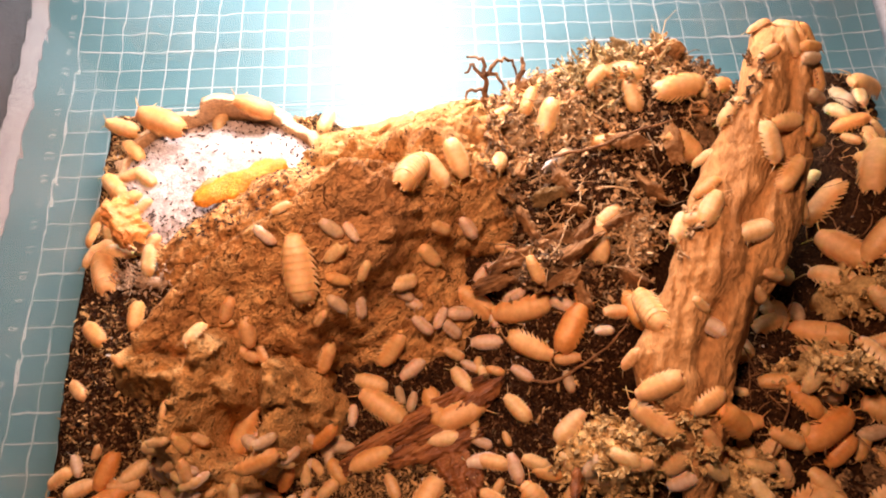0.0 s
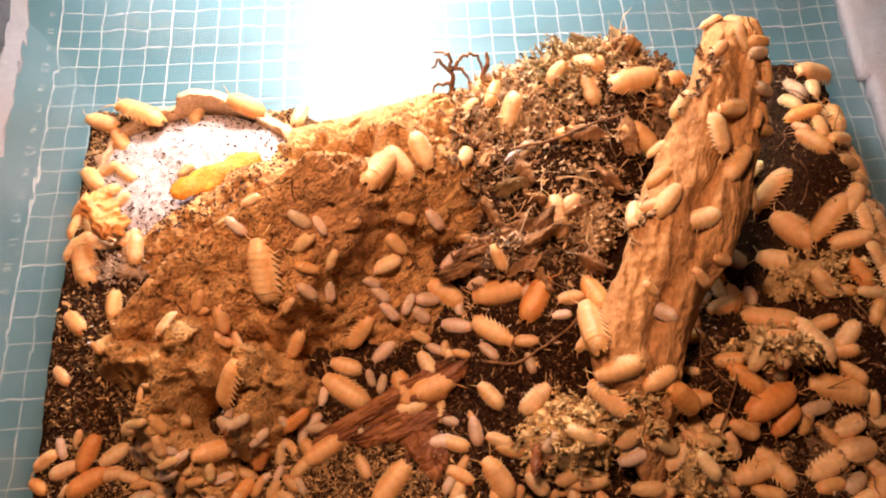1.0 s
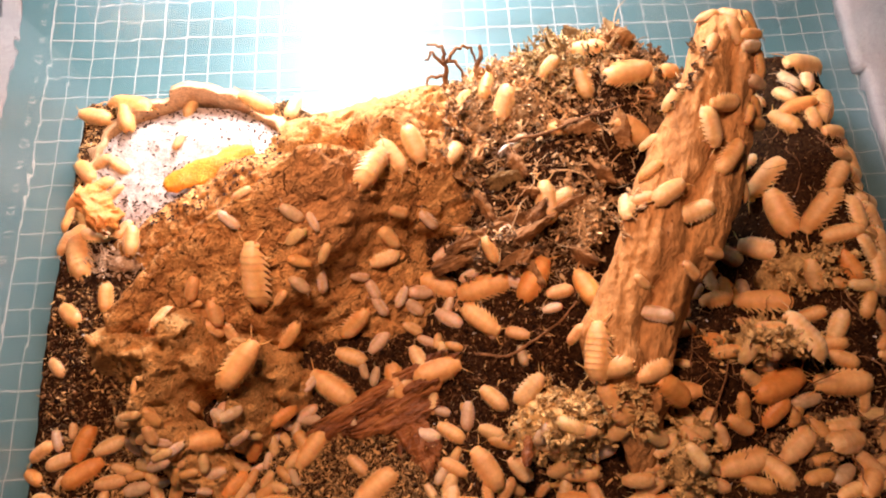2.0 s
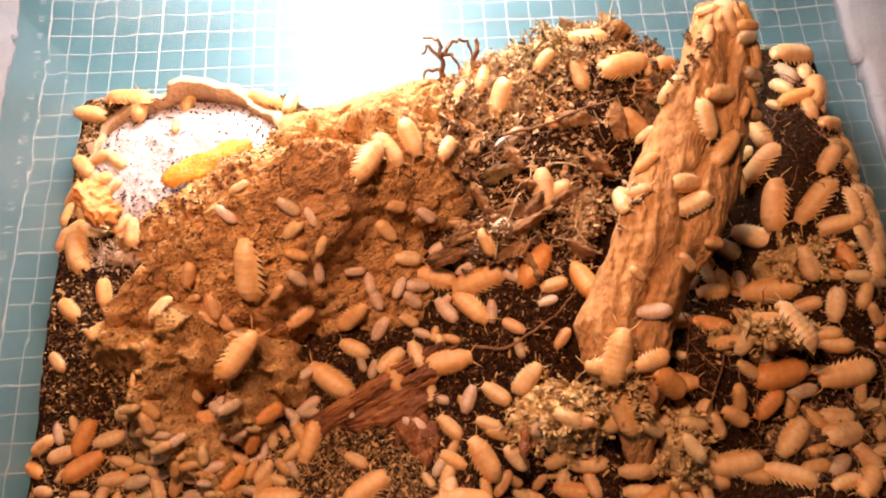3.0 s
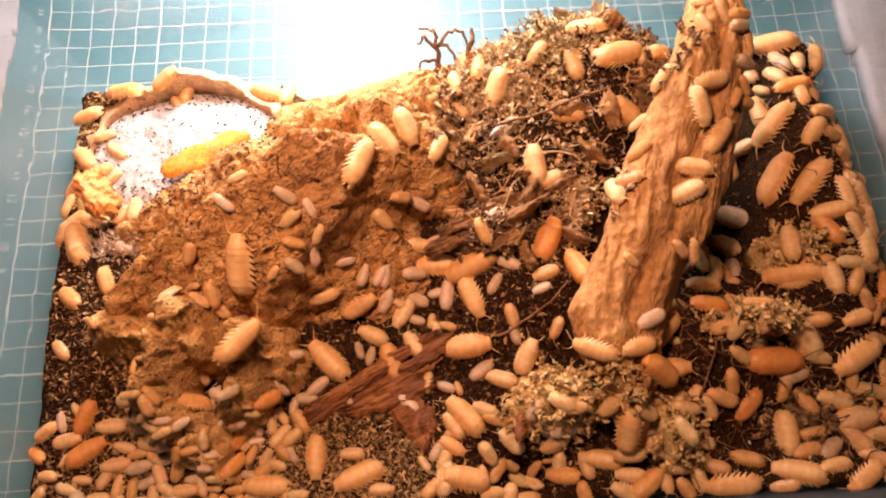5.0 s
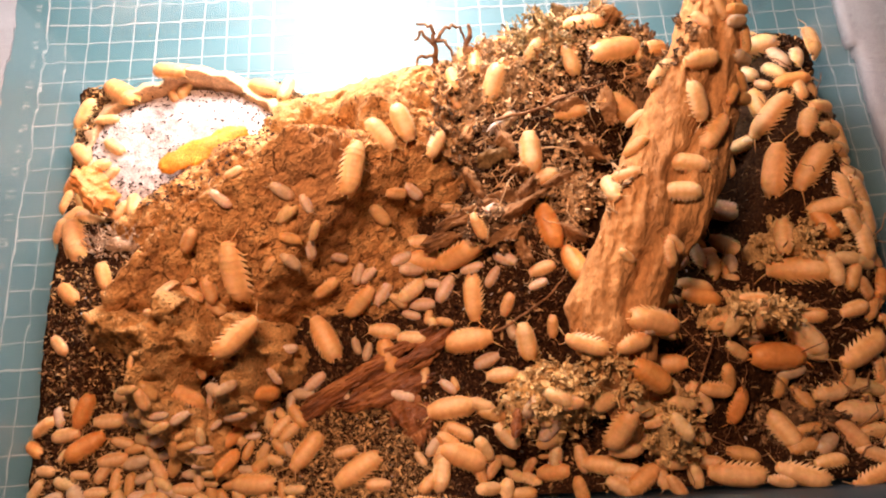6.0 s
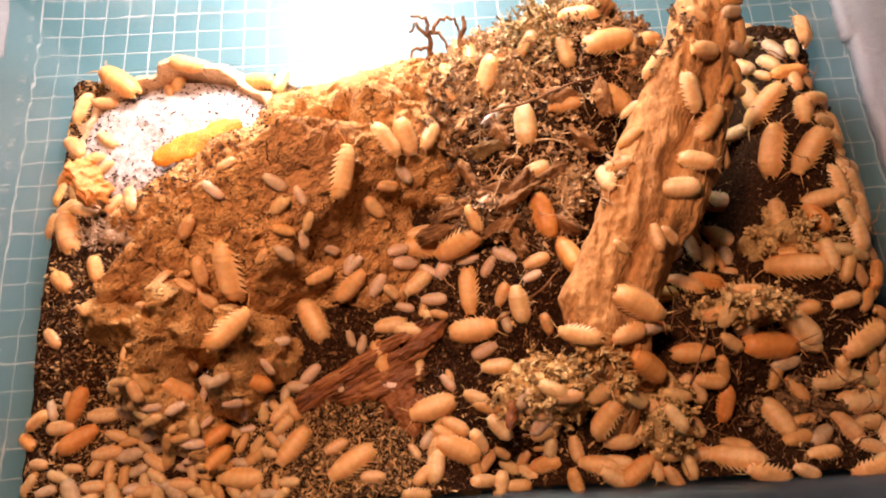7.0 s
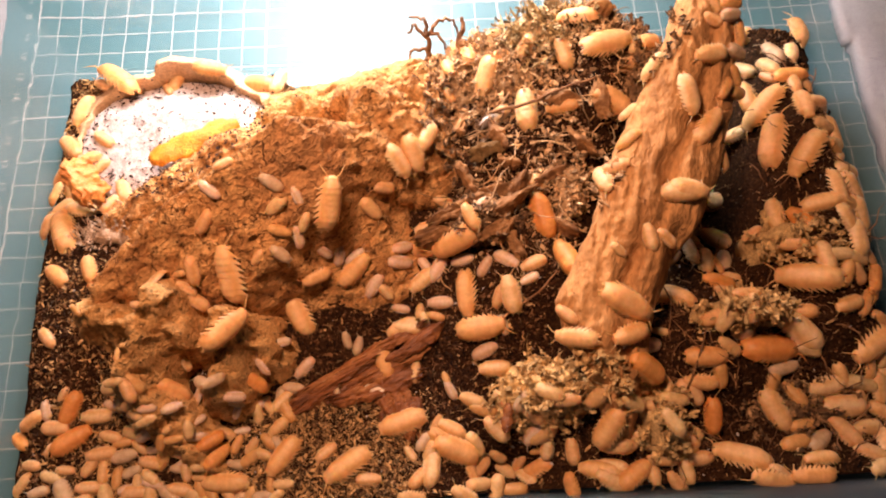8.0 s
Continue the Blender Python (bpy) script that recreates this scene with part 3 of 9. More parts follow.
def height(x, y, tree=None):
    """The height in cm of the highest support under (x, y), both in cm."""
    hit = (tree or GROUND).ray_cast(Vector((x * C, y * C, 0.3)), Vector((0, 0, -1)))
    return hit[0].z / C if hit[0] else 0.1


# ---- litter ----
def chip(x, y, z, long, wide, turn, tilt, thick=0.02):
    """A small bent chip: six vertices above, six below would be wasted, so a thin wedge."""
    m = pose(x, y, z, random.uniform(-tilt, tilt), random.uniform(-tilt, tilt), turn)
    l, w, b = long / 2, wide / 2, random.uniform(-0.25, 0.25) * long
    pts = [(-l, -w * 0.6, 0), (0, -w, b), (l, -w * 0.4, 0), (l, w * 0.5, thick), (0, w, b + thick), (-l, w * 0.7, thick), (0, 0, b - thick)]
    return [m @ Vector(p) for p in pts], [(0, 1, 4, 5), (1, 2, 3, 4), (5, 4, 6), (4, 3, 6), (0, 6, 1), (1, 6, 2)]


def litter(name, count, where, sizes, material, label, category, lift=0.02, tilt=35, tree=None, slim=(0.25, 0.6)):
    pieces = []
    tries = 0
    while len(pieces) < count and tries < count * 12:
        tries += 1
        x, y = random.uniform(3.3, 31.0), random.uniform(-0.2, 16.0)
        if random.random() > where(x, y):
            continue
        z = height(x, y, tree)
        if z < 0.5:
            continue
        long = random.uniform(*sizes) * random.choice((0.6, 0.8, 1.0, 1.3))
        pieces.append(chip(x, y, z + lift, long, long * random.uniform(*slim), random.uniform(0, 360), tilt))
    v, f = gather(pieces)
    return tagged(mesh_ob(name, [p * C for p in v], f, material, smooth=False), label, category, kind="stuff")


COVER = surface_of([*bark_parts, *crust_parts, slab, dish_rim, dish_powder])


def on_soil(x, y):
    """1 where the soil lies open, 0 under bark, slab and dish."""
    top = COVER.ray_cast(Vector((x * C, y * C, 0.3)), Vector((0, 0, -1)))[0]
    return 1.0 if top is None or top.z / C < height(x, y) - 0.02 else 0.0


litter("soil_crumbs", 32000, lambda x, y: on_soil(x, y) * (1.0 if x < 24.5 else 0.35), (0.07, 0.19), FLAKES, "dark brown soil crumbs and leaf fragments", "litter", 0.02, 50)


def chip_zone(x, y):
    d = 1.3 * math.exp(-((x - 13.0) / 2.8) ** 4 - ((y - 0.9) / 2.0) ** 4) + 0.9 * math.exp(-((x - 6.5) / 0.7) ** 2 - ((y - 3.0) / 2.2) ** 2) + 0.35 * math.exp(-((x - 6.5) / 2.5) ** 2 - (y / 1.0) ** 2) + 0.03 + 0.20 * math.exp(-((x - 4.8) / 1.6) ** 2) * (y < 8)
    r = math.hypot((x - 7.5) / 3.6, (y - 12.4) / 2.8)
    d += 1.0 * math.exp(-((r - 1.22) / 0.16) ** 2) * (y > 10.5)
    return on_soil(x, y) * min(1.0, d)


CHIPS = rough_stuff("wood_chips", [(0.3, (0.170, 0.084, 0.028)), (0.55, (0.479, 0.282, 0.109)), (0.75, (0.680, 0.494, 0.262))], 700, 2500, per_piece=0.85)
litter("wood_chips", 9500, chip_zone, (0.10, 0.27), CHIPS, "pale shredded wood chips on the soil", "litter", 0.03, 50, None, (0.14, 0.36))
GRIT = rough_stuff("white_grit", [(0.3, (0.5, 0.42, 0.36)), (0.7, (0.72, 0.66, 0.6))], 500, 2500, per_piece=0.3)
litter("white_grit", 260, lambda x, y: on_soil(x, y), (0.08, 0.16), GRIT, "scattered white mineral grit on the soil", "grit", 0.04, 60)
SPECK = rough_stuff("dark_specks", [(0.3, (0.02, 0.012, 0.01)), (0.7, (0.07, 0.045, 0.04))], 500, 2500, per_piece=0.4)


def on_powder(x, y):
    cx, cy, rx, ry = DISH_AT
    r = math.hypot((x - cx) / rx, (y - cy) / ry)
    low = 0.6 * math.exp(-((x - 6.6) / 1.5) ** 2 - ((y - 10.8) / 1.0) ** 2)
    return 0.0 if r > 0.97 else 0.12 + low + 0.7 * smooth_step(0.65, 0.95, r) + 0.25 * (fbm(np.array(x), np.array(y), 1.0, 2, 77) > 0.15)


litter("droppings", 2100, on_powder, (0.07, 0.15), SPECK, "dark droppings scattered on the white powder", "droppings")


# ---- moss, roots and shards ----
def strand(base, heading, rise, length, radius, curl):
    pts, p, a, r = [], Vector(base), heading, rise
    for k in range(5):
        pts.append(p.copy())
        step = length / 4
        p = p + Vector((math.cos(a) * math.cos(r), math.sin(a) * math.cos(r), math.sin(r))) * step
        a += random.uniform(-curl, curl)
        r += random.uniform(-curl, curl * 0.6)
    return tube(pts, [radius, radius * 1.05, radius * 0.9, radius * 0.75, radius * 0.35], 4)


def leafy(base, heading, rise, length, radius):
    """A moss shoot: a stem with short scale leaves round it."""
    pieces = [strand(base, heading, rise, length, radius, 0.5)]
    d = Vector((math.cos(heading) * math.cos(rise), math.sin(heading) * math.cos(rise), math.sin(rise)))
    for k in range(9):
        q = Vector(base) + d * length * (k + 1) / 10
        pieces.append(chip(q.x + random.uniform(-1, 1) * radius, q.y + random.uniform(-1, 1) * radius, q.z + random.uniform(-1, 1) * radius, radius * random.uniform(2.4, 4.2), radius * 1.8, random.uniform(0, 360), 60, 0.03))
    return pieces


def moss_clump(cx, cy, rx, ry, top, count, material, label, size=0.5, base=True, thick=0.05, name="moss_clump"):
    """A tuft: a crumbly cushion set with many curled shoots."""
    root = tagged(new(name), label, "moss")
    seed = int(cx * 31 + cy * 17)

    def cushion(x, y):
        r = np.hypot((x - cx) / rx, (y - cy) / ry)
        return top - 1.6 * r * r * min(1.0, rx) + 0.62 * fbm(x, y, 0.9, 4, seed, 0.65) + 0.2 * np.abs(fbm(x, y, 0.3, 2, seed + 5))

    if base:
        relief("cushion", cx - 1.3 * rx, cx + 1.3 * rx, cy - 1.3 * ry, cy + 1.3 * ry, 0.09, cushion, lambda x, y, z: np.hypot((x - cx) / rx, (y - cy) / ry) < 1.15 + 0.2 * fbm(x, y, 0.8, 3, seed + 9), max(1.2, top - 2.4), material, root, wobble=0.2, seed=seed)
    pieces = []
    for k in range(count):
        a, r = random.uniform(0, 2 * math.pi), math.sqrt(random.random()) * 1.1
        x, y = cx + rx * r * math.cos(a), cy + ry * r * math.sin(a)
        z = max(float(cushion(np.array(x), np.array(y))) if base else 0.0, height(x, y)) - 0.08
        pieces += leafy((x, y, z), random.uniform(0, 2 * math.pi), random.uniform(0.0, 1.1), random.uniform(0.5, 1.3) * size, random.uniform(0.6, 1.3) * thick)
    v, f = gather(pieces)
    mesh_ob("fibre_tangle", [p * C for p in v], f, material, root, smooth=False)
    return root


moss_a = moss_clump(19.2, 13.6, 2.2, 1.7, 5.0, 380, TAN_MOSS, "brown decaying moss heap against the wood slab")
moss_b = moss_clump(22.2, 14.2, 1.5, 1.2, 5.9, 260, TAN_MOSS, "tangled brown moss tuft behind the slab")
moss_k = moss_clump(20.7, 14.3, 1.3, 0.9, 5.9, 260, OLIVE_MOSS, "olive-brown moss shoots standing on the heap", 0.7)
moss_l = moss_clump(23.5, 13.1, 0.85, 1.5, 6.1, 150, MOSS, "dark crumbly moss against the slab's upper end", 0.5)
moss_c = moss_clump(21.2, 9.4, 0.9, 1.6, 4.5, 190, TAN_MOSS, "crumbly brown moss beside the wood slab")
moss_d = moss_clump(20.0, 2.7, 1.7, 1.0, 4.1, 240, PALE_MOSS, "straw-coloured moss tuft at the slab's foot", 0.55, True, 0.06)
moss_e = moss_clump(26.1, 4.6, 1.5, 0.5, 5.3, 100, PALE_MOSS, "bleached moss shoot lying across the litter", 0.55, True, 0.06)
moss_f = moss_clump(23.2, 1.6, 0.7, 1.0, 4.2, 90, PALE_MOSS, "pale moss tuft near the tub's front wall", 0.55, True, 0.06)
moss_g = moss_clump(28.3, 7.0, 1.1, 0.7, 4.6, 90, PALE_MOSS, "bleached moss tuft among the isopods", 0.55, True, 0.06)
moss_h = moss_clump(27.8, 1.6, 1.8, 1.0, 3.6, 130, MOSS, "dark moss tuft near the tub's front wall")
moss_i = moss_clump(17.6, 11.6, 1.2, 1.6, 3.7, 110, MOSS, "brown root fibres and moss on the soil")
MOULD = rough_stuff("white_mould", [(0.3, (0.46, 0.30, 0.19)), (0.7, (0.66, 0.50, 0.36))], 300, 1500, per_piece=0.2)
mould = moss_clump(5.5, 8.7, 0.9, 0.4, 3.1, 110, MOULD, "pale fuzzy mould at the dish's edge", 0.5, True, 0.022, "mould_tuft")
moss_j = moss_clump(18.2, 8.1, 1.5, 0.8, 4.9, 100, MOSS, "brown fibrous moss over a rotten leaf")


def root_twig(name, points, radius, material, label, forks=()):
    root = tagged(new(name), label, "root")
    for k, path in enumerate((points, *forks)):
        fine = []
        for i in range(len(path) - 1):
            a, b = Vector(path[i]), Vector(path[i + 1])
            for j in range(4):
                fine.append(a.lerp(b, j / 4) + Vector((random.uniform(-1, 1), random.uniform(-1, 1), random.uniform(-1, 1))) * radius * 0.5)
        fine.append(Vector(path[-1]))
        rad = [radius * (1 if k == 0 else 0.6) * (1.0 - 0.55 * i / len(fine)) for i in range(len(fine))]
        v, f = tube(fine, rad, 7)
        mesh_ob("stem" if k == 0 else "side_root", [p * C for p in v], f, material, root)
    return root


def lay(points, lift=0.06):
    return [(x, y, height(x, y) + lift + dz) for x, y, dz in points]


root_twig("root", lay([(17.3, 5.0, 0), (18.2, 4.8, 0.05), (19.2, 5.2, 0.1), (20.0, 5.8, 0), (20.5, 6.3, 0.1)]), 0.06, TWIG, "thin brown root lying on the soil")
root_twig("root", lay([(18.6, 11.6, 0.5), (19.8, 11.5, 0.7), (21.2, 11.8, 0.6), (22.1, 11.9, 0.3)]), 0.06, TWIG, "dark brown stick across the moss")
root_twig("root", lay([(24.0, 2.4, 0.2), (24.4, 3.5, 0.3), (25.0, 4.6, 0.3), (25.8, 5.0, 0.4)]), 0.035, TWIG, "thin root reaching into pale moss", [lay([(24.4, 3.5, 0.3), (23.9, 4.6, 0.2), (24.2, 5.5, 0.2)])])
root_twig("dry_stub", [(16.8, 14.7, 3.2), (16.85, 14.8, 3.9), (16.8, 15.0, 4.5)], 0.13, TWIG, "dried plant stub with curled root ends",
          [[(16.8, 14.9, 4.3), (16.4, 15.2, 4.7), (16.1, 15.1, 4.4)], [(16.8, 15, 4.4), (16.7, 15.4, 4.8), (16.2, 15.6, 4.6)], [(16.8, 15, 4.4), (17.2, 15.3, 4.8), (17.7, 15.4, 4.6), (17.9, 15.1, 4.2)], [(16.8, 15, 4.4), (17.2, 14.9, 4.6), (17.4, 14.5, 4.2)], [(16.9, 14.8, 3.8), (16.3, 14.7, 4.0), (16.1, 14.4, 3.7)]])
root_twig("root", [(17.8, 14.4, 4.0), (18.0, 14.9, 4.7), (18.0, 15.2, 5.0)], 0.12, TWIG, "short broken root standing in moss")
root_twig("twig", [(29.6, 10.6, 2.6), (30.3, 11.1, 3.1), (30.9, 11.6, 3.3), (31.0, 11.9, 3.3)], 0.09, SPECK, "thin black twig poking out of the litter")


def curved_flake(name, cx, cy, z, long, wide, turn, bend, thick, material, label, category, ruffle=0.08, tilt=(0, 0), parent=None, fibre=0.0):
    """A curled flake with real thickness: leaf, peel or bark shard."""
    nu, nv = (34, 26) if fibre else (22, 10)
    m = pose(cx, cy, z, tilt[0], tilt[1], turn)
    verts = []
    seed = int(cx * 13 + cy * 7)
    for side in (0, 1):
        for i in range(nu):
            for j in range(nv):
                u, v = 2 * i / (nu - 1) - 1, 2 * j / (nv - 1) - 1
                w = wide / 2 * (1 - 0.65 * abs(u) ** 2.5 + 0.12 * math.sin(4 * u + seed)) * (1 + 0.12 * math.sin(9 * u + 3 * v) + 0.07 * math.sin(23 * u + 5 * v))
                x, y = u * long / 2 * (1 + 2.2 * fibre * math.sin(17 * v + seed) + 1.6 * fibre * math.sin(41 * v)), v * w
                h = bend * (1 - v * v) + 0.3 * bend * (1 - u * u) + ruffle * float(fbm(np.array(x * 1.5 + seed), np.array(y * 3), 0.6, 3, seed))
                if fibre:
                    h += fibre * float(fbm(np.array(x * 0.35 + seed), np.array(y * 2.5), 0.35, 3, seed + 3)) * 1.6
                verts.append(m @ Vector((x, y, h - side * thick * (1 - 0.6 * v * v))))
    n = nu * nv
    faces = []
    for i in range(nu - 1):
        for j in range(nv - 1):
            a = i * nv + j
            faces += [(a, a + nv, a + nv + 1, a + 1), (n + a, n + a + 1, n + a + nv + 1, n + a + nv)]
    edge = [i * nv for i in range(nu)] + [(nu - 1) * nv + j for j in range(1, nv)] + [i * nv + nv - 1 for i in range(nu - 2, -1, -1)] + [j for j in range(nv - 2, 0, -1)]
    for a, b in zip(edge, edge[1:] + edge[:1]):
        faces.append((b, a, a + n, b + n))
    ob = mesh_ob(name, [p * C for p in verts], faces, material, parent)
    return tagged(ob, label, category)


curved_flake("carrot_peel", 8.4, 12.0, 2.95, 3.3, 0.95, 24, 0.16, 0.07, CARROT, "dried orange carrot peel on the white powder", "vegetable")
curved_flake("vegetable_skin", 4.9, 10.6, 2.85, 1.7, 1.25, -62, 0.75, 0.05, VEG_SKIN, "curled orange vegetable skin beside the dish", "vegetable", 0.35, (24, 8), None, 0.05)
curved_flake("root_curl", 18.6, 11.4, height(18.6, 11.4) + 0.25, 0.65, 0.3, 40, 0.25, 0.08, GRIT, "small white curled root end on the moss", "root", 0.05, (0, 25))
curved_flake("leaf_scrap", 20.9, 13.9, 5.1, 1.7, 1.0, 60, 0.2, 0.04, GREEN_LEAF, "olive-brown withered leaf on the moss heap", "leaf", 0.25, (0, 20))
ROTTEN = rough_stuff("rotten_bark", [(0.3, (0.08, 0.034, 0.015)), (0.55, (0.30, 0.15, 0.06)), (0.8, (0.54, 0.31, 0.14))], 160, 1200, grain_axis=(28, 6.0), gloss=0.3)


def rotten_strips():
    root = tagged(new("rotten_bark"), "layered strips of dark rotten bark on the soil", "bark")
    for cx, cy, dz, long, wide, turn, bend in ((18.4, 8.9, 0.15, 2.8, 0.6, 26, 0.25), (18.9, 8.4, 0.3, 2.4, 0.5, 30, 0.3), (17.6, 8.5, 0.1, 2.2, 0.5, 22, 0.2), (19.4, 8.9, 0.35, 1.4, 0.5, 60, 0.3), (16.9, 7.9, 0.1, 1.8, 0.6, 18, 0.2)):
        curved_flake("strip", cx, cy, height(cx, cy, SURFACE) + dz, long, wide, turn, bend, 0.06, ROTTEN, "", "", 0.3, (random.uniform(-12, 12), random.uniform(-8, 8)), root, 0.05)
    return root


SURFACE = surface_of([soil, *bark_parts, *crust_parts, slab, *[ob for ob in scene.objects if ob.name.startswith("cushion")]])
rotten_strips()


DEAD_LEAF = rough_stuff("dead_leaf", [(0.3, (0.12, 0.05, 0.018)), (0.55, (0.34, 0.17, 0.065)), (0.8, (0.56, 0.34, 0.15))], 200, 1200, grain_axis=(0, 3.0), gloss=0.3)


def dead_leaves(count):
    """Curled scraps of leaf, each lying on the heap."""
    made = 0
    while made < count:
        x, y = random.uniform(16.0, 23.2), random.uniform(6.8, 15.6)
        if height(x, y, COVER) > 0.2 or y > back_edge(np.array(x)) - 0.5:
            continue
        made += 1
        material, label = random.choice(((DEAD_LEAF, "withered tan leaf scrap on the moss heap"), (DEAD_LEAF, "withered tan leaf scrap on the moss heap"), (DEAD_LEAF, "withered tan leaf scrap on the moss heap"), (ROTTEN, "dark rotten leaf scrap on the moss heap"), (GREEN_LEAF, "olive-brown leaf scrap on the moss heap")))
        curved_flake("leaf_scrap", x, y, height(x, y, SURFACE) + 0.1, random.uniform(0.5, 1.3), random.uniform(0.25, 0.6), random.uniform(0, 360), random.uniform(0.15, 0.45), 0.04, material, label, "leaf", 0.25, (random.uniform(-25, 25), random.uniform(-20, 20)), None, 0.05)


dead_leaves(20)


def root_fibres(name, count, x0, x1, y0, y1, material, label):
    pieces = []
    for k in range(count):
        x, y = random.uniform(x0, x1), random.uniform(y0, y1)
        if height(x, y, COVER) > 0.2 or y > back_edge(np.array(x)) - 0.3:
            continue
        z = height(x, y, SURFACE) + 0.03
        pieces.append(strand((x, y, z), random.uniform(0, 2 * math.pi), random.uniform(-0.1, 0.5), random.uniform(0.5, 1.8), random.uniform(0.012, 0.032), 0.8))
    v, f = gather(pieces)
    return tagged(mesh_ob(name, [p * C for p in v], f, material), label, "roots", kind="stuff")


def heap_zone(x, y):
    return math.exp(-((x - 19.8) / 3.6) ** 4 - ((y - 11.5) / 4.6) ** 4) * (height(x, y, COVER) < 0.2)


litter("leaf_crumbs", 1700, heap_zone, (0.08, 0.26), TAN_MOSS, "crumbled brown leaf litter and moss scraps", "litter", 0.05, 60, SURFACE)
root_fibres("root_fibres", 300, 15.8, 23.5, 6.5, 16.0, TAN_MOSS, "tangled brown root fibres over the soil")
root_fibres("root_fibres", 230, 23.5, 31.0, 0.0, 13.0, TWIG, "dark thin root fibres between the isopods")
curved_flake("leaf_scrap", 18.6, 1.9, 3.2, 0.9, 0.35, 80, 0.1, 0.04, RED_BARK, "small pointed red leaf beside the moss", "leaf", 0.05)


def red_shards():
    root = tagged(new("bark_shards"), "splintered red-brown bark shards on the soil", "bark")
    for cx, cy, dz, long, wide, turn, bend, lean in (
            (13.1, 3.3, 0.10, 3.2, 0.42, 27, 0.08, 6), (13.9, 3.9, 0.16, 3.8, 0.38, 25, 0.08, -5), (14.9, 4.4, 0.22, 3.0, 0.45, 27, 0.10, 4),
            (14.0, 3.4, 0.06, 3.4, 0.7, 24, 0.10, -6), (15.2, 3.9, 0.14, 2.6, 0.75, 28, 0.12, 7), (15.0, 2.7, 0.05, 2.6, 1.5, -58, 0.12, 8),
            (14.6, 3.2, 0.10, 2.8, 0.9, 14, 0.12, -4), (16.0, 4.5, 0.18, 1.8, 0.6, 34, 0.12, 0), (12.6, 2.8, 0.05, 1.8, 0.3, 30, 0.06, 5), (15.4, 2.2, 0.04, 1.6, 0.8, -75, 0.10, -8)):
        curved_flake("shard", cx, cy, height(cx, cy, SURFACE) + dz, long, wide, turn, bend, 0.05, RED_BARK, "", "", 0.12, (lean, random.uniform(-4, 4)), root, 0.06)
    return root


red_shards()


# ---- isopods ----
SUPPORT = surface_of([soil, *bark_parts, *crust_parts, slab, dish_rim, dish_powder, *[ob for ob in scene.objects if ob.name.startswith("cushion")]])


def shell_row(s):
    """Half width and height of the body, as shares of its greatest, at s from head (0) to tail (1)."""
    w = max(0.02, 1 - abs(2 * s - 1.0) ** 2.7) ** 0.5
    return min(1.0, w), min(1.0, max(0.0, 1 - abs(2 * s - 0.96) ** 3.2) ** 0.5 + 0.04)


def plate(s0, s1, wide, tall, tips, lip):
    """One arched back plate from s0 to s1 of the body, its sides drawn out into lobes that point to the rear."""
    bm = bmesh.new()
    nv, rows = 17, []
    for u in (0.0, 0.3, 0.65, 0.9, 1.0):
        row = []
        for j in range(nv):
            v = 2 * j / (nv - 1) - 1
            out = max(0.0, (abs(v) - 0.62) / 0.38)
            point = min(0.85, tips * 11) * out ** 1.2
            uu = u * (1 - point) + 0.95 * point
            s = s0 + (s1 - s0) * uu
            w, h = shell_row(min(s, 0.985))
            x = 0.5 - s - out * out * tips * 0.7
            y = wide / 2 * (w * math.sin(v * math.pi / 2 * 0.96) + math.copysign(tips * 1.7 * out * out * min(1.0, 2 * w), v))
            z = tall * (0.10 + h * 0.90 * math.cos(v * math.pi / 2 * 0.97) ** 0.75) + lip * u * u * (1 - out)
            row.append(bm.verts.new((x, y, max(z, 0.012))))
        rows.append(row)
    lip_row = [bm.verts.new(v.co) for v in rows[-1]]
    under = [bm.verts.new((v.co.x + 0.008, v.co.y * 0.97, max(v.co.z - 0.012, 0.005))) for v in rows[-1]]
    for a, b in (*zip(rows, rows[1:]), (lip_row, under)):
        for j in range(nv - 1):
            bm.faces.new((a[j], b[j], b[j + 1], a[j + 1]))
    return bm


def blob(cx, cz, rx, ry, rz, seg=12, rings=7):
    bm = bmesh.new()
    bmesh.ops.create_uvsphere(bm, u_segments=seg, v_segments=rings, radius=1.0)
    for v in bm.verts:
        v.co = Vector((cx + rx * v.co.x, ry * v.co.y, max(0.004, cz + rz * v.co.z)))
    return bm


def feeler(points, radii):
    verts, faces = tube(points, radii, 5)
    bm = bmesh.new()
    made = [bm.verts.new(v) for v in verts]
    for f in faces:
        bm.faces.new([made[i] for i in f])
    return bm


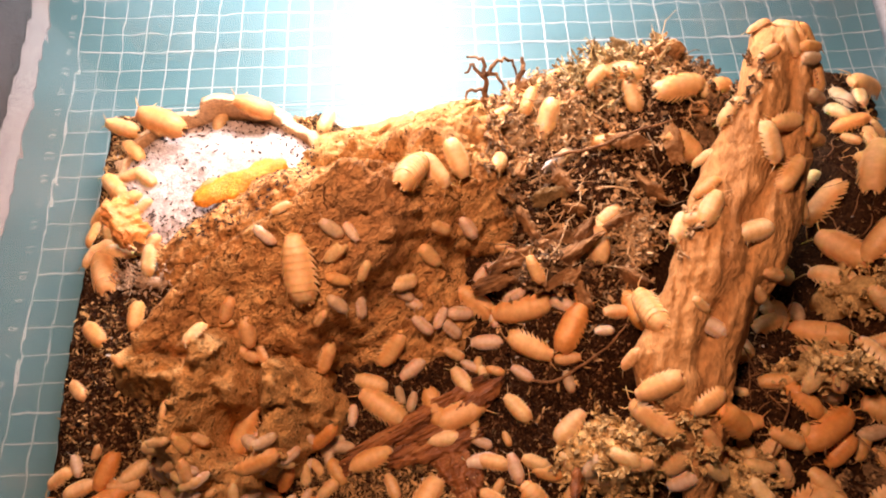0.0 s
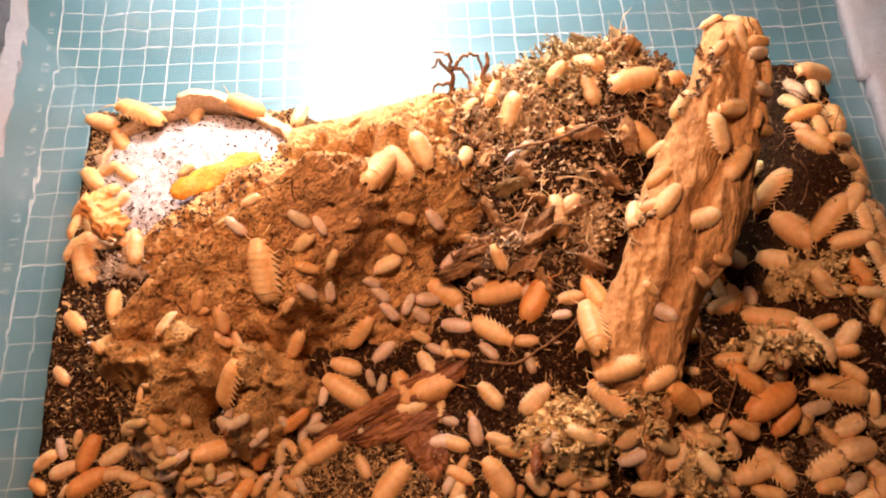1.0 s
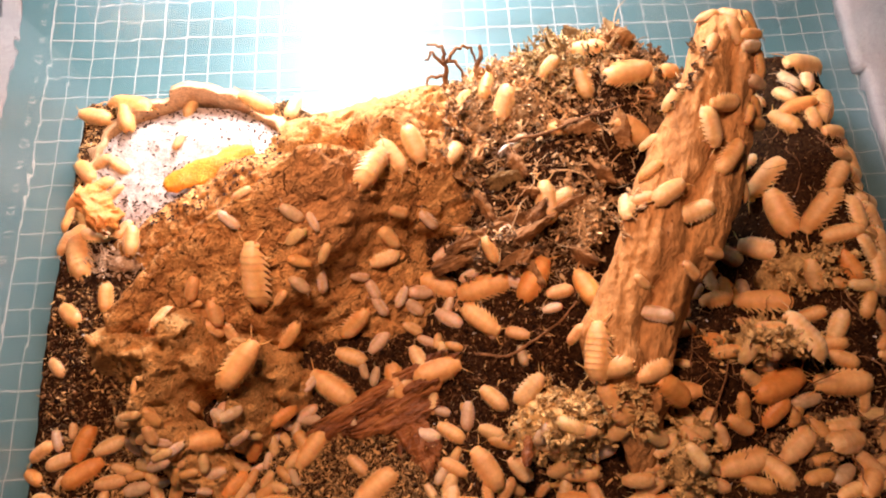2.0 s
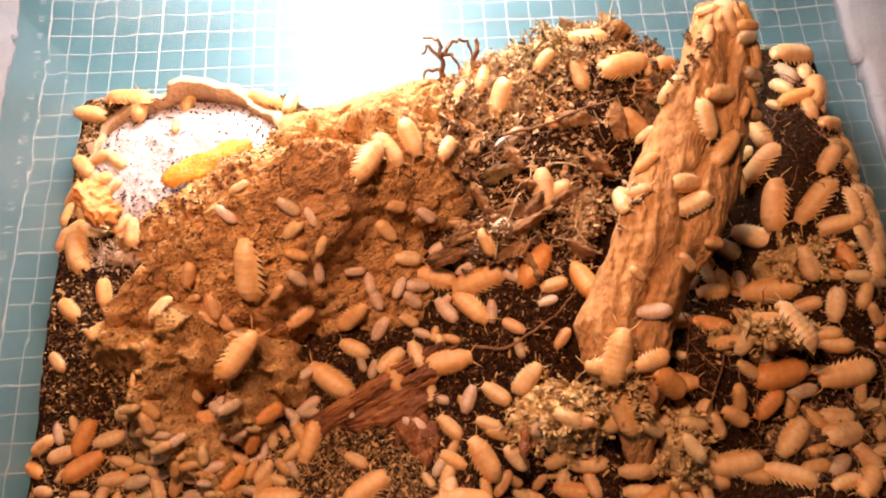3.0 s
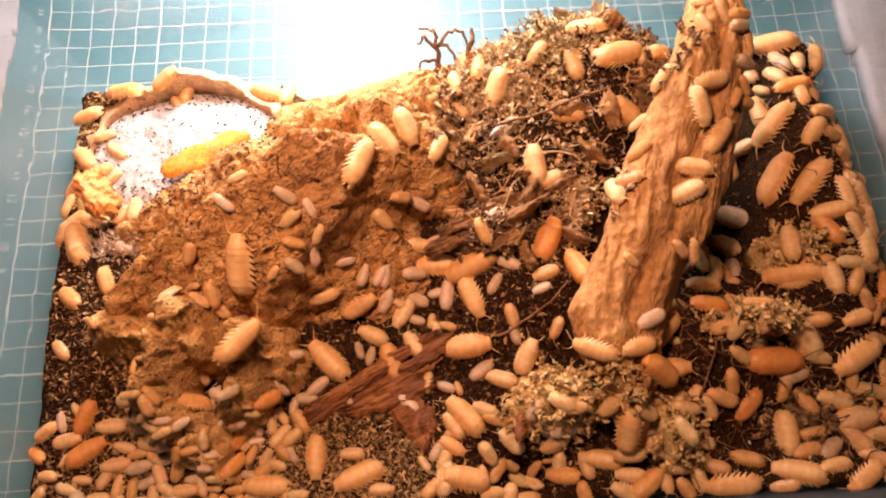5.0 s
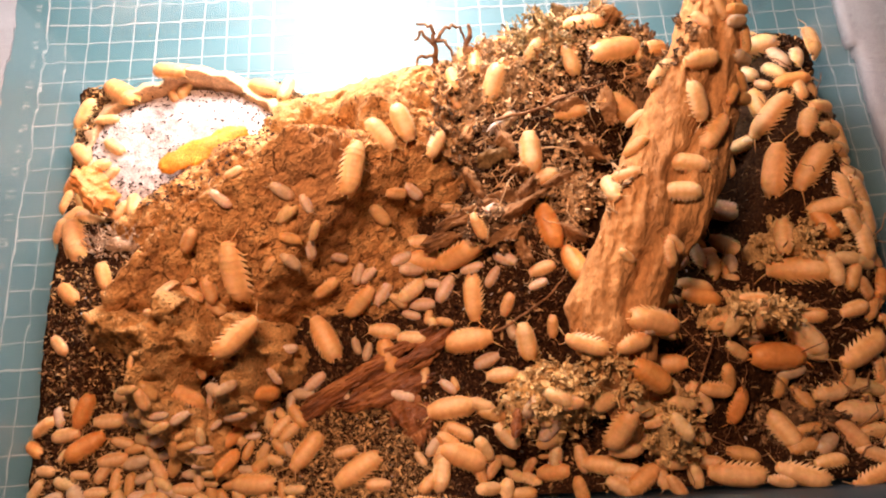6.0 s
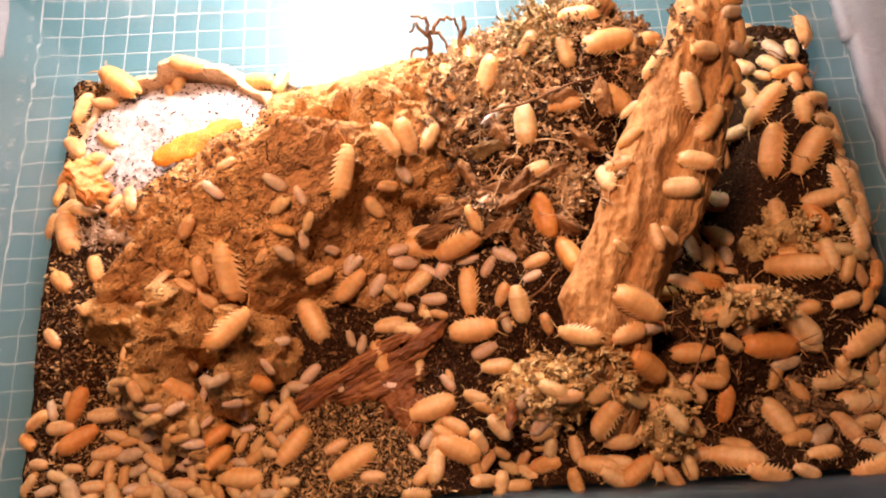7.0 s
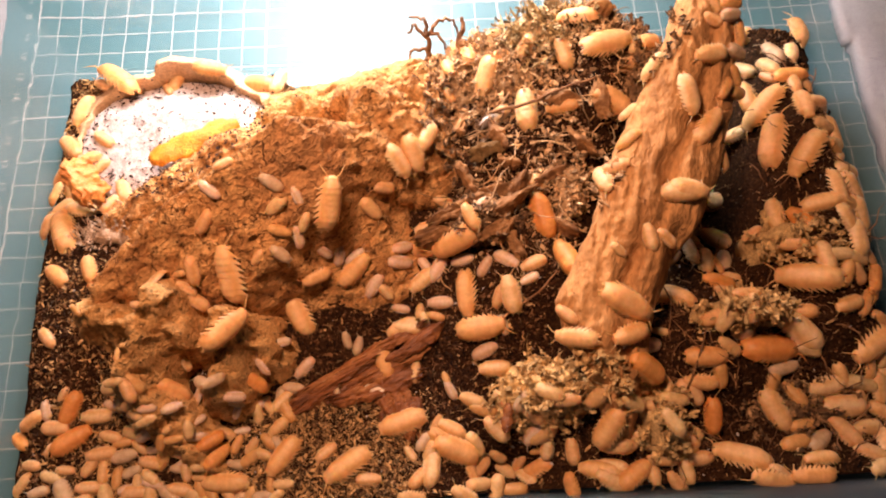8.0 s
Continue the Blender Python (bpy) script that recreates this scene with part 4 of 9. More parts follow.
def isopod_body(wide, tall, tips, label, young=False, material=CUTICLE):
    """An isopod one unit long, heading +x, its feet at z = 0."""
    root = tagged(new("isopod"), label, "isopod", "isopods in the tub")
    part("belly", blob(0.0, 0.06, 0.43, wide * 0.36, 0.06), material, root)
    head = part("head", blob(0.425, tall * 0.33, 0.075, wide * 0.33, tall * 0.36), material, root)
    for k in range(7):
        s0 = 0.06 + 0.1 * k
        part("tergite", plate(s0, s0 + 0.122, wide, tall, tips, 0.006 if young else 0.009), material, root)
    for k in range(1 if young else 3):
        s0, step = 0.765 + 0.06 * k, 0.225 if young else 0.085
        part("pleonite", plate(s0, s0 + step, wide * 0.99, tall * 0.97, tips * 0.5, 0.004), material, root)
    for side in (-1, 1):
        part("antenna", feeler([(0.46, side * wide * 0.14, 0.09), (0.52, side * wide * 0.28, 0.14), (0.60, side * wide * 0.42, 0.10), (0.68, side * wide * 0.55, 0.05)], [0.012, 0.011, 0.009, 0.004]), material, head)
        if young:
            continue
        part("uropod", feeler([(-0.44, side * wide * 0.10, 0.05), (-0.49, side * wide * 0.13, 0.05), (-0.53, side * wide * 0.17, 0.03)], [0.02, 0.018, 0.006]), material, root)
        for k in range(2):
            x = 0.24 - 0.3 * k
            part("leg", feeler([(x, side * wide * 0.3, 0.06), (x + 0.02, side * wide * 0.5, 0.07), (x + 0.03 - 0.03 * k, side * wide * 0.64, 0.005)], [0.014, 0.012, 0.005]), material, root)
    return root


KINDS = {
    "T": (0.46, 0.27, 0.07, "tan adult isopod with a serrated segmented back", (0.78, 0.465, 0.228), (0.7, 0.370, 0.152)),
    "S": (0.42, 0.25, 0.11, "tan adult isopod with spiky side lobes", (0.8, 0.504, 0.260), (0.74, 0.418, 0.184)),
    "O": (0.46, 0.27, 0.05, "deep orange adult isopod with a glossy back", (0.74, 0.362, 0.125), (0.66, 0.285, 0.090)),
    "G": (0.46, 0.26, 0.045, "small greyish-tan young isopod", (0.76, 0.559, 0.448), (0.60, 0.412, 0.302), True),
    "C": (0.48, 0.28, 0.05, "pale cream isopod with a glossy back", (0.82, 0.570, 0.340), (0.76, 0.485, 0.255)),
    "Y": (0.47, 0.27, 0.05, "small tan young isopod with a waxy back", (0.76, 0.485, 0.269), (0.66, 0.375, 0.184), True),
}
MODELS, HERD = {}, []


def seat(x, y, yaw, long):
    """The pose of an animal of that length in cm on whatever lies under (x, y)."""
    ca, sa = math.cos(radians(yaw)), math.sin(radians(yaw))
    def at(f, s):
        return Vector((x + f * ca - s * sa, y + f * sa + s * ca, height(x + f * ca - s * sa, y + f * sa + s * ca, SUPPORT)))
    mid, lim = height(x, y, SUPPORT), 0.55 * long
    ends = [at(0.33 * long, 0), at(-0.33 * long, 0), at(0, 0.16 * long), at(0, -0.16 * long)]
    for p in ends:
        p.z = min(max(p.z, mid - lim * 0.45), mid + lim * 0.45)
    fwd, left = (ends[0] - ends[1]).normalized(), (ends[2] - ends[3]).normalized()
    up = fwd.cross(left).normalized()
    left = up.cross(fwd)
    z = max(mid, sum(p.z for p in ends) / 4) - 0.02
    return Matrix(((fwd.x, left.x, up.x, x * C), (fwd.y, left.y, up.y, y * C), (fwd.z, left.z, up.z, z * C), (0, 0, 0, 1)))


def isopod(kind, x, y, yaw, long):
    m = seat(x, y, yaw, long)
    if kind in MODELS:
        ob = copy_thing(MODELS[kind], m)
    else:
        ob = MODELS[kind] = isopod_body(*KINDS[kind][:4], len(KINDS[kind]) > 6)
        ob.matrix_basis = m
    mix = random.random()
    tint = [a + (b - a) * mix for a, b in zip(*KINDS[kind][4:6])]
    for o in (ob, *ob.children_recursive):
        o.color = (*tint, 1)
    ob.scale = (long * C,) * 3
    HERD.append((ob, long))
    return ob


CROWD = []


def packed(kind, x, y, yaw, long):
    """One of the still animals that lie too thick to count."""
    CROWD.append((kind, seat(x, y, yaw, long) @ Matrix.Scale(long * C, 4)))


def isopod_crowd():
    verts, faces, slots = [], [], []
    for kind, m in CROWD:
        slot = random.randrange(4)
        for ob in MODELS[kind].children_recursive:
            n = len(verts)
            verts += [m @ v.co for v in ob.data.vertices]
            faces += [tuple(i + n for i in p.vertices) for p in ob.data.polygons]
            slots += [slot] * len(ob.data.polygons)
    ob = mesh_ob("isopod_crowd", verts, faces, shell("packed_cuticle", 0.48, (0.70, 0.42, 0.19)))
    for tint in ((0.64, 0.34, 0.125), (0.58, 0.40, 0.25), (0.74, 0.49, 0.24)):
        ob.data.materials.append(shell("packed_cuticle", 0.48, tint))
    ob.data.polygons.foreach_set("material_index", slots)
    return tagged(ob, "tan isopods packed between the bark and the litter", "isopods", kind="stuff")


isopod("T", 5.17, 14.78, 181, 1.90)
isopod("S", 3.49, 14.50, 172, 1.37)
isopod("T", 6.32, 14.92, 53, 1.23)
isopod("Y", 6.85, 14.52, -63, 0.70)
isopod("T", 10.33, 14.76, 163, 1.46)
isopod("S", 3.67, 12.31, 132, 1.43)
isopod("Y", 4.36, 12.93, -154, 0.93)
isopod("C", 5.12, 12.36, 141, 0.99)
isopod("Y", 5.31, 11.42, -137, 0.76)
isopod("T", 3.41, 11.34, -147, 1.17)
isopod("C", 4.44, 9.96, 173, 1.12)
isopod("Y", 5.56, 9.94, -125, 0.82)
isopod("C", 6.25, 9.62, 89, 1.07)
isopod("S", 3.97, 9.09, 115, 1.85)
isopod("T", 5.25, 7.24, -74, 1.03)
isopod("T", 4.26, 6.84, 139, 1.17)
isopod("Y", 4.09, 5.25, 133, 0.90)
isopod("Y", 4.67, 3.33, -55, 0.56)
isopod("O", 4.97, 2.93, -110, 1.19)
isopod("G", 4.30, 2.81, 103, 0.73)
isopod("T", 3.46, 2.77, -150, 1.04)
isopod("C", 5.79, 2.83, -180, 0.96)
isopod("O", 5.17, 2.00, 31, 1.35)
isopod("Y", 4.39, 1.80, -120, 0.45)
isopod("Y", 6.26, 2.00, 164, 0.72)
isopod("Y", 6.05, 1.63, -173, 0.92)
isopod("Y", 4.03, 1.33, 174, 0.72)
isopod("Y", 4.80, 0.99, 173, 0.60)
isopod("Y", 5.46, 0.85, -180, 0.78)
isopod("G", 6.52, 2.75, 142, 0.81)
isopod("Y", 8.28, 5.25, 167, 0.52)
isopod("Y", 8.53, 6.07, -128, 0.84)
isopod("Y", 9.13, 6.04, 148, 0.74)
isopod("Y", 9.62, 6.01, 129, 0.88)
isopod("Y", 8.72, 4.03, 111, 0.63)
isopod("T", 8.62, 3.11, -181, 1.27)
isopod("G", 8.13, 2.66, 185, 0.55)
isopod("G", 7.82, 2.09, -159, 0.79)
isopod("G", 9.13, 1.66, -176, 0.71)
isopod("G", 9.02, 1.29, 170, 0.47)
isopod("Y", 8.12, 0.75, -178, 0.87)
isopod("Y", 7.39, 1.21, 110, 0.86)
isopod("S", 10.50, 4.57, 50, 1.61)
isopod("G", 9.32, 2.68, -132, 0.45)
isopod("G", 9.93, 2.50, -168, 0.70)
isopod("O", 9.67, 1.38, -131, 1.04)
isopod("O", 10.02, 2.29, -116, 0.92)
isopod("G", 10.33, 2.03, -174, 0.53)
isopod("G", 10.42, 2.34, -74, 0.55)
isopod("O", 10.84, 3.20, -142, 1.05)
isopod("G", 11.73, 4.47, -165, 0.67)
isopod("G", 11.41, 3.92, 126, 0.66)
isopod("G", 12.26, 3.62, -143, 0.85)
isopod("S", 12.66, 4.32, 141, 1.69)
isopod("Y", 11.00, 2.04, 52, 0.87)
isopod("S", 12.12, 1.83, -76, 1.43)
isopod("S", 10.88, 0.71, 176, 1.48)
isopod("S", 13.58, 0.82, -163, 1.66)
isopod("Y", 14.37, 0.47, -176, 0.82)
isopod("Y", 13.40, 1.54, 172, 0.82)
isopod("Y", 15.58, 0.76, 121, 0.60)
isopod("C", 15.58, 4.42, 105, 1.02)
isopod("G", 15.25, 2.96, -233, 0.97)
isopod("C", 13.84, 5.19, 148, 1.09)
isopod("C", 15.20, 5.45, -117, 1.13)
isopod("S", 13.49, 6.20, 21, 1.42)
isopod("G", 14.59, 6.16, -118, 0.94)
isopod("G", 14.34, 6.72, 100, 0.81)
isopod("G", 15.55, 6.48, 145, 0.91)
isopod("G", 14.69, 6.97, 64, 0.76)
isopod("G", 13.99, 7.03, 72, 0.77)
isopod("G", 13.48, 7.37, 196, 0.69)
isopod("T", 12.31, 6.25, -163, 1.03)
isopod("S", 10.61, 6.96, 80, 2.00)
isopod("Y", 11.34, 6.59, -135, 0.58)
isopod("Y", 9.20, 7.36, -105, 0.84)
isopod("G", 10.25, 8.49, 140, 0.76)
isopod("Y", 10.86, 9.06, -150, 0.65)
isopod("Y", 15.11, 9.18, 190, 0.85)
isopod("S", 14.15, 9.79, 65, 1.72)
isopod("C", 16.46, 10.50, -121, 1.12)
isopod("G", 15.94, 9.23, 164, 0.88)
isopod("Y", 17.01, 9.16, 157, 0.83)
isopod("C", 15.76, 8.14, -191, 1.03)
isopod("G", 16.39, 8.33, -171, 0.84)
isopod("T", 16.20, 7.21, 179, 1.57)
isopod("S", 18.15, 7.22, -159, 1.92)
isopod("G", 17.19, 7.50, -167, 0.83)
isopod("S", 17.52, 6.01, -58, 1.58)
isopod("G", 16.62, 6.06, 96, 1.03)
isopod("G", 16.33, 6.42, 18, 0.69)
isopod("G", 18.17, 6.36, 54, 0.79)
isopod("Y", 18.70, 5.40, -54, 0.84)
isopod("O", 19.73, 7.55, 49, 1.64)
isopod("Y", 20.06, 4.93, -124, 0.79)
isopod("T", 16.98, 4.60, 2, 1.68)
isopod("G", 17.48, 3.77, 44, 0.95)
isopod("C", 18.22, 3.67, 151, 1.08)
isopod("C", 19.04, 4.26, 49, 1.30)
isopod("T", 17.16, 2.20, 117, 1.58)
isopod("T", 16.07, 2.60, 115, 1.00)
isopod("G", 16.31, 3.43, 161, 0.67)
isopod("C", 18.38, 1.57, 132, 1.09)
isopod("G", 20.23, 1.93, -175, 1.03)
isopod("S", 20.80, 3.83, -207, 1.37)
isopod("S", 22.08, 2.04, 99, 1.61)
isopod("S", 21.15, 1.00, -190, 1.28)
isopod("T", 20.09, 0.42, 166, 1.23)
isopod("C", 22.56, 1.20, -150, 1.15)
isopod("G", 22.33, 4.80, 203, 1.02)
isopod("T", 22.35, 4.13, -169, 1.23)
isopod("S", 23.65, 4.88, 60, 1.74)
isopod("O", 22.66, 3.32, 150, 1.58)
isopod("C", 22.99, 2.56, -169, 1.00)
isopod("Y", 23.58, 6.69, 141, 0.79)
isopod("Y", 24.05, 6.53, 98, 0.88)
isopod("G", 24.77, 6.75, -136, 0.78)
isopod("Y", 24.77, 7.14, 186, 0.79)
isopod("Y", 26.31, 7.37, 156, 0.56)
isopod("T", 25.28, 6.22, -179, 1.21)
isopod("O", 24.97, 5.37, 168, 1.29)
isopod("C", 23.79, 8.14, -154, 1.26)
isopod("C", 24.08, 8.85, -17, 1.17)
isopod("Y", 24.88, 13.26, -77, 0.79)
isopod("Y", 25.09, 14.14, -207, 0.75)
isopod("T", 24.13, 13.77, -134, 1.01)
isopod("T", 23.81, 13.17, -145, 1.20)
isopod("S", 22.54, 13.04, 16, 1.78)
isopod("T", 21.61, 14.03, 169, 1.36)
isopod("T", 24.82, 15.10, 53, 0.95)
isopod("Y", 24.53, 14.32, 195, 0.82)
isopod("T", 22.60, 11.40, 160, 1.56)
isopod("T", 20.91, 11.63, 164, 1.09)
isopod("C", 21.22, 13.15, 106, 1.19)
isopod("C", 18.68, 12.98, -110, 1.44)
isopod("T", 17.58, 13.53, -76, 1.01)
isopod("Y", 17.62, 12.90, 142, 0.71)
isopod("C", 20.57, 10.14, -162, 1.01)
isopod("C", 19.82, 10.05, 96, 1.49)
isopod("T", 17.83, 7.78, 115, 0.97)
isopod("C", 21.67, 7.96, -82, 1.14)
isopod("C", 27.78, 11.27, -162, 1.15)
isopod("S", 28.24, 12.53, 90, 1.40)
isopod("S", 28.48, 11.37, -131, 1.90)
isopod("C", 28.33, 14.15, 111, 1.05)
isopod("Y", 28.54, 13.13, 118, 0.70)
isopod("S", 29.49, 15.10, -174, 2.00)
isopod("S", 30.05, 13.47, 56, 2.00)
isopod("T", 29.24, 10.67, -131, 1.25)
isopod("S", 28.79, 9.30, -128, 1.79)
isopod("T", 28.29, 9.47, 54, 1.95)
isopod("C", 27.45, 8.80, 133, 1.55)
isopod("S", 27.06, 7.85, 126, 1.41)
isopod("C", 27.81, 7.09, 92, 1.23)
isopod("S", 27.63, 6.24, 186, 1.96)
isopod("C", 28.65, 5.73, -81, 1.15)
isopod("Y", 29.35, 5.37, 122, 0.91)
isopod("O", 29.14, 6.91, 117, 1.17)
isopod("Y", 26.50, 6.39, 165, 0.63)
isopod("C", 27.45, 4.20, 115, 1.72)
isopod("T", 27.87, 5.69, -174, 0.97)
isopod("T", 29.34, 4.24, 191, 1.05)
isopod("Y", 29.82, 3.98, 167, 0.85)
isopod("O", 26.58, 3.38, 0, 1.83)
isopod("S", 29.03, 3.38, 209, 1.86)
isopod("C", 28.26, 2.37, -205, 1.24)
isopod("C", 28.40, 1.55, 7, 1.52)
isopod("T", 29.98, 2.90, 92, 1.00)
isopod("T", 24.64, 2.47, 149, 1.10)
isopod("O", 25.80, 2.30, -136, 1.20)
isopod("Y", 23.94, 1.79, 120, 0.95)
isopod("Y", 24.40, 0.38, 164, 0.92)
isopod("S", 24.63, -0.10, -179, 1.71)
isopod("S", 26.54, 0.16, 169, 1.53)
isopod("T", 28.22, -0.08, -139, 1.28)
isopod("Y", 26.38, -0.24, -172, 0.88)
isopod("Y", 22.57, 1.56, 198, 0.83)
isopod("Y", 23.47, -0.08, 122, 0.89)
isopod("T", 17.10, 0.25, 169, 1.61)
isopod("C", 26.97, 1.44, -157, 1.43)
isopod("O", 20.95, 6.72, 112, 1.48)
isopod("T", 30.64, 4.22, 159, 1.13)
isopod("Y", 28.72, 0.90, 124, 1.24)
isopod("C", 30.15, 8.41, 129, 1.44)
isopod("O", 30.42, 5.55, 241, 1.33)
isopod("C", 30.28, 10.63, 104, 1.34)
isopod("S", 24.62, 11.55, 192, 1.26)
isopod("C", 29.86, 0.42, 91, 1.19)
isopod("T", 27.80, 12.16, 259, 1.20)
isopod("C", 29.87, 6.70, 99, 1.31)
isopod("T", 29.81, 11.63, 193, 1.22)
isopod("T", 30.22, 1.44, 334, 1.15)
isopod("C", 24.42, 10.68, 284, 1.32)
isopod("C", 30.23, 7.55, 111, 1.43)
isopod("C", 11.14, 14.65, 70, 1.11)
isopod("S", 24.98, 9.87, 51, 1.37)
isopod("T", 22.32, 0.03, 34, 1.24)
isopod("S", 30.96, -0.05, 244, 1.30)
isopod("C", 30.20, 2.16, 95, 1.11)
isopod("G", 18.67, 7.07, -38, 0.95)
isopod("T", 14.68, 4.28, -73, 1.30)
isopod("T", 23.34, 3.35, -3, 1.30)
isopod("Y", 7.29, 0.36, 0, 0.95)
isopod("Y", 9.47, 6.32, -83, 0.95)
isopod("C", 14.87, 10.63, -53, 1.30)
isopod("C", 15.59, 11.07, -68, 1.30)
isopod("Y", 22.14, 8.58, 0, 0.95)
isopod("T", 23.75, 5.34, 0, 1.30)
isopod("Y", 20.06, 2.36, 0, 0.95)
isopod("G", 15.56, 7.07, 6, 0.95)
isopod("Y", 30.33, 6.25, 331, 1.00)
isopod("S", 25.84, 6.74, 67, 1.41)
isopod("C", 25.29, 7.09, 278, 1.12)
isopod("T", 30.33, -0.19, 58, 1.15)
isopod("T", 30.86, 1.38, 250, 1.33)
isopod("Y", 29.07, 0.35, 335, 1.00)
isopod("T", 30.49, 5.09, 37, 0.97)
isopod("C", 30.20, 9.06, 179, 1.33)
isopod("Y", 30.41, 11.76, 83, 1.00)
isopod("C", 28.80, 15.80, 350, 1.00)
isopod("Y", 27.33, 14.22, 264, 1.00)
isopod("S", 29.46, 8.41, 276, 1.29)
isopod("Y", 27.33, 15.75, 227, 1.00)
isopod("Y", 16.23, -0.27, 257, 0.94)
isopod("Y", 17.83, 0.69, 230, 1.00)
isopod("T", 15.72, 0.23, 39, 0.86)
isopod("T", 23.56, 1.04, 17, 0.89)
isopod("Y", 19.17, 0.72, 237, 0.83)
isopod("C", 16.19, 0.56, 81, 1.18)
isopod("S", 18.83, 1.94, 48, 0.83)
isopod("Y", 20.68, 0.69, 103, 0.92)
isopod("C", 19.12, 0.12, 325, 0.92)
isopod("T", 17.37, 0.56, 280, 0.84)
isopod("G", 6.76, 0.44, 5, 0.70)
isopod("G", 8.57, 2.58, 32, 0.64)
isopod("Y", 8.73, 0.74, 104, 0.70)
isopod("G", 7.57, 1.61, 12, 0.65)
isopod("Y", 4.45, 2.41, 9, 0.99)
isopod("O", 3.37, 2.03, 149, 0.88)
isopod("Y", 5.68, 1.16, 68, 0.78)
isopod("T", 6.12, 0.93, 80, 0.77)
isopod("Y", 5.17, -0.15, 320, 0.76)
isopod("G", 19.67, 6.10, 194, 0.67)
isopod("G", 12.59, 7.18, 96, 0.78)
isopod("G", 19.04, 8.42, 227, 0.88)
isopod("G", 18.36, 8.52, 223, 0.70)
isopod("Y", 19.93, 6.61, 194, 0.95)
isopod("G", 17.13, 8.47, 26, 0.74)
isopod("C", 26.77, 11.92, 169, 0.93)
isopod("T", 26.30, 12.88, 89, 1.16)
isopod("C", 26.75, 10.92, 49, 1.17)
isopod("T", 25.72, 11.16, 242, 0.82)
isopod("C", 20.11, 13.87, 221, 0.93)
isopod("T", 17.90, 14.45, 90, 1.13)
isopod("T", 18.16, 13.78, 81, 1.04)
isopod("T", 19.28, 13.67, 197, 0.95)
isopod("Y", 18.99, 14.53, 34, 0.87)
isopod("Y", 21.84, 14.98, 30, 0.91)
isopod("T", 4.37, 11.70, 217, 1.12)
isopod("T", 4.56, 10.71, 359, 1.13)
isopod("Y", 3.30, 9.51, 246, 1.00)
isopod("T", 4.05, 11.27, 5, 0.94)
isopod("T", 10.39, 15.71, 247, 1.24)
isopod("T", 6.56, 15.80, 42, 1.28)
isopod("T", 5.68, 15.75, 170, 1.04)
isopod("C", 8.99, 15.80, 41, 0.98)
isopod("T", 25.85, 4.87, 174, 0.93)
isopod("C", 29.55, 7.34, 297, 1.11)
isopod("T", 29.91, 4.62, 48, 0.93)
isopod("Y", 26.17, 5.32, 137, 0.95)
isopod("T", 24.83, 4.45, 6, 0.96)
isopod("T", 26.35, 6.82, 275, 0.90)
isopod("O", 29.76, -0.07, 312, 0.99)
isopod("T", 28.09, 4.56, 177, 1.05)
isopod("S", 27.69, 0.21, 193, 1.04)
isopod("S", 28.95, 2.74, 281, 0.92)
isopod("Y", 25.83, 4.44, 96, 0.95)
isopod("T", 29.42, 12.42, 88, 1.03)
isopod("S", 29.01, 7.89, 5, 1.26)
isopod("C", 30.06, 14.26, 244, 1.20)
isopod("O", 29.30, 12.91, 5, 1.27)
isopod("C", 26.77, 14.25, 320, 1.01)
isopod("C", 26.75, 13.27, 143, 0.90)
isopod("T", 26.85, 12.59, 162, 1.06)
isopod("C", 26.65, 13.77, 110, 0.81)
isopod("Y", 27.19, 10.59, 133, 0.95)
isopod("Y", 23.94, 2.43, 239, 0.95)
isopod("C", 19.92, 0.89, 84, 0.90)
isopod("Y", 19.36, 2.03, 333, 0.86)
isopod("C", 21.88, 0.28, 175, 0.99)
isopod("C", 21.71, -0.15, 149, 1.10)
isopod("Y", 24.34, 2.18, 115, 0.95)
isopod("C", 17.22, -0.27, 143, 1.00)
isopod("T", 16.45, 1.52, 328, 0.93)
isopod("Y", 8.48, 1.45, 356, 0.61)
isopod("G", 7.83, 0.54, 156, 0.67)
isopod("Y", 7.91, 2.93, 106, 0.76)
isopod("G", 9.23, 3.32, 259, 0.84)
isopod("G", 10.89, 2.81, 54, 0.60)
isopod("G", 12.69, 8.30, 298, 0.63)
isopod("G", 15.59, 5.60, 158, 0.67)
isopod("Y", 15.12, 6.10, 146, 0.76)
packed("G", 11.71, 2.57, 303, 0.92)
packed("Y", 10.66, 1.51, 57, 0.66)
packed("G", 7.63, 0.21, 278, 0.90)
packed("G", 7.98, 3.29, 130, 0.73)
packed("G", 8.51, 2.13, 24, 0.60)
packed("G", 7.46, 2.40, 226, 0.71)
packed("Y", 11.01, 1.27, 342, 0.67)
packed("Y", 11.88, 3.26, 353, 0.78)
packed("G", 7.99, 1.36, 249, 0.90)
packed("G", 7.21, 1.71, 321, 0.68)
packed("G", 10.31, 0.43, 0, 0.67)
packed("G", 7.58, 2.86, 198, 0.73)
packed("G", 8.50, 1.00, 177, 0.61)
packed("G", 7.22, 0.55, 101, 0.73)
packed("G", 10.16, 3.28, 213, 0.73)
packed("G", 11.68, 0.37, 179, 0.69)
packed("G", 10.80, 2.49, 99, 0.71)
packed("Y", 8.81, 0.25, 344, 0.69)
packed("G", 11.49, 3.03, 269, 0.67)
packed("G", 10.18, 1.02, 164, 0.66)
packed("G", 7.01, 3.31, 351, 0.86)
packed("G", 9.46, 0.23, 306, 0.71)
packed("G", 11.48, 1.56, 300, 0.60)
packed("G", 9.95, 0.20, 306, 0.70)
packed("G", 9.65, 3.29, 146, 0.76)
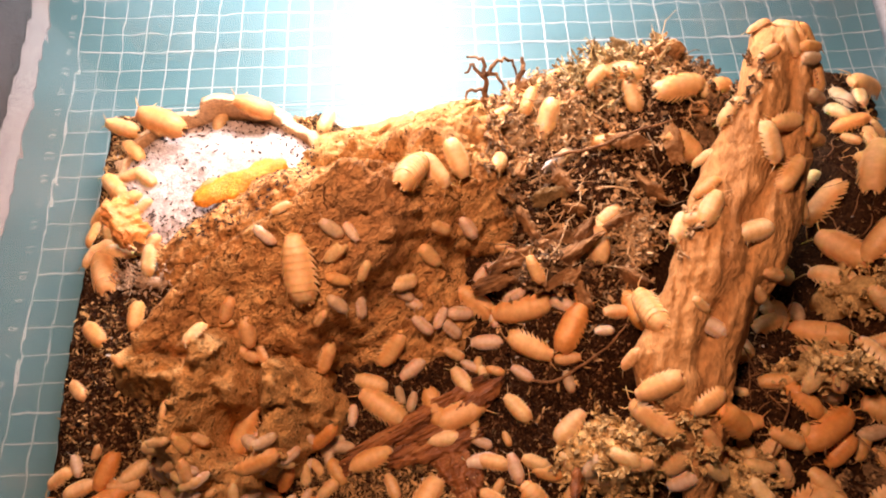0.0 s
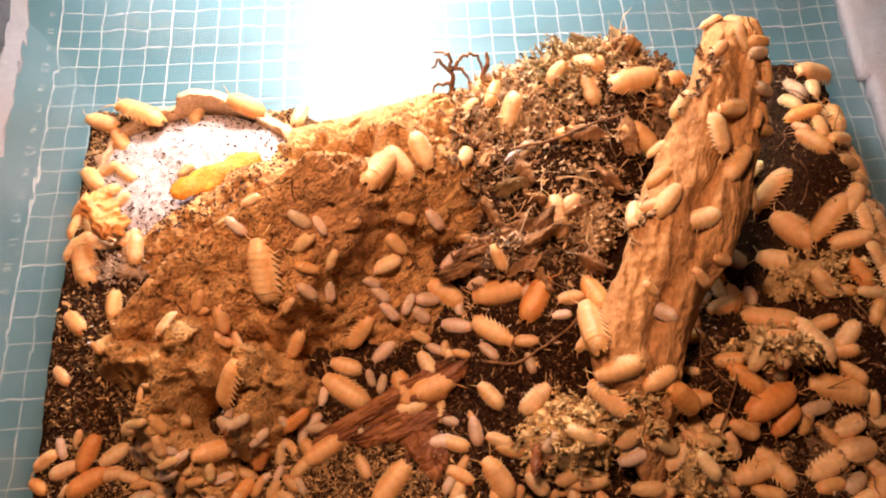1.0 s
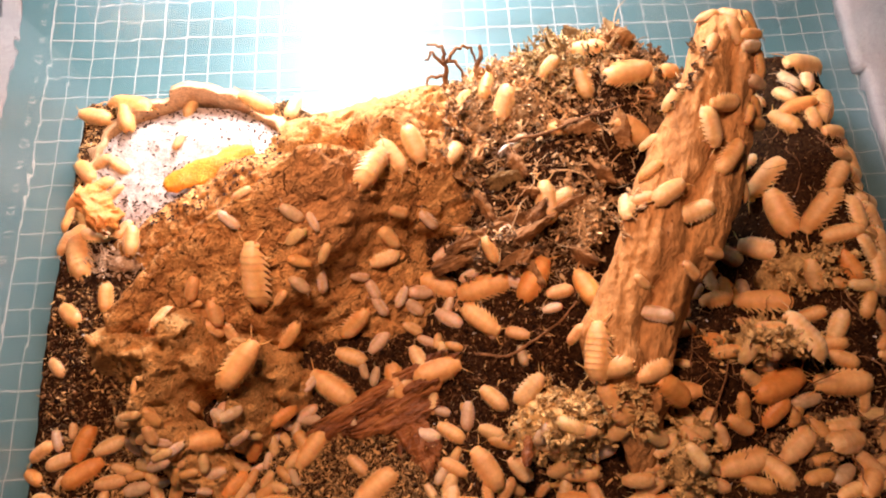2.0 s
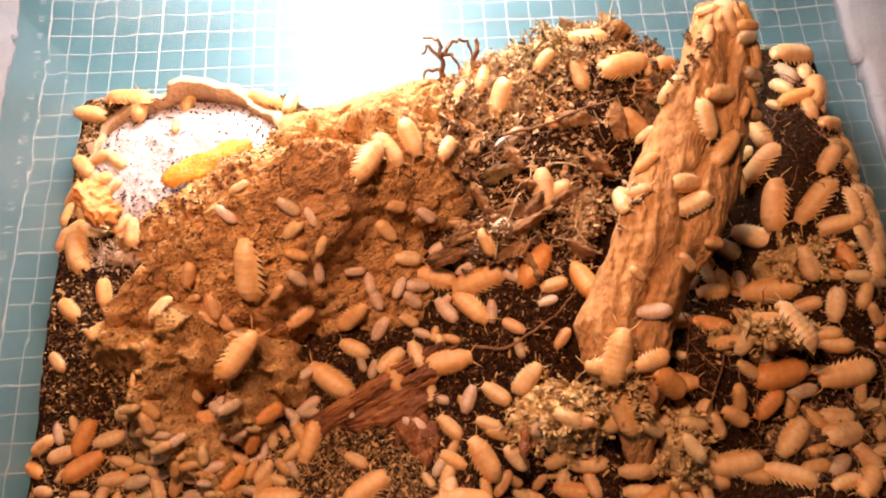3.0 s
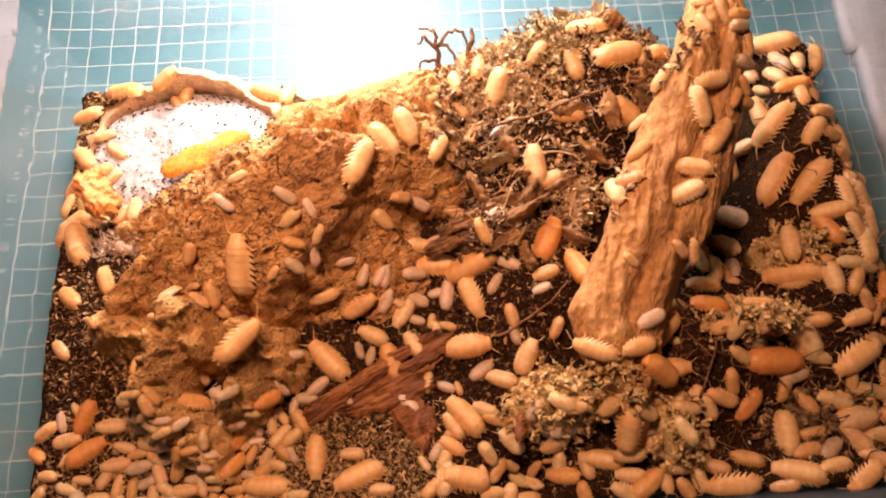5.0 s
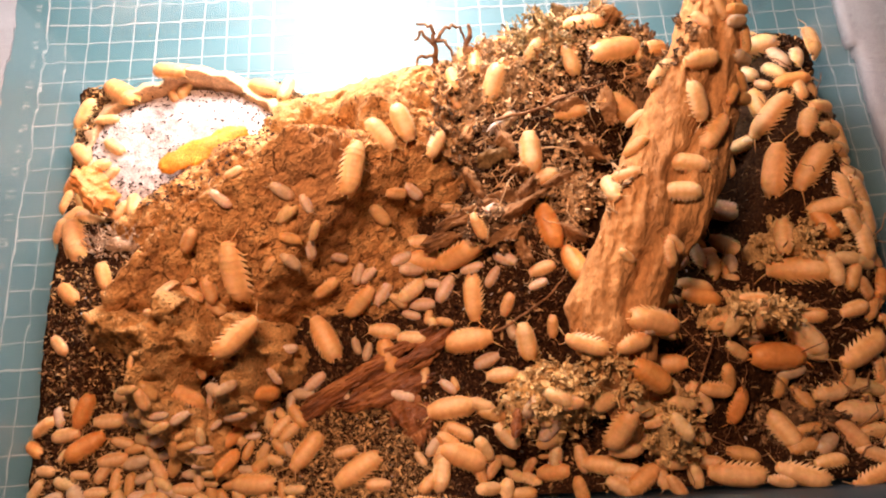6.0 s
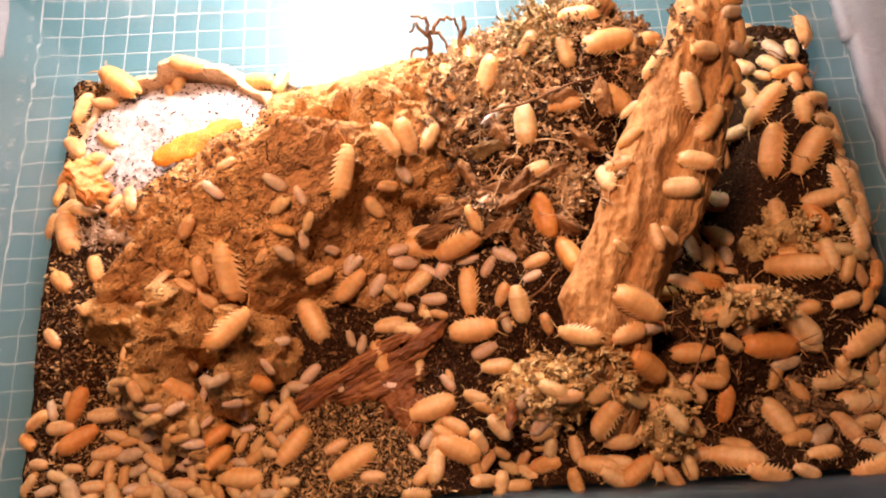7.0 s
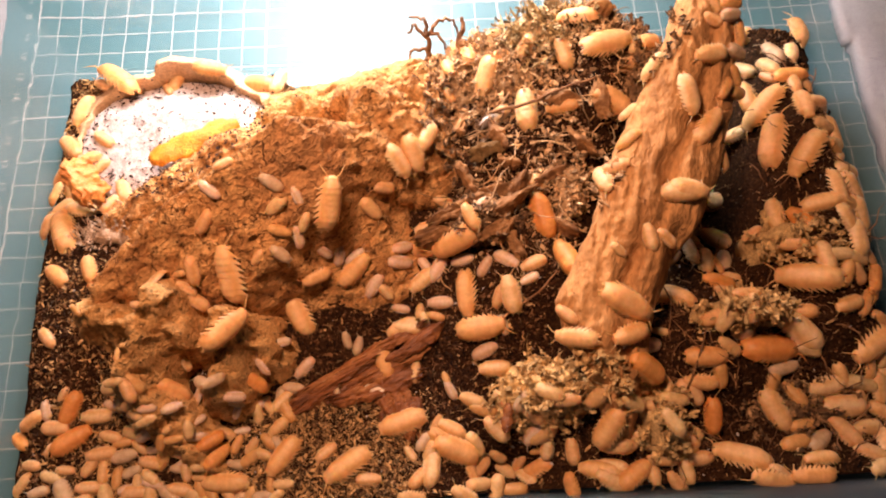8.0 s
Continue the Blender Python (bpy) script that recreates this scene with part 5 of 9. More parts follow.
packed("G", 8.22, 1.80, 254, 0.74)
packed("G", 11.50, 2.08, 223, 0.81)
packed("G", 8.22, 0.24, 141, 0.85)
packed("Y", 10.43, 2.82, 346, 0.63)
packed("G", 7.53, 3.38, 186, 0.68)
packed("Y", 7.02, 2.18, 349, 0.92)
packed("G", 11.15, 2.70, 128, 0.60)
packed("G", 9.89, 1.95, 150, 0.69)
packed("Y", 9.04, 2.07, 91, 0.63)
packed("Y", 27.94, 3.41, 162, 0.92)
packed("Y", 27.38, 12.95, 211, 0.87)
packed("Y", 29.26, 6.21, 177, 0.90)
packed("O", 30.48, 3.19, 246, 0.94)
packed("O", 30.00, 12.80, 290, 0.87)
packed("Y", 30.92, 0.73, 349, 0.85)
packed("Y", 28.51, 6.39, 162, 0.93)
packed("Y", 25.68, 7.70, 145, 0.91)
packed("C", 27.24, 13.61, 99, 1.02)
packed("Y", 25.74, 9.28, 114, 0.94)
packed("Y", 25.45, 3.59, 146, 0.90)
packed("Y", 26.84, 10.28, 242, 0.86)
packed("T", 25.36, 0.55, 165, 1.02)
packed("O", 27.82, 0.69, 30, 0.99)
packed("Y", 30.72, 1.91, 98, 0.87)
packed("C", 25.51, 13.75, 289, 0.98)
packed("Y", 26.22, 14.25, 288, 0.91)
packed("C", 30.25, 10.18, 192, 1.04)
packed("G", 19.61, 0.93, 189, 0.51)
packed("G", 19.82, 3.22, 346, 0.56)
packed("G", 16.81, 3.28, 110, 0.51)
packed("G", 15.83, 3.54, 77, 0.75)
packed("Y", 16.23, 5.20, 286, 0.63)
packed("Y", 18.50, 2.55, 117, 0.65)
packed("G", 16.44, 1.90, 61, 0.62)
packed("O", 4.58, 0.04, 26, 1.01)
packed("T", 5.05, 0.45, 296, 1.02)
packed("O", 3.65, -0.07, 317, 0.89)
packed("Y", 6.28, 0.23, 106, 0.95)
packed("Y", 5.53, 0.18, 204, 0.76)
packed("O", 3.68, 0.75, 53, 0.91)
packed("O", 6.57, 0.82, 271, 0.73)
packed("Y", 26.28, 14.93, 290, 0.71)
packed("Y", 26.03, 13.57, 9, 0.84)
packed("Y", 26.18, 11.63, 298, 0.80)
packed("T", 3.68, 10.05, 221, 0.96)
packed("C", 3.84, 10.65, 107, 1.00)
packed("C", 7.21, 15.05, 256, 1.00)
packed("T", 30.73, 2.54, 160, 1.05)
packed("T", 23.18, 0.51, 356, 1.00)
packed("Y", 24.14, 1.21, 148, 0.93)
packed("T", 19.81, 2.50, 336, 0.95)
packed("Y", 17.60, 1.24, 303, 0.94)
packed("T", 23.17, 1.44, 124, 0.97)
packed("T", 29.32, -0.10, 199, 0.98)
packed("Y", 19.17, 2.39, 223, 0.94)
packed("T", 29.29, 2.39, 169, 1.00)
packed("T", 21.82, 0.92, 178, 0.99)
packed("Y", 23.46, 2.09, 349, 0.93)
packed("Y", 29.48, 1.81, 271, 0.93)
packed("Y", 27.12, 0.68, 11, 0.95)
packed("Y", 23.90, 0.54, 17, 0.90)
packed("Y", 27.46, 1.21, 9, 0.91)
packed("C", 19.74, 1.45, 204, 1.08)
packed("Y", 5.90, 5.64, 132, 0.50)
packed("G", 7.71, 4.09, 95, 0.64)
packed("Y", 8.91, 6.58, -177, 0.51)
packed("G", 8.12, 2.34, -160, 0.64)
packed("G", 10.20, 1.61, 67, 0.63)
packed("Y", 9.12, 0.72, 173, 0.52)
packed("Y", 9.75, 0.65, -177, 0.70)
packed("Y", 15.98, 1.36, -128, 0.71)
packed("Y", 18.60, 0.35, 141, 0.92)
packed("T", 23.63, 11.80, -129, 1.03)
packed("Y", 20.86, 8.13, -126, 0.67)
packed("Y", 22.58, 9.48, -147, 0.89)
packed("Y", 22.96, 10.73, -149, 0.80)
packed("Y", 27.90, 14.02, -165, 0.52)
packed("Y", 4.30, 0.55, -165, 0.68)
packed("Y", 23.58, 4.20, 165, 0.59)
packed("C", 29.49, 1.00, -176, 1.03)
packed("Y", 13.35, 2.92, 106, 0.60)
packed("Y", 25.60, 14.43, 126, 0.80)
packed("T", 21.29, 2.38, 217, 1.08)
packed("Y", 23.34, 12.96, 56, 0.59)
packed("Y", 28.09, 13.52, 46, 0.79)
packed("Y", 22.77, 13.94, -9, 0.81)
packed("G", 21.86, 6.21, -40, 0.59)
packed("Y", 26.41, 8.39, 29, 0.83)
packed("G", 7.03, 2.59, -44, 0.77)
packed("Y", 30.26, 7.01, 355, 1.00)
packed("O", 25.06, 7.86, 337, 1.04)
packed("C", 30.41, 0.56, 79, 1.02)
packed("Y", 25.27, 4.39, 240, 1.00)
packed("Y", 27.44, 2.11, 295, 1.00)
packed("O", 30.75, 3.69, 23, 0.97)
packed("T", 29.83, 7.86, 346, 0.98)
packed("O", 26.02, 3.99, 172, 0.98)
packed("Y", 30.00, 9.95, 333, 1.00)
packed("Y", 30.22, 9.68, 38, 1.00)
packed("T", 29.80, 10.74, 353, 1.01)
packed("Y", 17.62, -0.04, 0, 1.00)
packed("Y", 18.78, -0.22, 179, 0.89)
packed("Y", 18.20, -0.18, 255, 1.00)
packed("T", 19.98, -0.27, 275, 0.88)
packed("Y", 19.32, -0.30, 229, 0.88)
packed("Y", 20.51, -0.23, 282, 1.00)
packed("Y", 18.36, 0.87, 144, 0.82)
packed("Y", 15.58, -0.21, 169, 1.00)
packed("Y", 22.87, 0.10, 272, 0.91)
packed("Y", 6.70, 1.46, 10, 0.88)
packed("G", 11.04, 0.05, 4, 0.73)
packed("G", 6.54, 3.36, 73, 0.61)
packed("G", 6.74, 0.05, 244, 0.61)
packed("G", 6.97, 0.98, 22, 0.69)
packed("G", 6.63, 1.88, 8, 0.67)
packed("G", 10.68, 0.10, 242, 0.65)
packed("Y", 6.83, 2.95, 183, 0.61)
packed("G", 11.43, 0.01, 217, 0.67)
packed("G", 7.81, 2.53, 335, 0.76)
packed("G", 9.11, 0.00, 4, 0.77)
packed("G", 7.16, 2.95, 247, 0.63)
packed("G", 10.27, 0.00, 209, 0.67)
packed("T", 4.59, 0.96, 341, 0.72)
packed("O", 5.90, -0.14, 107, 0.73)
packed("G", 12.16, 7.35, 348, 0.71)
packed("Y", 17.89, 8.55, 132, 0.84)
packed("G", 12.15, 8.02, 210, 0.81)
packed("Y", 18.67, 7.60, 316, 0.71)
packed("G", 14.00, 4.49, 73, 0.67)
packed("Y", 12.10, 6.79, 324, 0.75)
packed("G", 14.66, 8.57, 320, 0.95)
packed("G", 12.07, 8.57, 150, 0.81)
packed("Y", 26.12, 9.97, 340, 1.00)
packed("Y", 26.16, 10.64, 309, 1.00)
packed("C", 26.52, 9.31, 317, 0.86)
packed("Y", 25.75, 8.70, 337, 0.84)
packed("Y", 19.70, 14.92, 214, 0.97)
packed("T", 19.02, 11.67, 215, 1.06)
packed("Y", 3.30, 10.62, 73, 1.00)
packed("T", 9.59, 15.78, 73, 0.97)
packed("S", 26.82, 2.62, 245, 1.00)
packed("Y", 27.14, 2.92, 12, 0.95)
packed("Y", 26.87, 6.93, 258, 0.95)
packed("O", 29.37, 5.62, 66, 0.97)
packed("S", 29.73, 2.32, 159, 0.94)
packed("Y", 25.07, 2.83, 277, 0.95)
packed("T", 29.80, 6.09, 347, 0.93)
packed("T", 29.01, 13.58, 297, 1.01)
packed("T", 29.30, 14.12, 113, 1.09)
packed("C", 26.22, 12.29, 355, 0.84)
packed("Y", 26.99, 14.97, 277, 0.95)
packed("C", 26.23, 11.15, 188, 0.83)
packed("C", 25.98, 13.20, 197, 0.83)
packed("Y", 17.94, 2.27, 163, 0.95)
packed("Y", 23.43, 2.52, 102, 0.95)
packed("C", 17.63, 2.55, 154, 0.91)
packed("Y", 16.20, 1.04, 254, 0.95)
packed("C", 22.16, 2.11, 153, 0.99)
packed("Y", 23.85, 0.10, 92, 0.91)
packed("Y", 7.61, 0.78, 324, 0.72)
packed("G", 8.65, 1.82, 11, 0.60)
packed("Y", 9.11, 0.36, 284, 0.72)
packed("G", 10.63, 1.17, 33, 0.84)
packed("Y", 11.21, 1.64, 137, 0.69)
packed("G", 7.32, 2.71, 198, 0.60)
packed("Y", 9.22, 1.01, 176, 0.60)
packed("G", 11.29, 0.36, 96, 0.60)
packed("G", 9.50, 3.00, 72, 0.61)
packed("G", 12.85, 7.62, 240, 0.68)
packed("G", 16.07, 5.53, 76, 0.60)
packed("G", 18.73, 4.80, 104, 0.70)
packed("G", 16.59, 5.30, 162, 0.63)
packed("G", 13.64, 4.71, 107, 0.62)
isopod_crowd()


def crawl(which, rows):
    """Keys an animal's way over the ground: seconds, x and y in cm, heading in degrees."""
    ob, long = HERD[which]
    walk(ob, [(t, seat(x, y, yaw, long)) for t, x, y, yaw in rows])


def motions():
    crawl(0, [(0.0, 5.38, 14.63, 155), (0.5, 5.31, 14.71, 155), (1.0, 5.31, 14.76, 158), (2.5, 5.05, 14.97, 168), (3.0, 5.21, 14.87, 172), (3.5, 5.25, 14.84, 175), (4.0, 5.25, 14.84, 178), (4.5, 5.22, 14.87, 181), (6.0, 4.88, 14.89, 141), (6.5, 4.98, 14.91, 141), (7.0, 5.18, 14.85, 141), (7.5, 5.19, 14.90, 141), (8.0, 5.18, 14.89, 141)])
    crawl(1, [(0.0, 3.75, 14.80, 158), (0.5, 3.77, 14.78, 158), (1.0, 3.79, 14.81, 160), (2.5, 3.75, 14.72, 165), (3.0, 3.64, 14.69, 166), (3.5, 3.58, 14.54, 168), (4.0, 3.55, 14.41, 170), (4.5, 3.60, 14.33, 172), (6.0, 3.55, 14.23, 242), (6.5, 3.64, 14.23, 251), (7.0, 3.74, 14.09, 251), (7.5, 3.83, 14.05, 251), (8.0, 3.90, 13.92, 251)])
    crawl(2, [(0.0, 4.25, 13.73, 134), (0.5, 4.25, 13.73, 134), (1.0, 4.53, 13.98, 124), (2.5, 5.30, 14.51, 94), (3.0, 5.55, 14.65, 84), (3.5, 5.81, 14.74, 73), (4.0, 7.09, 15.12, 63), (4.5, 6.79, 15.04, 53), (6.0, 7.06, 15.14, -8), (6.5, 7.58, 15.25, -8), (7.0, 7.78, 15.24, -8), (7.5, 8.08, 15.18, -8), (8.0, 8.68, 15.10, -8)])
    crawl(3, [(0.0, 7.20, 12.18, -141), (0.5, 7.20, 12.18, -141), (1.5, 7.12, 12.93, -122), (3.0, 7.01, 13.76, -93), (4.5, 6.85, 14.52, -63), (6.0, 6.83, 14.72, -63), (6.5, 6.86, 14.69, -63), (7.0, 6.89, 14.67, -63), (7.5, 6.94, 14.67, -63), (8.0, 6.96, 14.67, -63)])
    crawl(4, [(0.0, 8.61, 15.09, 163), (0.5, 8.62, 15.09, 163), (1.0, 9.19, 15.00, 163), (2.5, 9.87, 14.84, 163), (3.0, 10.18, 14.86, 163), (3.5, 10.27, 14.78, 163), (4.0, 10.31, 14.75, 163), (4.5, 10.33, 14.76, 163), (6.0, 10.34, 14.80, 163), (6.5, 10.35, 14.81, 163), (7.0, 10.39, 14.79, 163), (7.5, 10.44, 14.77, 163), (8.0, 10.46, 14.69, 163)])
    crawl(5, [(0.0, 3.81, 12.39, 132), (0.5, 3.82, 12.40, 132), (1.0, 3.78, 12.41, 132), (2.5, 3.76, 12.41, 132), (3.0, 3.74, 12.42, 132), (3.5, 3.76, 12.40, 132), (4.0, 3.76, 12.44, 132), (4.5, 3.78, 12.41, 132), (6.0, 3.74, 12.41, 132), (6.5, 3.75, 12.41, 132), (7.0, 3.72, 12.40, 132), (7.5, 3.72, 12.41, 132), (8.0, 3.69, 12.40, 132)])
    crawl(6, [(0.0, 4.39, 12.76, -155), (0.5, 4.39, 12.76, -155), (1.0, 4.33, 12.74, -155), (2.5, 4.31, 12.74, -155), (3.0, 4.31, 12.74, -155), (3.5, 4.31, 12.74, -154), (4.0, 4.31, 12.74, -154), (4.5, 4.36, 12.93, -154), (5.5, 4.45, 13.52, -164), (7.0, 4.63, 14.18, -179), (8.0, 4.64, 14.96, -189)])
    crawl(7, [(0.0, 4.92, 12.58, 141), (0.5, 4.93, 12.55, 141), (1.0, 4.96, 12.52, 141), (2.5, 4.94, 12.55, 141), (3.0, 4.92, 12.56, 141), (3.5, 4.91, 12.57, 141), (4.0, 4.94, 12.58, 141), (4.5, 4.94, 12.58, 141), (6.0, 4.94, 12.58, 141), (6.5, 4.91, 12.58, 141), (7.0, 4.91, 12.57, 141), (7.5, 4.93, 12.58, 141), (8.0, 4.90, 12.58, 141)])
    crawl(8, [(0.0, 4.96, 11.48, -133), (0.5, 4.95, 11.48, -133), (1.0, 4.94, 11.45, -134), (2.5, 4.92, 11.51, -135), (3.0, 4.93, 11.51, -135), (3.5, 4.92, 11.49, -136), (4.0, 4.91, 11.49, -136), (4.5, 4.94, 11.51, -137), (6.0, 4.91, 11.48, -137), (6.5, 4.92, 11.48, -137), (7.0, 4.92, 11.47, -137), (7.5, 4.91, 11.48, -137), (8.0, 4.92, 11.48, -137)])
    crawl(10, [(0.0, 4.38, 9.86, 173), (0.5, 4.38, 9.86, 173), (1.0, 4.38, 9.87, 173), (2.5, 4.38, 9.86, 173), (3.0, 4.38, 9.86, 173), (3.5, 4.36, 9.88, 173), (4.0, 4.38, 9.88, 173), (4.5, 4.37, 9.89, 173), (6.0, 4.36, 9.88, 173), (6.5, 4.34, 9.88, 173), (7.0, 4.34, 9.87, 173), (7.5, 4.34, 9.89, 173), (8.0, 4.33, 9.88, 173)])
    crawl(11, [(0.0, 5.49, 9.97, -125), (0.5, 5.46, 9.90, -125), (1.0, 5.48, 9.91, -125), (2.5, 5.47, 9.95, -125), (3.0, 5.48, 9.95, -125), (3.5, 5.50, 9.96, -125), (4.0, 5.49, 9.96, -125), (4.5, 5.52, 9.96, -125), (6.0, 5.49, 9.95, -125), (6.5, 5.50, 9.95, -125), (7.0, 5.48, 9.93, -125), (7.5, 5.48, 9.94, -125), (8.0, 5.46, 9.91, -125)])
    crawl(12, [(0.0, 5.83, 9.13, 89), (0.5, 5.89, 9.16, 89), (1.0, 5.99, 9.20, 89), (2.5, 6.08, 9.32, 89), (3.0, 6.16, 9.36, 89), (3.5, 6.21, 9.42, 89), (4.0, 6.26, 9.49, 89), (4.5, 6.25, 9.62, 89), (5.5, 5.83, 10.14, 96), (7.0, 6.49, 9.69, 106), (8.0, 5.85, 10.41, 114)])
    crawl(13, [(0.0, 4.08, 9.04, 113), (0.5, 4.10, 9.03, 113), (1.0, 4.09, 9.02, 114), (2.5, 4.09, 8.99, 114), (3.0, 4.08, 9.01, 115), (3.5, 4.04, 9.03, 115), (4.0, 4.02, 9.06, 115), (4.5, 4.03, 9.03, 115), (6.0, 4.03, 8.95, 115), (6.5, 4.05, 8.95, 115), (7.0, 4.01, 8.95, 115), (7.5, 4.01, 8.96, 115), (8.0, 4.01, 8.96, 115)])
    crawl(14, [(0.0, 5.42, 7.43, -93), (0.5, 5.40, 7.46, -93), (1.0, 5.37, 7.43, -91), (2.5, 5.30, 7.43, -84), (3.0, 5.29, 7.41, -81), (3.5, 5.30, 7.42, -79), (4.0, 5.29, 7.44, -76), (4.5, 5.30, 7.45, -74), (6.0, 5.31, 7.46, -74), (6.5, 5.26, 7.46, -74), (7.0, 5.26, 7.45, -74), (7.5, 5.27, 7.44, -74), (8.0, 5.21, 7.44, -74)])
    crawl(15, [(0.0, 4.27, 6.90, 137), (0.5, 4.32, 6.89, 137), (1.0, 4.24, 6.90, 137), (2.5, 4.26, 6.92, 138), (3.0, 4.24, 6.91, 138), (3.5, 4.17, 6.96, 138), (4.0, 4.18, 6.95, 138), (4.5, 4.18, 6.96, 139), (6.0, 4.22, 6.93, 139), (6.5, 4.19, 7.02, 139), (7.0, 4.16, 7.11, 139), (7.5, 4.17, 7.15, 139), (8.0, 4.14, 7.31, 139)])
    crawl(16, [(0.0, 3.95, 5.21, 136), (0.5, 4.00, 5.21, 136), (1.0, 3.98, 5.23, 136), (2.5, 4.01, 5.26, 135), (3.0, 4.02, 5.24, 134), (3.5, 4.02, 5.27, 134), (4.0, 4.07, 5.26, 134), (4.5, 4.07, 5.24, 133), (6.0, 4.10, 5.23, 133), (6.5, 4.08, 5.23, 133), (7.0, 4.07, 5.23, 133), (7.5, 4.10, 5.24, 133), (8.0, 4.09, 5.24, 133)])
    crawl(17, [(0.0, 4.70, 3.41, -113), (0.5, 4.70, 3.41, -113), (1.0, 4.65, 3.33, -106), (2.5, 4.65, 3.30, -84), (3.0, 4.65, 3.30, -77), (3.5, 4.64, 3.31, -70), (4.0, 4.65, 3.32, -62), (4.5, 4.67, 3.33, -55), (6.0, 4.66, 3.33, -84), (6.5, 4.65, 3.32, -94), (7.0, 4.65, 3.30, -104), (7.5, 4.66, 3.33, -114), (8.0, 4.71, 3.44, -123)])
    crawl(18, [(0.0, 5.04, 2.87, -110), (0.5, 5.02, 2.81, -110), (1.0, 5.01, 2.87, -110), (2.5, 5.01, 2.90, -110), (3.0, 5.01, 2.89, -110), (3.5, 5.01, 2.89, -110), (4.0, 4.98, 2.94, -110), (4.5, 4.95, 3.03, -110), (6.0, 4.99, 3.13, -110), (6.5, 4.96, 3.11, -110), (7.0, 4.97, 3.13, -110), (7.5, 5.02, 3.15, -110), (8.0, 4.97, 3.00, -110)])
    crawl(19, [(0.0, 4.12, 3.04, 107), (0.5, 4.13, 3.03, 107), (1.0, 4.16, 3.03, 107), (2.5, 4.18, 3.03, 105), (3.0, 4.20, 3.02, 105), (3.5, 4.20, 3.02, 104), (4.0, 4.20, 3.01, 103), (4.5, 4.22, 3.00, 103), (6.0, 4.19, 2.97, 103), (6.5, 4.18, 2.97, 103), (7.0, 4.17, 2.97, 103), (7.5, 4.20, 2.96, 103), (8.0, 4.18, 2.97, 103)])
    crawl(20, [(0.0, 3.66, 2.72, -150), (0.5, 3.69, 2.71, -150), (1.0, 3.68, 2.70, -150), (2.5, 3.70, 2.73, -150), (3.0, 3.71, 2.71, -150), (3.5, 3.71, 2.72, -150), (4.0, 3.73, 2.73, -150), (4.5, 3.71, 2.71, -150), (6.0, 3.70, 2.71, -150), (6.5, 3.74, 2.70, -150), (7.0, 3.71, 2.69, -150), (7.5, 3.72, 2.69, -150), (8.0, 3.73, 2.69, -150)])
    crawl(21, [(0.0, 5.84, 2.79, -140), (0.5, 5.84, 2.79, -140), (1.0, 5.80, 2.76, -145), (2.5, 5.81, 2.78, -160), (3.0, 5.79, 2.77, -165), (3.5, 5.79, 2.77, -170), (4.0, 5.79, 2.76, -175), (4.5, 5.80, 2.76, -180), (6.0, 5.80, 2.76, -180), (6.5, 5.81, 2.74, -180), (7.0, 5.80, 2.73, -180), (7.5, 5.82, 2.72, -180), (8.0, 5.80, 2.72, -180)])
    crawl(22, [(0.0, 5.12, 2.02, 31), (0.5, 5.12, 2.02, 31), (1.0, 5.08, 1.99, 31), (2.5, 5.08, 2.01, 31), (3.0, 5.07, 1.99, 31), (3.5, 5.07, 1.99, 31), (4.0, 5.12, 2.03, 31), (4.5, 5.06, 2.00, 31), (6.0, 5.11, 2.01, 31), (6.5, 5.07, 1.99, 31), (7.0, 5.09, 2.01, 31), (7.5, 5.09, 2.01, 31), (8.0, 5.08, 2.00, 31)])
    crawl(23, [(0.0, 4.44, 1.78, -120), (1.0, 4.44, 1.78, -120), (2.5, 4.43, 1.77, -120), (3.0, 4.44, 1.77, -120), (3.5, 4.44, 1.77, -120), (4.0, 4.43, 1.79, -120), (4.5, 4.44, 1.81, -120), (6.0, 4.47, 1.79, -120), (6.5, 4.46, 1.79, -120), (7.0, 4.45, 1.79, -120), (7.5, 4.45, 1.79, -120), (8.0, 4.44, 1.77, -120)])
    crawl(24, [(0.0, 6.28, 2.08, 164), (0.5, 6.28, 2.08, 164), (1.0, 6.26, 2.08, 164), (2.5, 6.23, 2.07, 164), (3.0, 6.22, 2.08, 164), (3.5, 6.23, 2.07, 164), (4.0, 6.23, 2.06, 164), (4.5, 6.23, 2.08, 164), (6.0, 6.24, 2.08, 164), (6.5, 6.25, 2.08, 164), (7.0, 6.24, 2.07, 164), (7.5, 6.26, 2.07, 164), (8.0, 6.25, 2.06, 164)])
    crawl(25, [(0.0, 5.58, 2.45, -173), (0.5, 5.65, 2.32, -173), (1.0, 5.71, 2.20, -173), (2.5, 6.00, 1.58, -173), (3.0, 6.02, 1.58, -173), (3.5, 6.02, 1.58, -173), (4.0, 6.02, 1.59, -173), (4.5, 6.02, 1.58, -173), (6.0, 6.00, 1.57, -173), (6.5, 6.02, 1.57, -173), (7.0, 6.01, 1.56, -173), (7.5, 6.03, 1.56, -173), (8.0, 6.02, 1.56, -173)])
    crawl(26, [(0.0, 3.93, 1.35, 174), (3.0, 3.93, 1.35, 174), (3.5, 3.95, 1.35, 174), (4.0, 3.94, 1.37, 174), (4.5, 3.95, 1.38, 174), (6.0, 3.96, 1.36, 174), (6.5, 3.95, 1.37, 174), (7.0, 3.94, 1.36, 174), (7.5, 3.95, 1.36, 174), (8.0, 3.94, 1.34, 174)])
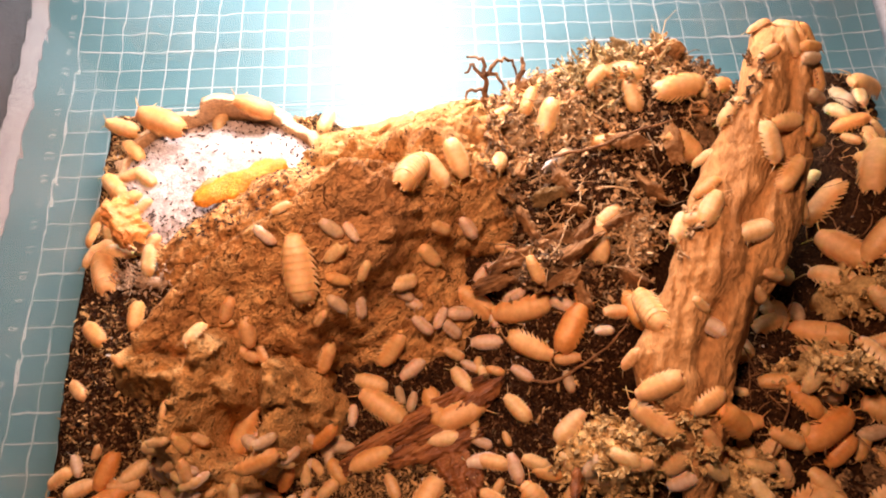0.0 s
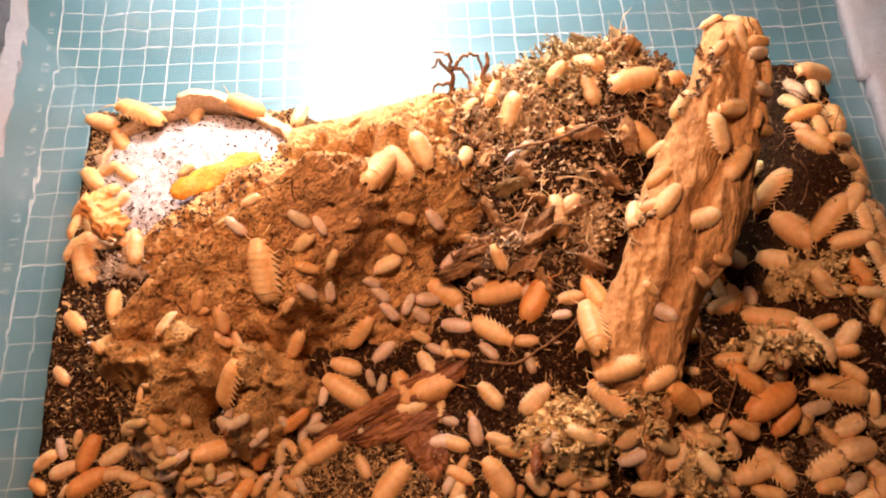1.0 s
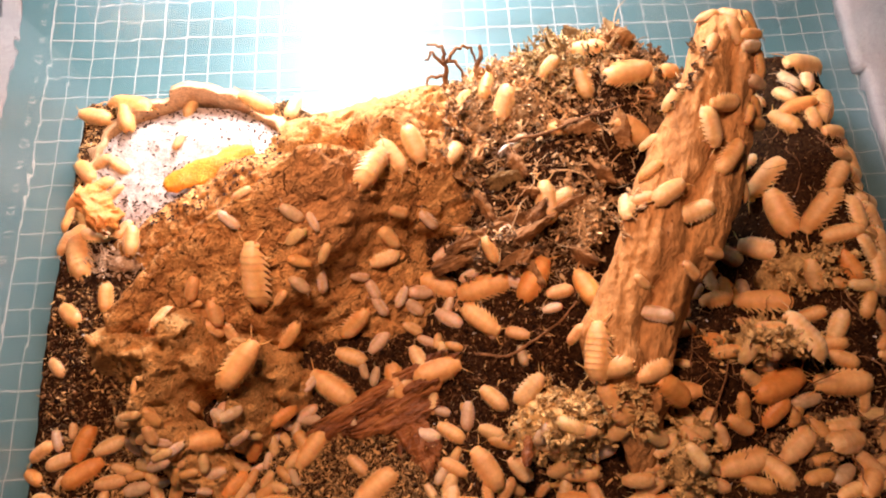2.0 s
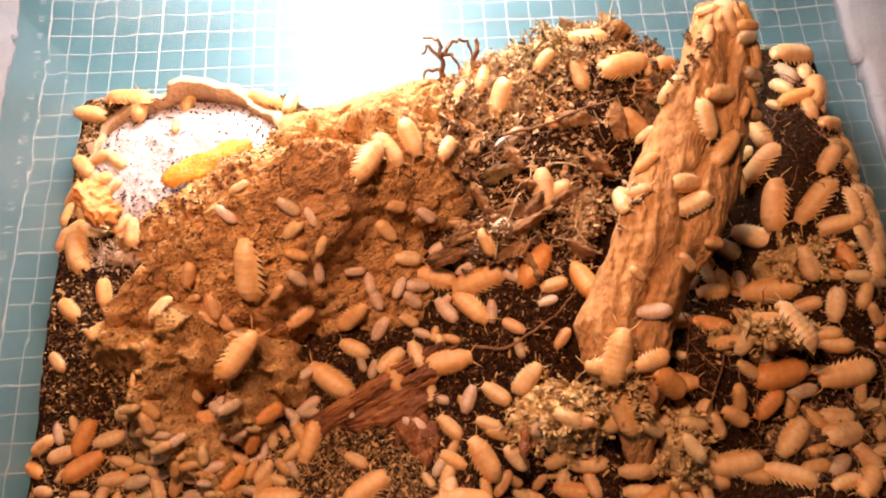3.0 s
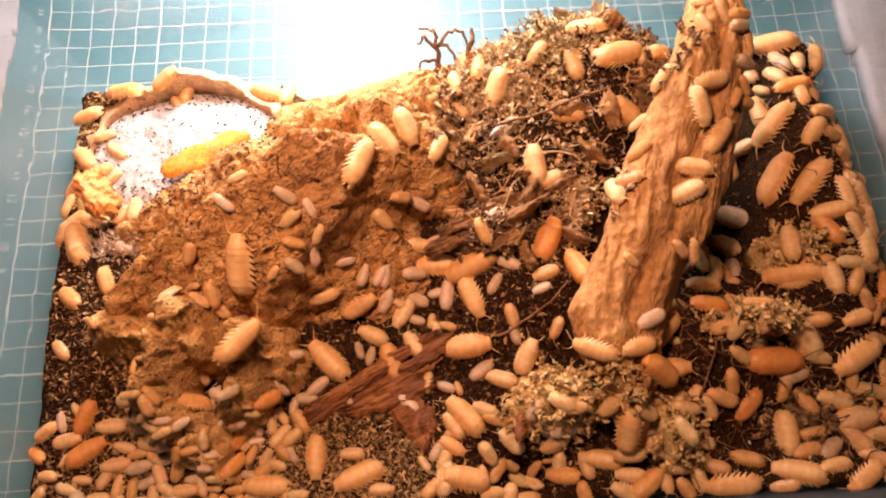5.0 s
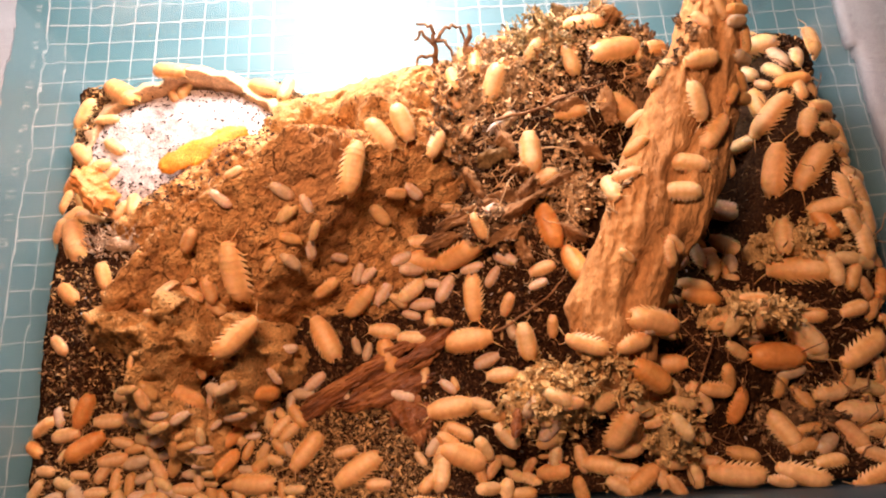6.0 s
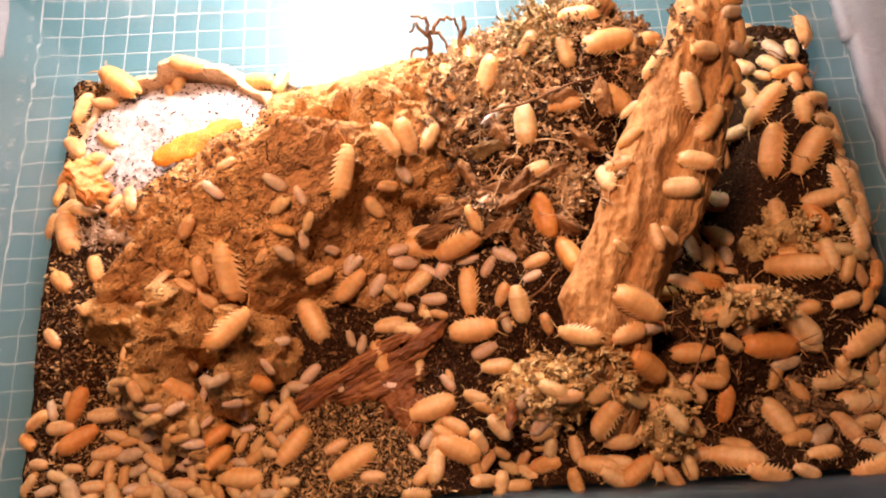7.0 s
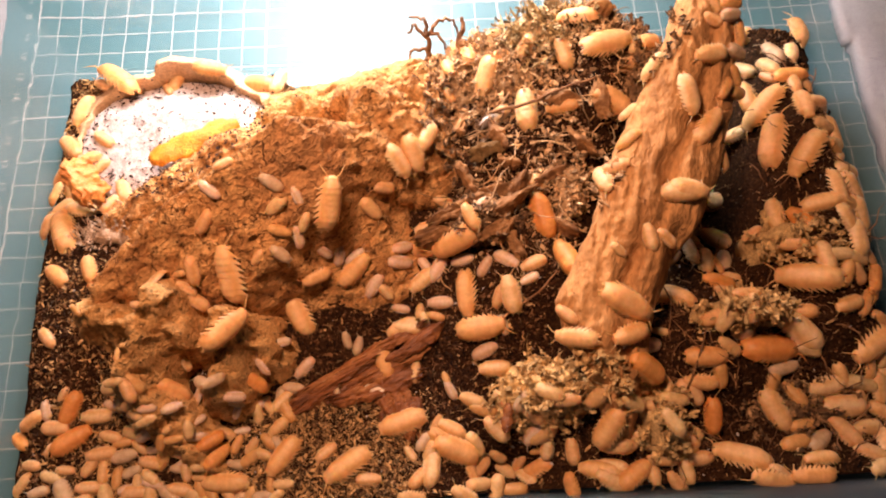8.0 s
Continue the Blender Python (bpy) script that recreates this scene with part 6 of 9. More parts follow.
    crawl(27, [(0.0, 5.07, 1.16, 173), (3.5, 5.07, 1.16, 173), (4.0, 5.00, 1.18, 173), (4.5, 5.02, 1.19, 173), (6.0, 5.05, 1.17, 173), (6.5, 5.04, 1.17, 173), (7.0, 5.03, 1.16, 173), (7.5, 5.03, 1.16, 173), (8.0, 5.00, 1.13, 173)])
    crawl(28, [(0.0, 5.56, 0.61, -180), (6.5, 5.56, 0.61, -180), (7.0, 5.67, 0.59, -180), (7.5, 5.73, 0.59, -180), (8.0, 5.73, 0.59, -180)])
    crawl(29, [(0.0, 6.55, 2.72, 142), (0.5, 6.54, 2.72, 142), (1.0, 6.53, 2.72, 142), (2.5, 6.53, 2.72, 142), (3.0, 6.53, 2.73, 142), (3.5, 6.53, 2.73, 142), (4.0, 6.53, 2.74, 142), (4.5, 6.52, 2.75, 142), (6.0, 6.51, 2.75, 150), (6.5, 6.51, 2.75, 153), (7.0, 6.51, 2.75, 156), (7.5, 6.46, 2.81, 159), (8.0, 6.32, 2.99, 162)])
    crawl(30, [(0.0, 7.81, 5.53, 167), (0.5, 7.82, 5.53, 167), (1.0, 7.82, 5.54, 167), (2.5, 7.84, 5.57, 167), (3.0, 8.14, 5.41, 167), (3.5, 8.20, 5.37, 167), (4.0, 8.15, 5.41, 167), (4.5, 8.20, 5.39, 167), (6.0, 8.29, 5.34, 167), (6.5, 8.30, 5.33, 167), (7.0, 8.31, 5.29, 167), (7.5, 8.31, 5.31, 167), (8.0, 8.32, 5.30, 167)])
    crawl(31, [(0.0, 8.56, 5.88, -119), (0.5, 8.58, 5.88, -119), (1.0, 8.53, 5.79, -120), (2.5, 8.54, 5.83, -124), (3.0, 8.56, 5.89, -125), (3.5, 8.57, 5.94, -126), (4.0, 8.56, 6.00, -127), (4.5, 8.53, 6.07, -128), (6.0, 8.46, 6.17, -128), (6.5, 8.44, 6.23, -128), (7.0, 8.43, 6.25, -128), (7.5, 8.36, 6.29, -128), (8.0, 8.38, 6.27, -128)])
    crawl(32, [(0.0, 9.37, 5.76, 152), (0.5, 9.37, 5.76, 152), (1.5, 9.34, 5.82, 151), (3.0, 9.23, 5.95, 149), (4.5, 9.13, 6.04, 148), (6.0, 9.00, 6.11, 148), (6.5, 8.99, 6.09, 148), (7.0, 8.99, 6.11, 148), (7.5, 9.10, 6.06, 148), (8.0, 9.10, 6.06, 148)])
    crawl(33, [(0.0, 9.78, 5.87, 118), (0.5, 9.78, 5.87, 118), (1.0, 9.78, 5.87, 120), (2.5, 9.74, 5.92, 124), (3.0, 9.69, 5.98, 125), (3.5, 9.61, 6.04, 126), (4.0, 9.62, 6.03, 128), (4.5, 9.62, 6.01, 129), (5.5, 9.52, 5.96, 134), (7.0, 9.40, 5.87, 142), (8.0, 9.32, 5.78, 147)])
    crawl(34, [(0.0, 8.25, 3.47, 153), (0.5, 8.25, 3.47, 153), (1.5, 8.44, 3.65, 143), (3.0, 8.59, 3.86, 127), (4.5, 8.72, 4.03, 111), (6.0, 8.75, 4.08, 111), (6.5, 8.74, 4.07, 111), (7.0, 8.73, 4.08, 111), (7.5, 8.73, 4.10, 111), (8.0, 8.72, 4.10, 111)])
    crawl(35, [(0.0, 9.91, 2.87, -161), (0.5, 9.18, 2.79, -161), (1.0, 9.07, 2.61, -163), (2.5, 9.09, 2.85, -171), (3.0, 8.94, 3.16, -174), (3.5, 8.70, 3.19, -176), (4.0, 8.65, 3.18, -179), (4.5, 8.61, 3.16, -181), (6.0, 8.56, 3.17, -208), (6.5, 8.48, 3.19, -208), (7.0, 8.49, 3.17, -208), (7.5, 8.50, 3.17, -208), (8.0, 8.50, 3.17, -208)])
    crawl(36, [(0.0, 8.12, 2.68, 154), (0.5, 8.10, 2.68, 154), (1.0, 8.13, 2.66, 157), (2.5, 8.13, 2.66, 169), (3.0, 8.13, 2.66, 173), (3.5, 8.14, 2.67, 177), (4.0, 8.13, 2.67, 181), (4.5, 8.13, 2.66, 185), (6.0, 8.12, 2.66, 185), (6.5, 8.12, 2.66, 185), (7.0, 8.12, 2.67, 185), (7.5, 8.13, 2.66, 185), (8.0, 8.14, 2.66, 185)])
    crawl(37, [(0.0, 7.95, 2.08, -170), (0.5, 7.95, 2.08, -170), (2.5, 7.96, 2.12, -165), (3.0, 7.89, 2.12, -163), (3.5, 7.86, 2.11, -162), (4.0, 7.86, 2.11, -160), (4.5, 7.82, 2.09, -159), (6.0, 7.65, 2.06, -159), (6.5, 7.54, 2.04, -159), (7.0, 7.49, 2.04, -159), (7.5, 7.48, 2.05, -159), (8.0, 7.49, 2.05, -159)])
    crawl(38, [(0.0, 9.38, 1.93, -159), (0.5, 9.38, 1.93, -159), (1.0, 9.32, 1.84, -161), (2.5, 9.25, 1.76, -167), (3.0, 9.23, 1.73, -169), (3.5, 9.21, 1.71, -171), (4.0, 9.19, 1.69, -174), (4.5, 9.13, 1.66, -176), (6.0, 9.02, 1.63, -176), (6.5, 8.96, 1.62, -176), (7.0, 9.00, 1.59, -176), (7.5, 9.07, 1.67, -176), (8.0, 9.12, 1.92, -176)])
    crawl(39, [(0.0, 9.02, 1.29, 170), (4.5, 9.02, 1.29, 170), (8.0, 8.49, 1.11, 217)])
    crawl(40, [(0.0, 8.12, 0.75, -178), (4.5, 8.12, 0.75, -178), (5.5, 8.26, 0.62, -181), (7.0, 8.38, 0.49, -186), (8.0, 8.51, 0.37, -189)])
    crawl(41, [(0.0, 7.39, 1.21, 110), (4.5, 7.39, 1.21, 110), (8.0, 7.63, 1.23, 168)])
    crawl(42, [(0.0, 9.02, 3.85, 64), (0.5, 9.14, 4.26, 64), (1.0, 10.09, 4.28, 62), (2.5, 10.52, 4.61, 57), (3.0, 10.51, 4.60, 55), (3.5, 10.50, 4.61, 54), (4.0, 10.53, 4.65, 52), (4.5, 10.52, 4.64, 50), (6.0, 10.53, 4.63, 46), (6.5, 10.52, 4.60, 46), (7.0, 10.53, 4.62, 46), (7.5, 10.53, 4.62, 46), (8.0, 10.53, 4.64, 46)])
    crawl(43, [(0.0, 9.97, 2.67, -132), (0.5, 9.83, 2.64, -132), (1.0, 9.65, 2.62, -132), (2.5, 9.61, 2.62, -132), (3.0, 9.56, 2.66, -132), (3.5, 9.48, 2.70, -132), (4.0, 9.43, 2.74, -132), (4.5, 9.32, 2.68, -132), (6.0, 9.35, 2.41, -133), (6.5, 9.29, 2.27, -133), (7.0, 9.28, 2.27, -133), (7.5, 9.27, 2.30, -133), (8.0, 9.25, 2.36, -133)])
    crawl(44, [(0.0, 10.58, 2.99, -135), (0.5, 10.59, 2.99, -135), (1.5, 10.31, 2.82, -143), (3.0, 10.07, 2.62, -156), (4.5, 9.93, 2.50, -168), (5.5, 10.04, 2.57, -171), (7.0, 10.27, 2.74, -176), (8.0, 10.52, 2.89, -179)])
    crawl(45, [(0.0, 9.71, 1.52, -131), (1.0, 9.71, 1.52, -131), (2.5, 9.68, 1.45, -131), (3.0, 9.66, 1.44, -131), (3.5, 9.66, 1.44, -131), (4.0, 9.66, 1.44, -131), (4.5, 9.67, 1.38, -131), (6.0, 9.61, 1.27, -131), (6.5, 9.56, 1.19, -131), (7.0, 9.55, 1.18, -131), (7.5, 9.59, 1.22, -131), (8.0, 9.64, 1.30, -131)])
    crawl(46, [(0.0, 10.33, 2.46, -116), (2.5, 10.33, 2.46, -116), (3.0, 10.31, 2.46, -116), (3.5, 10.27, 2.45, -116), (4.0, 10.23, 2.42, -116), (4.5, 10.02, 2.29, -116), (6.0, 9.70, 2.03, -130), (6.5, 9.59, 1.88, -134), (7.0, 9.56, 1.85, -138), (7.5, 9.56, 1.82, -143), (8.0, 9.58, 1.74, -147)])
    crawl(47, [(0.0, 10.35, 1.81, -137), (0.5, 10.35, 1.81, -137), (4.5, 10.33, 2.03, -174), (8.0, 10.34, 2.03, -174)])
    crawl(48, [(0.0, 10.86, 1.90, -120), (0.5, 10.86, 1.90, -120), (1.5, 10.72, 2.03, -109), (3.0, 10.57, 2.17, -91), (4.5, 10.42, 2.34, -74), (8.0, 10.34, 2.57, -113)])
    crawl(49, [(0.0, 11.40, 3.58, -142), (0.5, 11.46, 3.63, -142), (1.0, 11.33, 3.54, -142), (2.5, 11.01, 3.32, -142), (3.0, 10.85, 3.21, -142), (3.5, 10.85, 3.20, -142), (4.0, 10.85, 3.20, -142), (4.5, 10.84, 3.20, -142), (5.5, 10.83, 3.26, -163), (7.0, 10.83, 3.32, -194), (8.0, 10.84, 3.37, -214)])
    crawl(50, [(0.0, 12.18, 4.17, -96), (0.5, 12.18, 4.17, -96), (1.5, 12.03, 4.27, -113), (3.0, 11.87, 4.38, -139), (4.5, 11.73, 4.47, -165), (6.0, 11.65, 4.51, -163), (6.5, 11.62, 4.51, -162), (7.0, 11.63, 4.49, -161), (7.5, 11.66, 4.49, -161), (8.0, 11.71, 4.55, -160)])
    crawl(51, [(0.0, 11.05, 3.41, 149), (0.5, 10.99, 3.38, 149), (1.0, 11.01, 3.38, 146), (2.5, 11.22, 3.11, 137), (3.0, 11.33, 3.23, 134), (3.5, 11.39, 3.33, 131), (4.0, 11.32, 3.37, 128), (4.5, 11.30, 3.48, 126), (6.0, 11.27, 3.73, 126), (6.5, 11.27, 3.76, 126), (7.0, 11.26, 3.79, 126), (7.5, 11.26, 3.80, 126), (8.0, 11.27, 3.81, 126)])
    crawl(52, [(0.0, 11.58, 3.31, -144), (0.5, 11.58, 3.31, -144), (1.0, 11.73, 3.42, -144), (2.5, 11.84, 3.43, -144), (3.0, 11.94, 3.45, -144), (3.5, 12.07, 3.51, -144), (4.0, 12.20, 3.59, -144), (4.5, 12.26, 3.62, -143), (6.0, 12.28, 3.61, -139), (6.5, 12.30, 3.61, -138), (7.0, 12.31, 3.62, -136), (7.5, 12.31, 3.70, -135), (8.0, 12.27, 3.89, -134)])
    crawl(53, [(0.0, 13.11, 4.37, 145), (0.5, 13.01, 4.38, 145), (1.0, 12.85, 4.34, 145), (2.5, 12.61, 4.18, 143), (3.0, 12.65, 4.23, 143), (3.5, 12.68, 4.28, 142), (4.0, 12.67, 4.35, 142), (4.5, 12.65, 4.35, 141), (6.0, 12.62, 4.99, 116), (6.5, 12.51, 5.29, 116), (7.0, 12.40, 5.43, 116), (7.5, 12.23, 5.58, 116), (8.0, 12.12, 5.67, 116)])
    crawl(54, [(0.0, 10.21, 1.23, 52), (0.5, 10.21, 1.23, 52), (1.0, 9.67, 1.45, 52), (2.5, 10.21, 1.23, 52), (3.0, 10.57, 1.52, 52), (3.5, 10.71, 1.61, 52), (4.0, 10.79, 1.82, 52), (4.5, 10.99, 2.02, 52), (6.0, 11.19, 2.26, 46), (6.5, 11.31, 2.38, 46), (7.0, 11.38, 2.47, 46), (7.5, 11.45, 2.66, 46), (8.0, 11.54, 2.84, 46)])
    crawl(55, [(0.0, 12.73, 2.87, -158), (0.5, 12.51, 2.80, -158), (1.0, 12.12, 2.55, -148), (2.5, 11.98, 2.35, -118), (3.0, 11.99, 2.37, -107), (3.5, 12.14, 1.45, -96), (4.0, 12.13, 1.38, -86), (4.5, 12.22, 1.40, -76), (6.0, 12.03, 1.47, -128), (6.5, 11.85, 1.37, -128), (7.0, 11.80, 1.41, -128), (7.5, 11.77, 1.43, -128), (8.0, 11.66, 1.19, -128)])
    crawl(56, [(0.0, 11.02, 0.74, 176), (0.5, 11.02, 0.74, 176), (1.0, 11.02, 0.74, 176), (2.5, 11.02, 0.74, 176), (3.0, 11.02, 0.74, 176), (3.5, 11.02, 0.74, 176), (4.0, 11.02, 0.74, 176), (4.5, 10.88, 0.71, 176), (6.0, 10.39, 0.62, 176), (6.5, 10.29, 0.60, 176), (7.0, 10.20, 0.58, 176), (7.5, 10.06, 0.53, 176), (8.0, 9.87, 0.55, 176)])
    crawl(57, [(0.0, 14.27, 1.61, -125), (0.5, 14.27, 1.57, -125), (1.0, 14.20, 1.42, -130), (3.0, 13.69, 0.81, -149), (3.5, 13.62, 0.75, -153), (4.0, 13.57, 0.76, -158), (4.5, 13.56, 0.76, -163), (6.0, 13.62, 0.78, -148), (6.5, 13.65, 0.80, -148), (7.0, 13.63, 0.78, -148), (7.5, 13.65, 0.79, -148), (8.0, 13.65, 0.78, -148)])
    crawl(58, [(0.0, 14.23, 0.34, -3), (6.0, 14.23, 0.34, -3), (6.5, 14.27, 0.36, -3), (7.0, 14.25, 0.34, -3), (7.5, 14.27, 0.35, -3), (8.0, 14.27, 0.34, -3)])
    crawl(59, [(0.0, 13.34, 2.06, 113), (0.5, 13.34, 2.06, 113), (1.5, 13.38, 1.89, 128), (3.0, 13.42, 1.71, 150), (4.5, 13.40, 1.54, 172), (5.5, 13.28, 1.42, 185), (7.0, 13.11, 1.32, 205), (8.0, 12.95, 1.23, 219)])
    crawl(60, [(0.0, 15.58, 0.78, 121), (0.5, 15.58, 0.78, 121), (1.0, 15.58, 0.78, 121), (2.5, 15.65, 0.95, 121), (3.0, 15.64, 0.98, 121), (3.5, 15.62, 1.01, 121), (4.0, 15.60, 1.02, 121), (4.5, 15.59, 1.04, 121), (6.0, 15.60, 1.02, 121), (6.5, 15.61, 1.04, 121), (7.0, 15.58, 1.02, 121), (7.5, 15.58, 1.01, 121), (8.0, 15.59, 1.03, 121)])
    crawl(61, [(0.0, 15.58, 5.04, 122), (0.5, 15.59, 5.00, 122), (1.0, 15.51, 5.02, 120), (2.5, 15.45, 4.91, 114), (3.0, 15.45, 4.85, 111), (3.5, 15.42, 4.75, 109), (4.0, 15.44, 4.76, 107), (4.5, 15.45, 4.75, 105), (6.0, 15.50, 4.82, 171), (6.5, 15.53, 4.84, 171), (7.0, 15.54, 4.85, 171), (7.5, 15.59, 4.92, 171), (8.0, 15.64, 4.99, 171)])
    crawl(62, [(0.0, 16.02, 2.68, -172), (0.5, 15.95, 2.67, -172), (1.0, 15.83, 2.61, -179), (2.5, 15.40, 2.59, -202), (3.0, 15.26, 2.73, -210), (3.5, 15.19, 2.84, -217), (4.0, 15.17, 2.87, -225), (4.5, 15.19, 2.89, -233), (6.0, 15.08, 3.03, -198), (6.5, 15.00, 3.09, -198), (7.0, 14.86, 3.12, -198), (7.5, 14.77, 3.08, -198), (8.0, 14.55, 3.06, -198)])
    crawl(63, [(0.0, 12.76, 5.10, 164), (0.5, 12.76, 5.10, 164), (1.5, 13.08, 5.14, 160), (3.0, 13.42, 5.18, 154), (4.5, 13.84, 5.19, 148), (5.5, 14.38, 5.15, 164), (7.0, 14.95, 5.08, 187), (8.0, 15.48, 5.00, 203)])
    crawl(64, [(0.0, 14.89, 3.38, -176), (0.5, 14.89, 3.38, -176), (1.0, 14.93, 3.72, -168), (2.5, 14.59, 4.35, -146), (3.0, 14.59, 4.74, -139), (3.5, 14.83, 4.98, -131), (4.0, 15.04, 5.33, -124), (4.5, 15.05, 5.52, -117), (6.0, 15.51, 6.43, -143), (6.5, 15.74, 6.34, -143), (7.0, 15.94, 6.43, -143), (7.5, 15.95, 6.49, -143), (8.0, 16.23, 6.57, -143)])
    crawl(65, [(0.0, 13.41, 6.14, 50), (0.5, 13.42, 6.20, 50), (1.0, 13.32, 6.17, 46), (2.5, 13.43, 6.24, 35), (3.0, 13.40, 6.22, 32), (3.5, 13.41, 6.24, 28), (4.0, 13.48, 6.18, 24), (4.5, 13.58, 6.16, 21), (6.0, 13.82, 6.14, 41), (6.5, 13.70, 6.22, 41), (7.0, 13.73, 6.36, 41), (7.5, 13.72, 6.38, 41), (8.0, 14.01, 6.82, 41)])
    crawl(66, [(0.0, 14.04, 5.49, -143), (0.5, 14.04, 5.49, -143), (1.0, 14.10, 5.54, -140), (2.5, 14.20, 5.67, -131), (3.0, 14.28, 5.80, -128), (3.5, 14.36, 5.89, -124), (4.0, 14.45, 5.99, -121), (4.5, 14.59, 6.16, -118), (6.0, 14.63, 6.34, -123), (6.5, 14.63, 6.33, -123), (7.0, 14.64, 6.38, -123), (7.5, 14.62, 6.36, -123), (8.0, 14.64, 6.40, -123)])
    crawl(67, [(0.0, 14.41, 6.66, 140), (0.5, 14.41, 6.66, 140), (1.0, 14.37, 6.65, 135), (2.5, 14.25, 6.61, 120), (3.0, 14.23, 6.60, 115), (3.5, 14.25, 6.63, 110), (4.0, 14.25, 6.63, 105), (4.5, 14.34, 6.72, 100), (6.0, 15.26, 7.36, 30), (6.5, 15.33, 7.39, 21), (7.0, 15.34, 7.41, 21), (7.5, 15.41, 7.47, 21), (8.0, 15.56, 7.58, 21)])
    crawl(68, [(0.0, 15.24, 6.58, 148), (0.5, 15.24, 6.58, 148), (1.0, 15.30, 6.62, 148), (2.5, 15.30, 6.65, 146), (3.0, 15.35, 6.64, 146), (3.5, 15.44, 6.61, 145), (4.0, 15.49, 6.58, 145), (4.5, 15.55, 6.48, 145), (6.0, 15.90, 5.98, 176), (6.5, 16.10, 5.87, 176), (7.0, 16.46, 5.82, 176), (7.5, 16.70, 5.79, 176), (8.0, 16.79, 5.75, 176)])
    crawl(69, [(0.0, 14.93, 6.86, 64), (0.5, 14.93, 6.86, 64), (1.0, 14.94, 6.86, 64), (2.5, 14.96, 6.88, 64), (3.0, 14.97, 6.93, 64), (3.5, 14.98, 6.94, 64), (4.0, 14.97, 6.97, 64), (4.5, 14.69, 6.97, 64), (6.0, 14.16, 6.84, 32), (6.5, 13.89, 6.87, 32), (7.0, 13.92, 6.96, 32), (7.5, 13.98, 7.06, 32), (8.0, 14.08, 7.16, 32)])
    crawl(70, [(0.0, 14.08, 7.33, 151), (0.5, 14.08, 7.33, 151), (1.0, 14.10, 7.15, 141), (2.5, 14.07, 7.08, 111), (3.0, 14.06, 7.06, 101), (3.5, 14.06, 7.07, 91), (4.0, 14.06, 7.09, 81), (4.5, 13.99, 7.03, 72), (6.0, 13.85, 6.89, 71), (6.5, 13.78, 6.86, 71), (7.0, 13.77, 6.94, 71), (7.5, 13.75, 7.01, 71), (8.0, 13.60, 7.22, 71)])
    crawl(71, [(0.0, 13.89, 7.47, 163), (0.5, 13.89, 7.47, 163), (1.5, 13.76, 7.45, 172), (3.0, 13.63, 7.40, 184), (4.5, 13.48, 7.37, 196), (5.5, 13.35, 7.35, 183), (7.0, 13.23, 7.34, 164), (8.0, 13.14, 7.28, 151)])
    crawl(72, [(0.0, 11.51, 5.74, -115), (0.5, 11.47, 5.74, -115), (1.0, 11.43, 5.72, -121), (2.5, 11.54, 5.85, -139), (3.0, 11.88, 6.09, -145), (3.5, 12.00, 6.13, -151), (4.0, 12.11, 6.21, -157), (4.5, 12.42, 6.31, -163), (6.0, 12.80, 6.51, -153), (6.5, 12.81, 6.52, -153), (7.0, 12.82, 6.59, -153), (7.5, 12.83, 6.59, -153), (8.0, 12.83, 6.59, -153)])
    crawl(73, [(0.0, 11.17, 7.63, 97), (0.5, 11.18, 7.53, 97), (1.0, 11.00, 7.35, 95), (2.5, 10.96, 7.06, 88), (3.0, 10.81, 7.08, 86), (3.5, 10.76, 7.05, 84), (4.0, 10.76, 7.08, 82), (4.5, 10.68, 7.03, 80), (6.0, 10.44, 6.71, 96), (6.5, 10.45, 6.55, 96), (7.0, 10.39, 6.54, 96), (7.5, 10.45, 6.53, 96), (8.0, 10.59, 6.47, 96)])
    crawl(74, [(0.0, 11.62, 6.46, -135), (0.5, 11.58, 6.45, -135), (1.0, 11.55, 6.45, -135), (2.5, 11.54, 6.46, -135), (3.0, 11.52, 6.44, -135), (3.5, 11.49, 6.45, -135), (4.0, 11.45, 6.52, -135), (4.5, 11.50, 6.55, -135), (6.0, 11.52, 6.72, -135), (6.5, 11.48, 6.72, -135), (7.0, 11.47, 6.72, -135), (7.5, 11.47, 6.71, -135), (8.0, 11.47, 6.71, -135)])
    crawl(75, [(0.0, 8.97, 6.90, -118), (0.5, 8.86, 6.92, -118), (1.0, 8.82, 6.89, -116), (2.5, 8.90, 7.03, -111), (3.0, 8.90, 7.13, -110), (3.5, 8.90, 7.15, -108), (4.0, 9.01, 7.32, -106), (4.5, 9.01, 7.34, -105), (6.0, 9.19, 7.52, -128), (6.5, 9.25, 7.58, -128), (7.0, 9.35, 7.66, -128), (7.5, 9.67, 7.69, -128), (8.0, 9.98, 7.75, -128)])
    crawl(76, [(0.0, 10.30, 8.48, 140), (0.5, 10.31, 8.48, 140), (1.0, 10.31, 8.48, 140), (2.5, 10.32, 8.48, 140), (3.0, 10.32, 8.47, 140), (3.5, 10.32, 8.48, 140), (4.0, 10.32, 8.49, 140), (4.5, 10.30, 8.49, 140), (6.0, 10.32, 8.47, 140), (6.5, 10.31, 8.48, 140), (7.0, 10.30, 8.48, 140), (7.5, 10.29, 8.49, 140), (8.0, 10.32, 8.48, 140)])
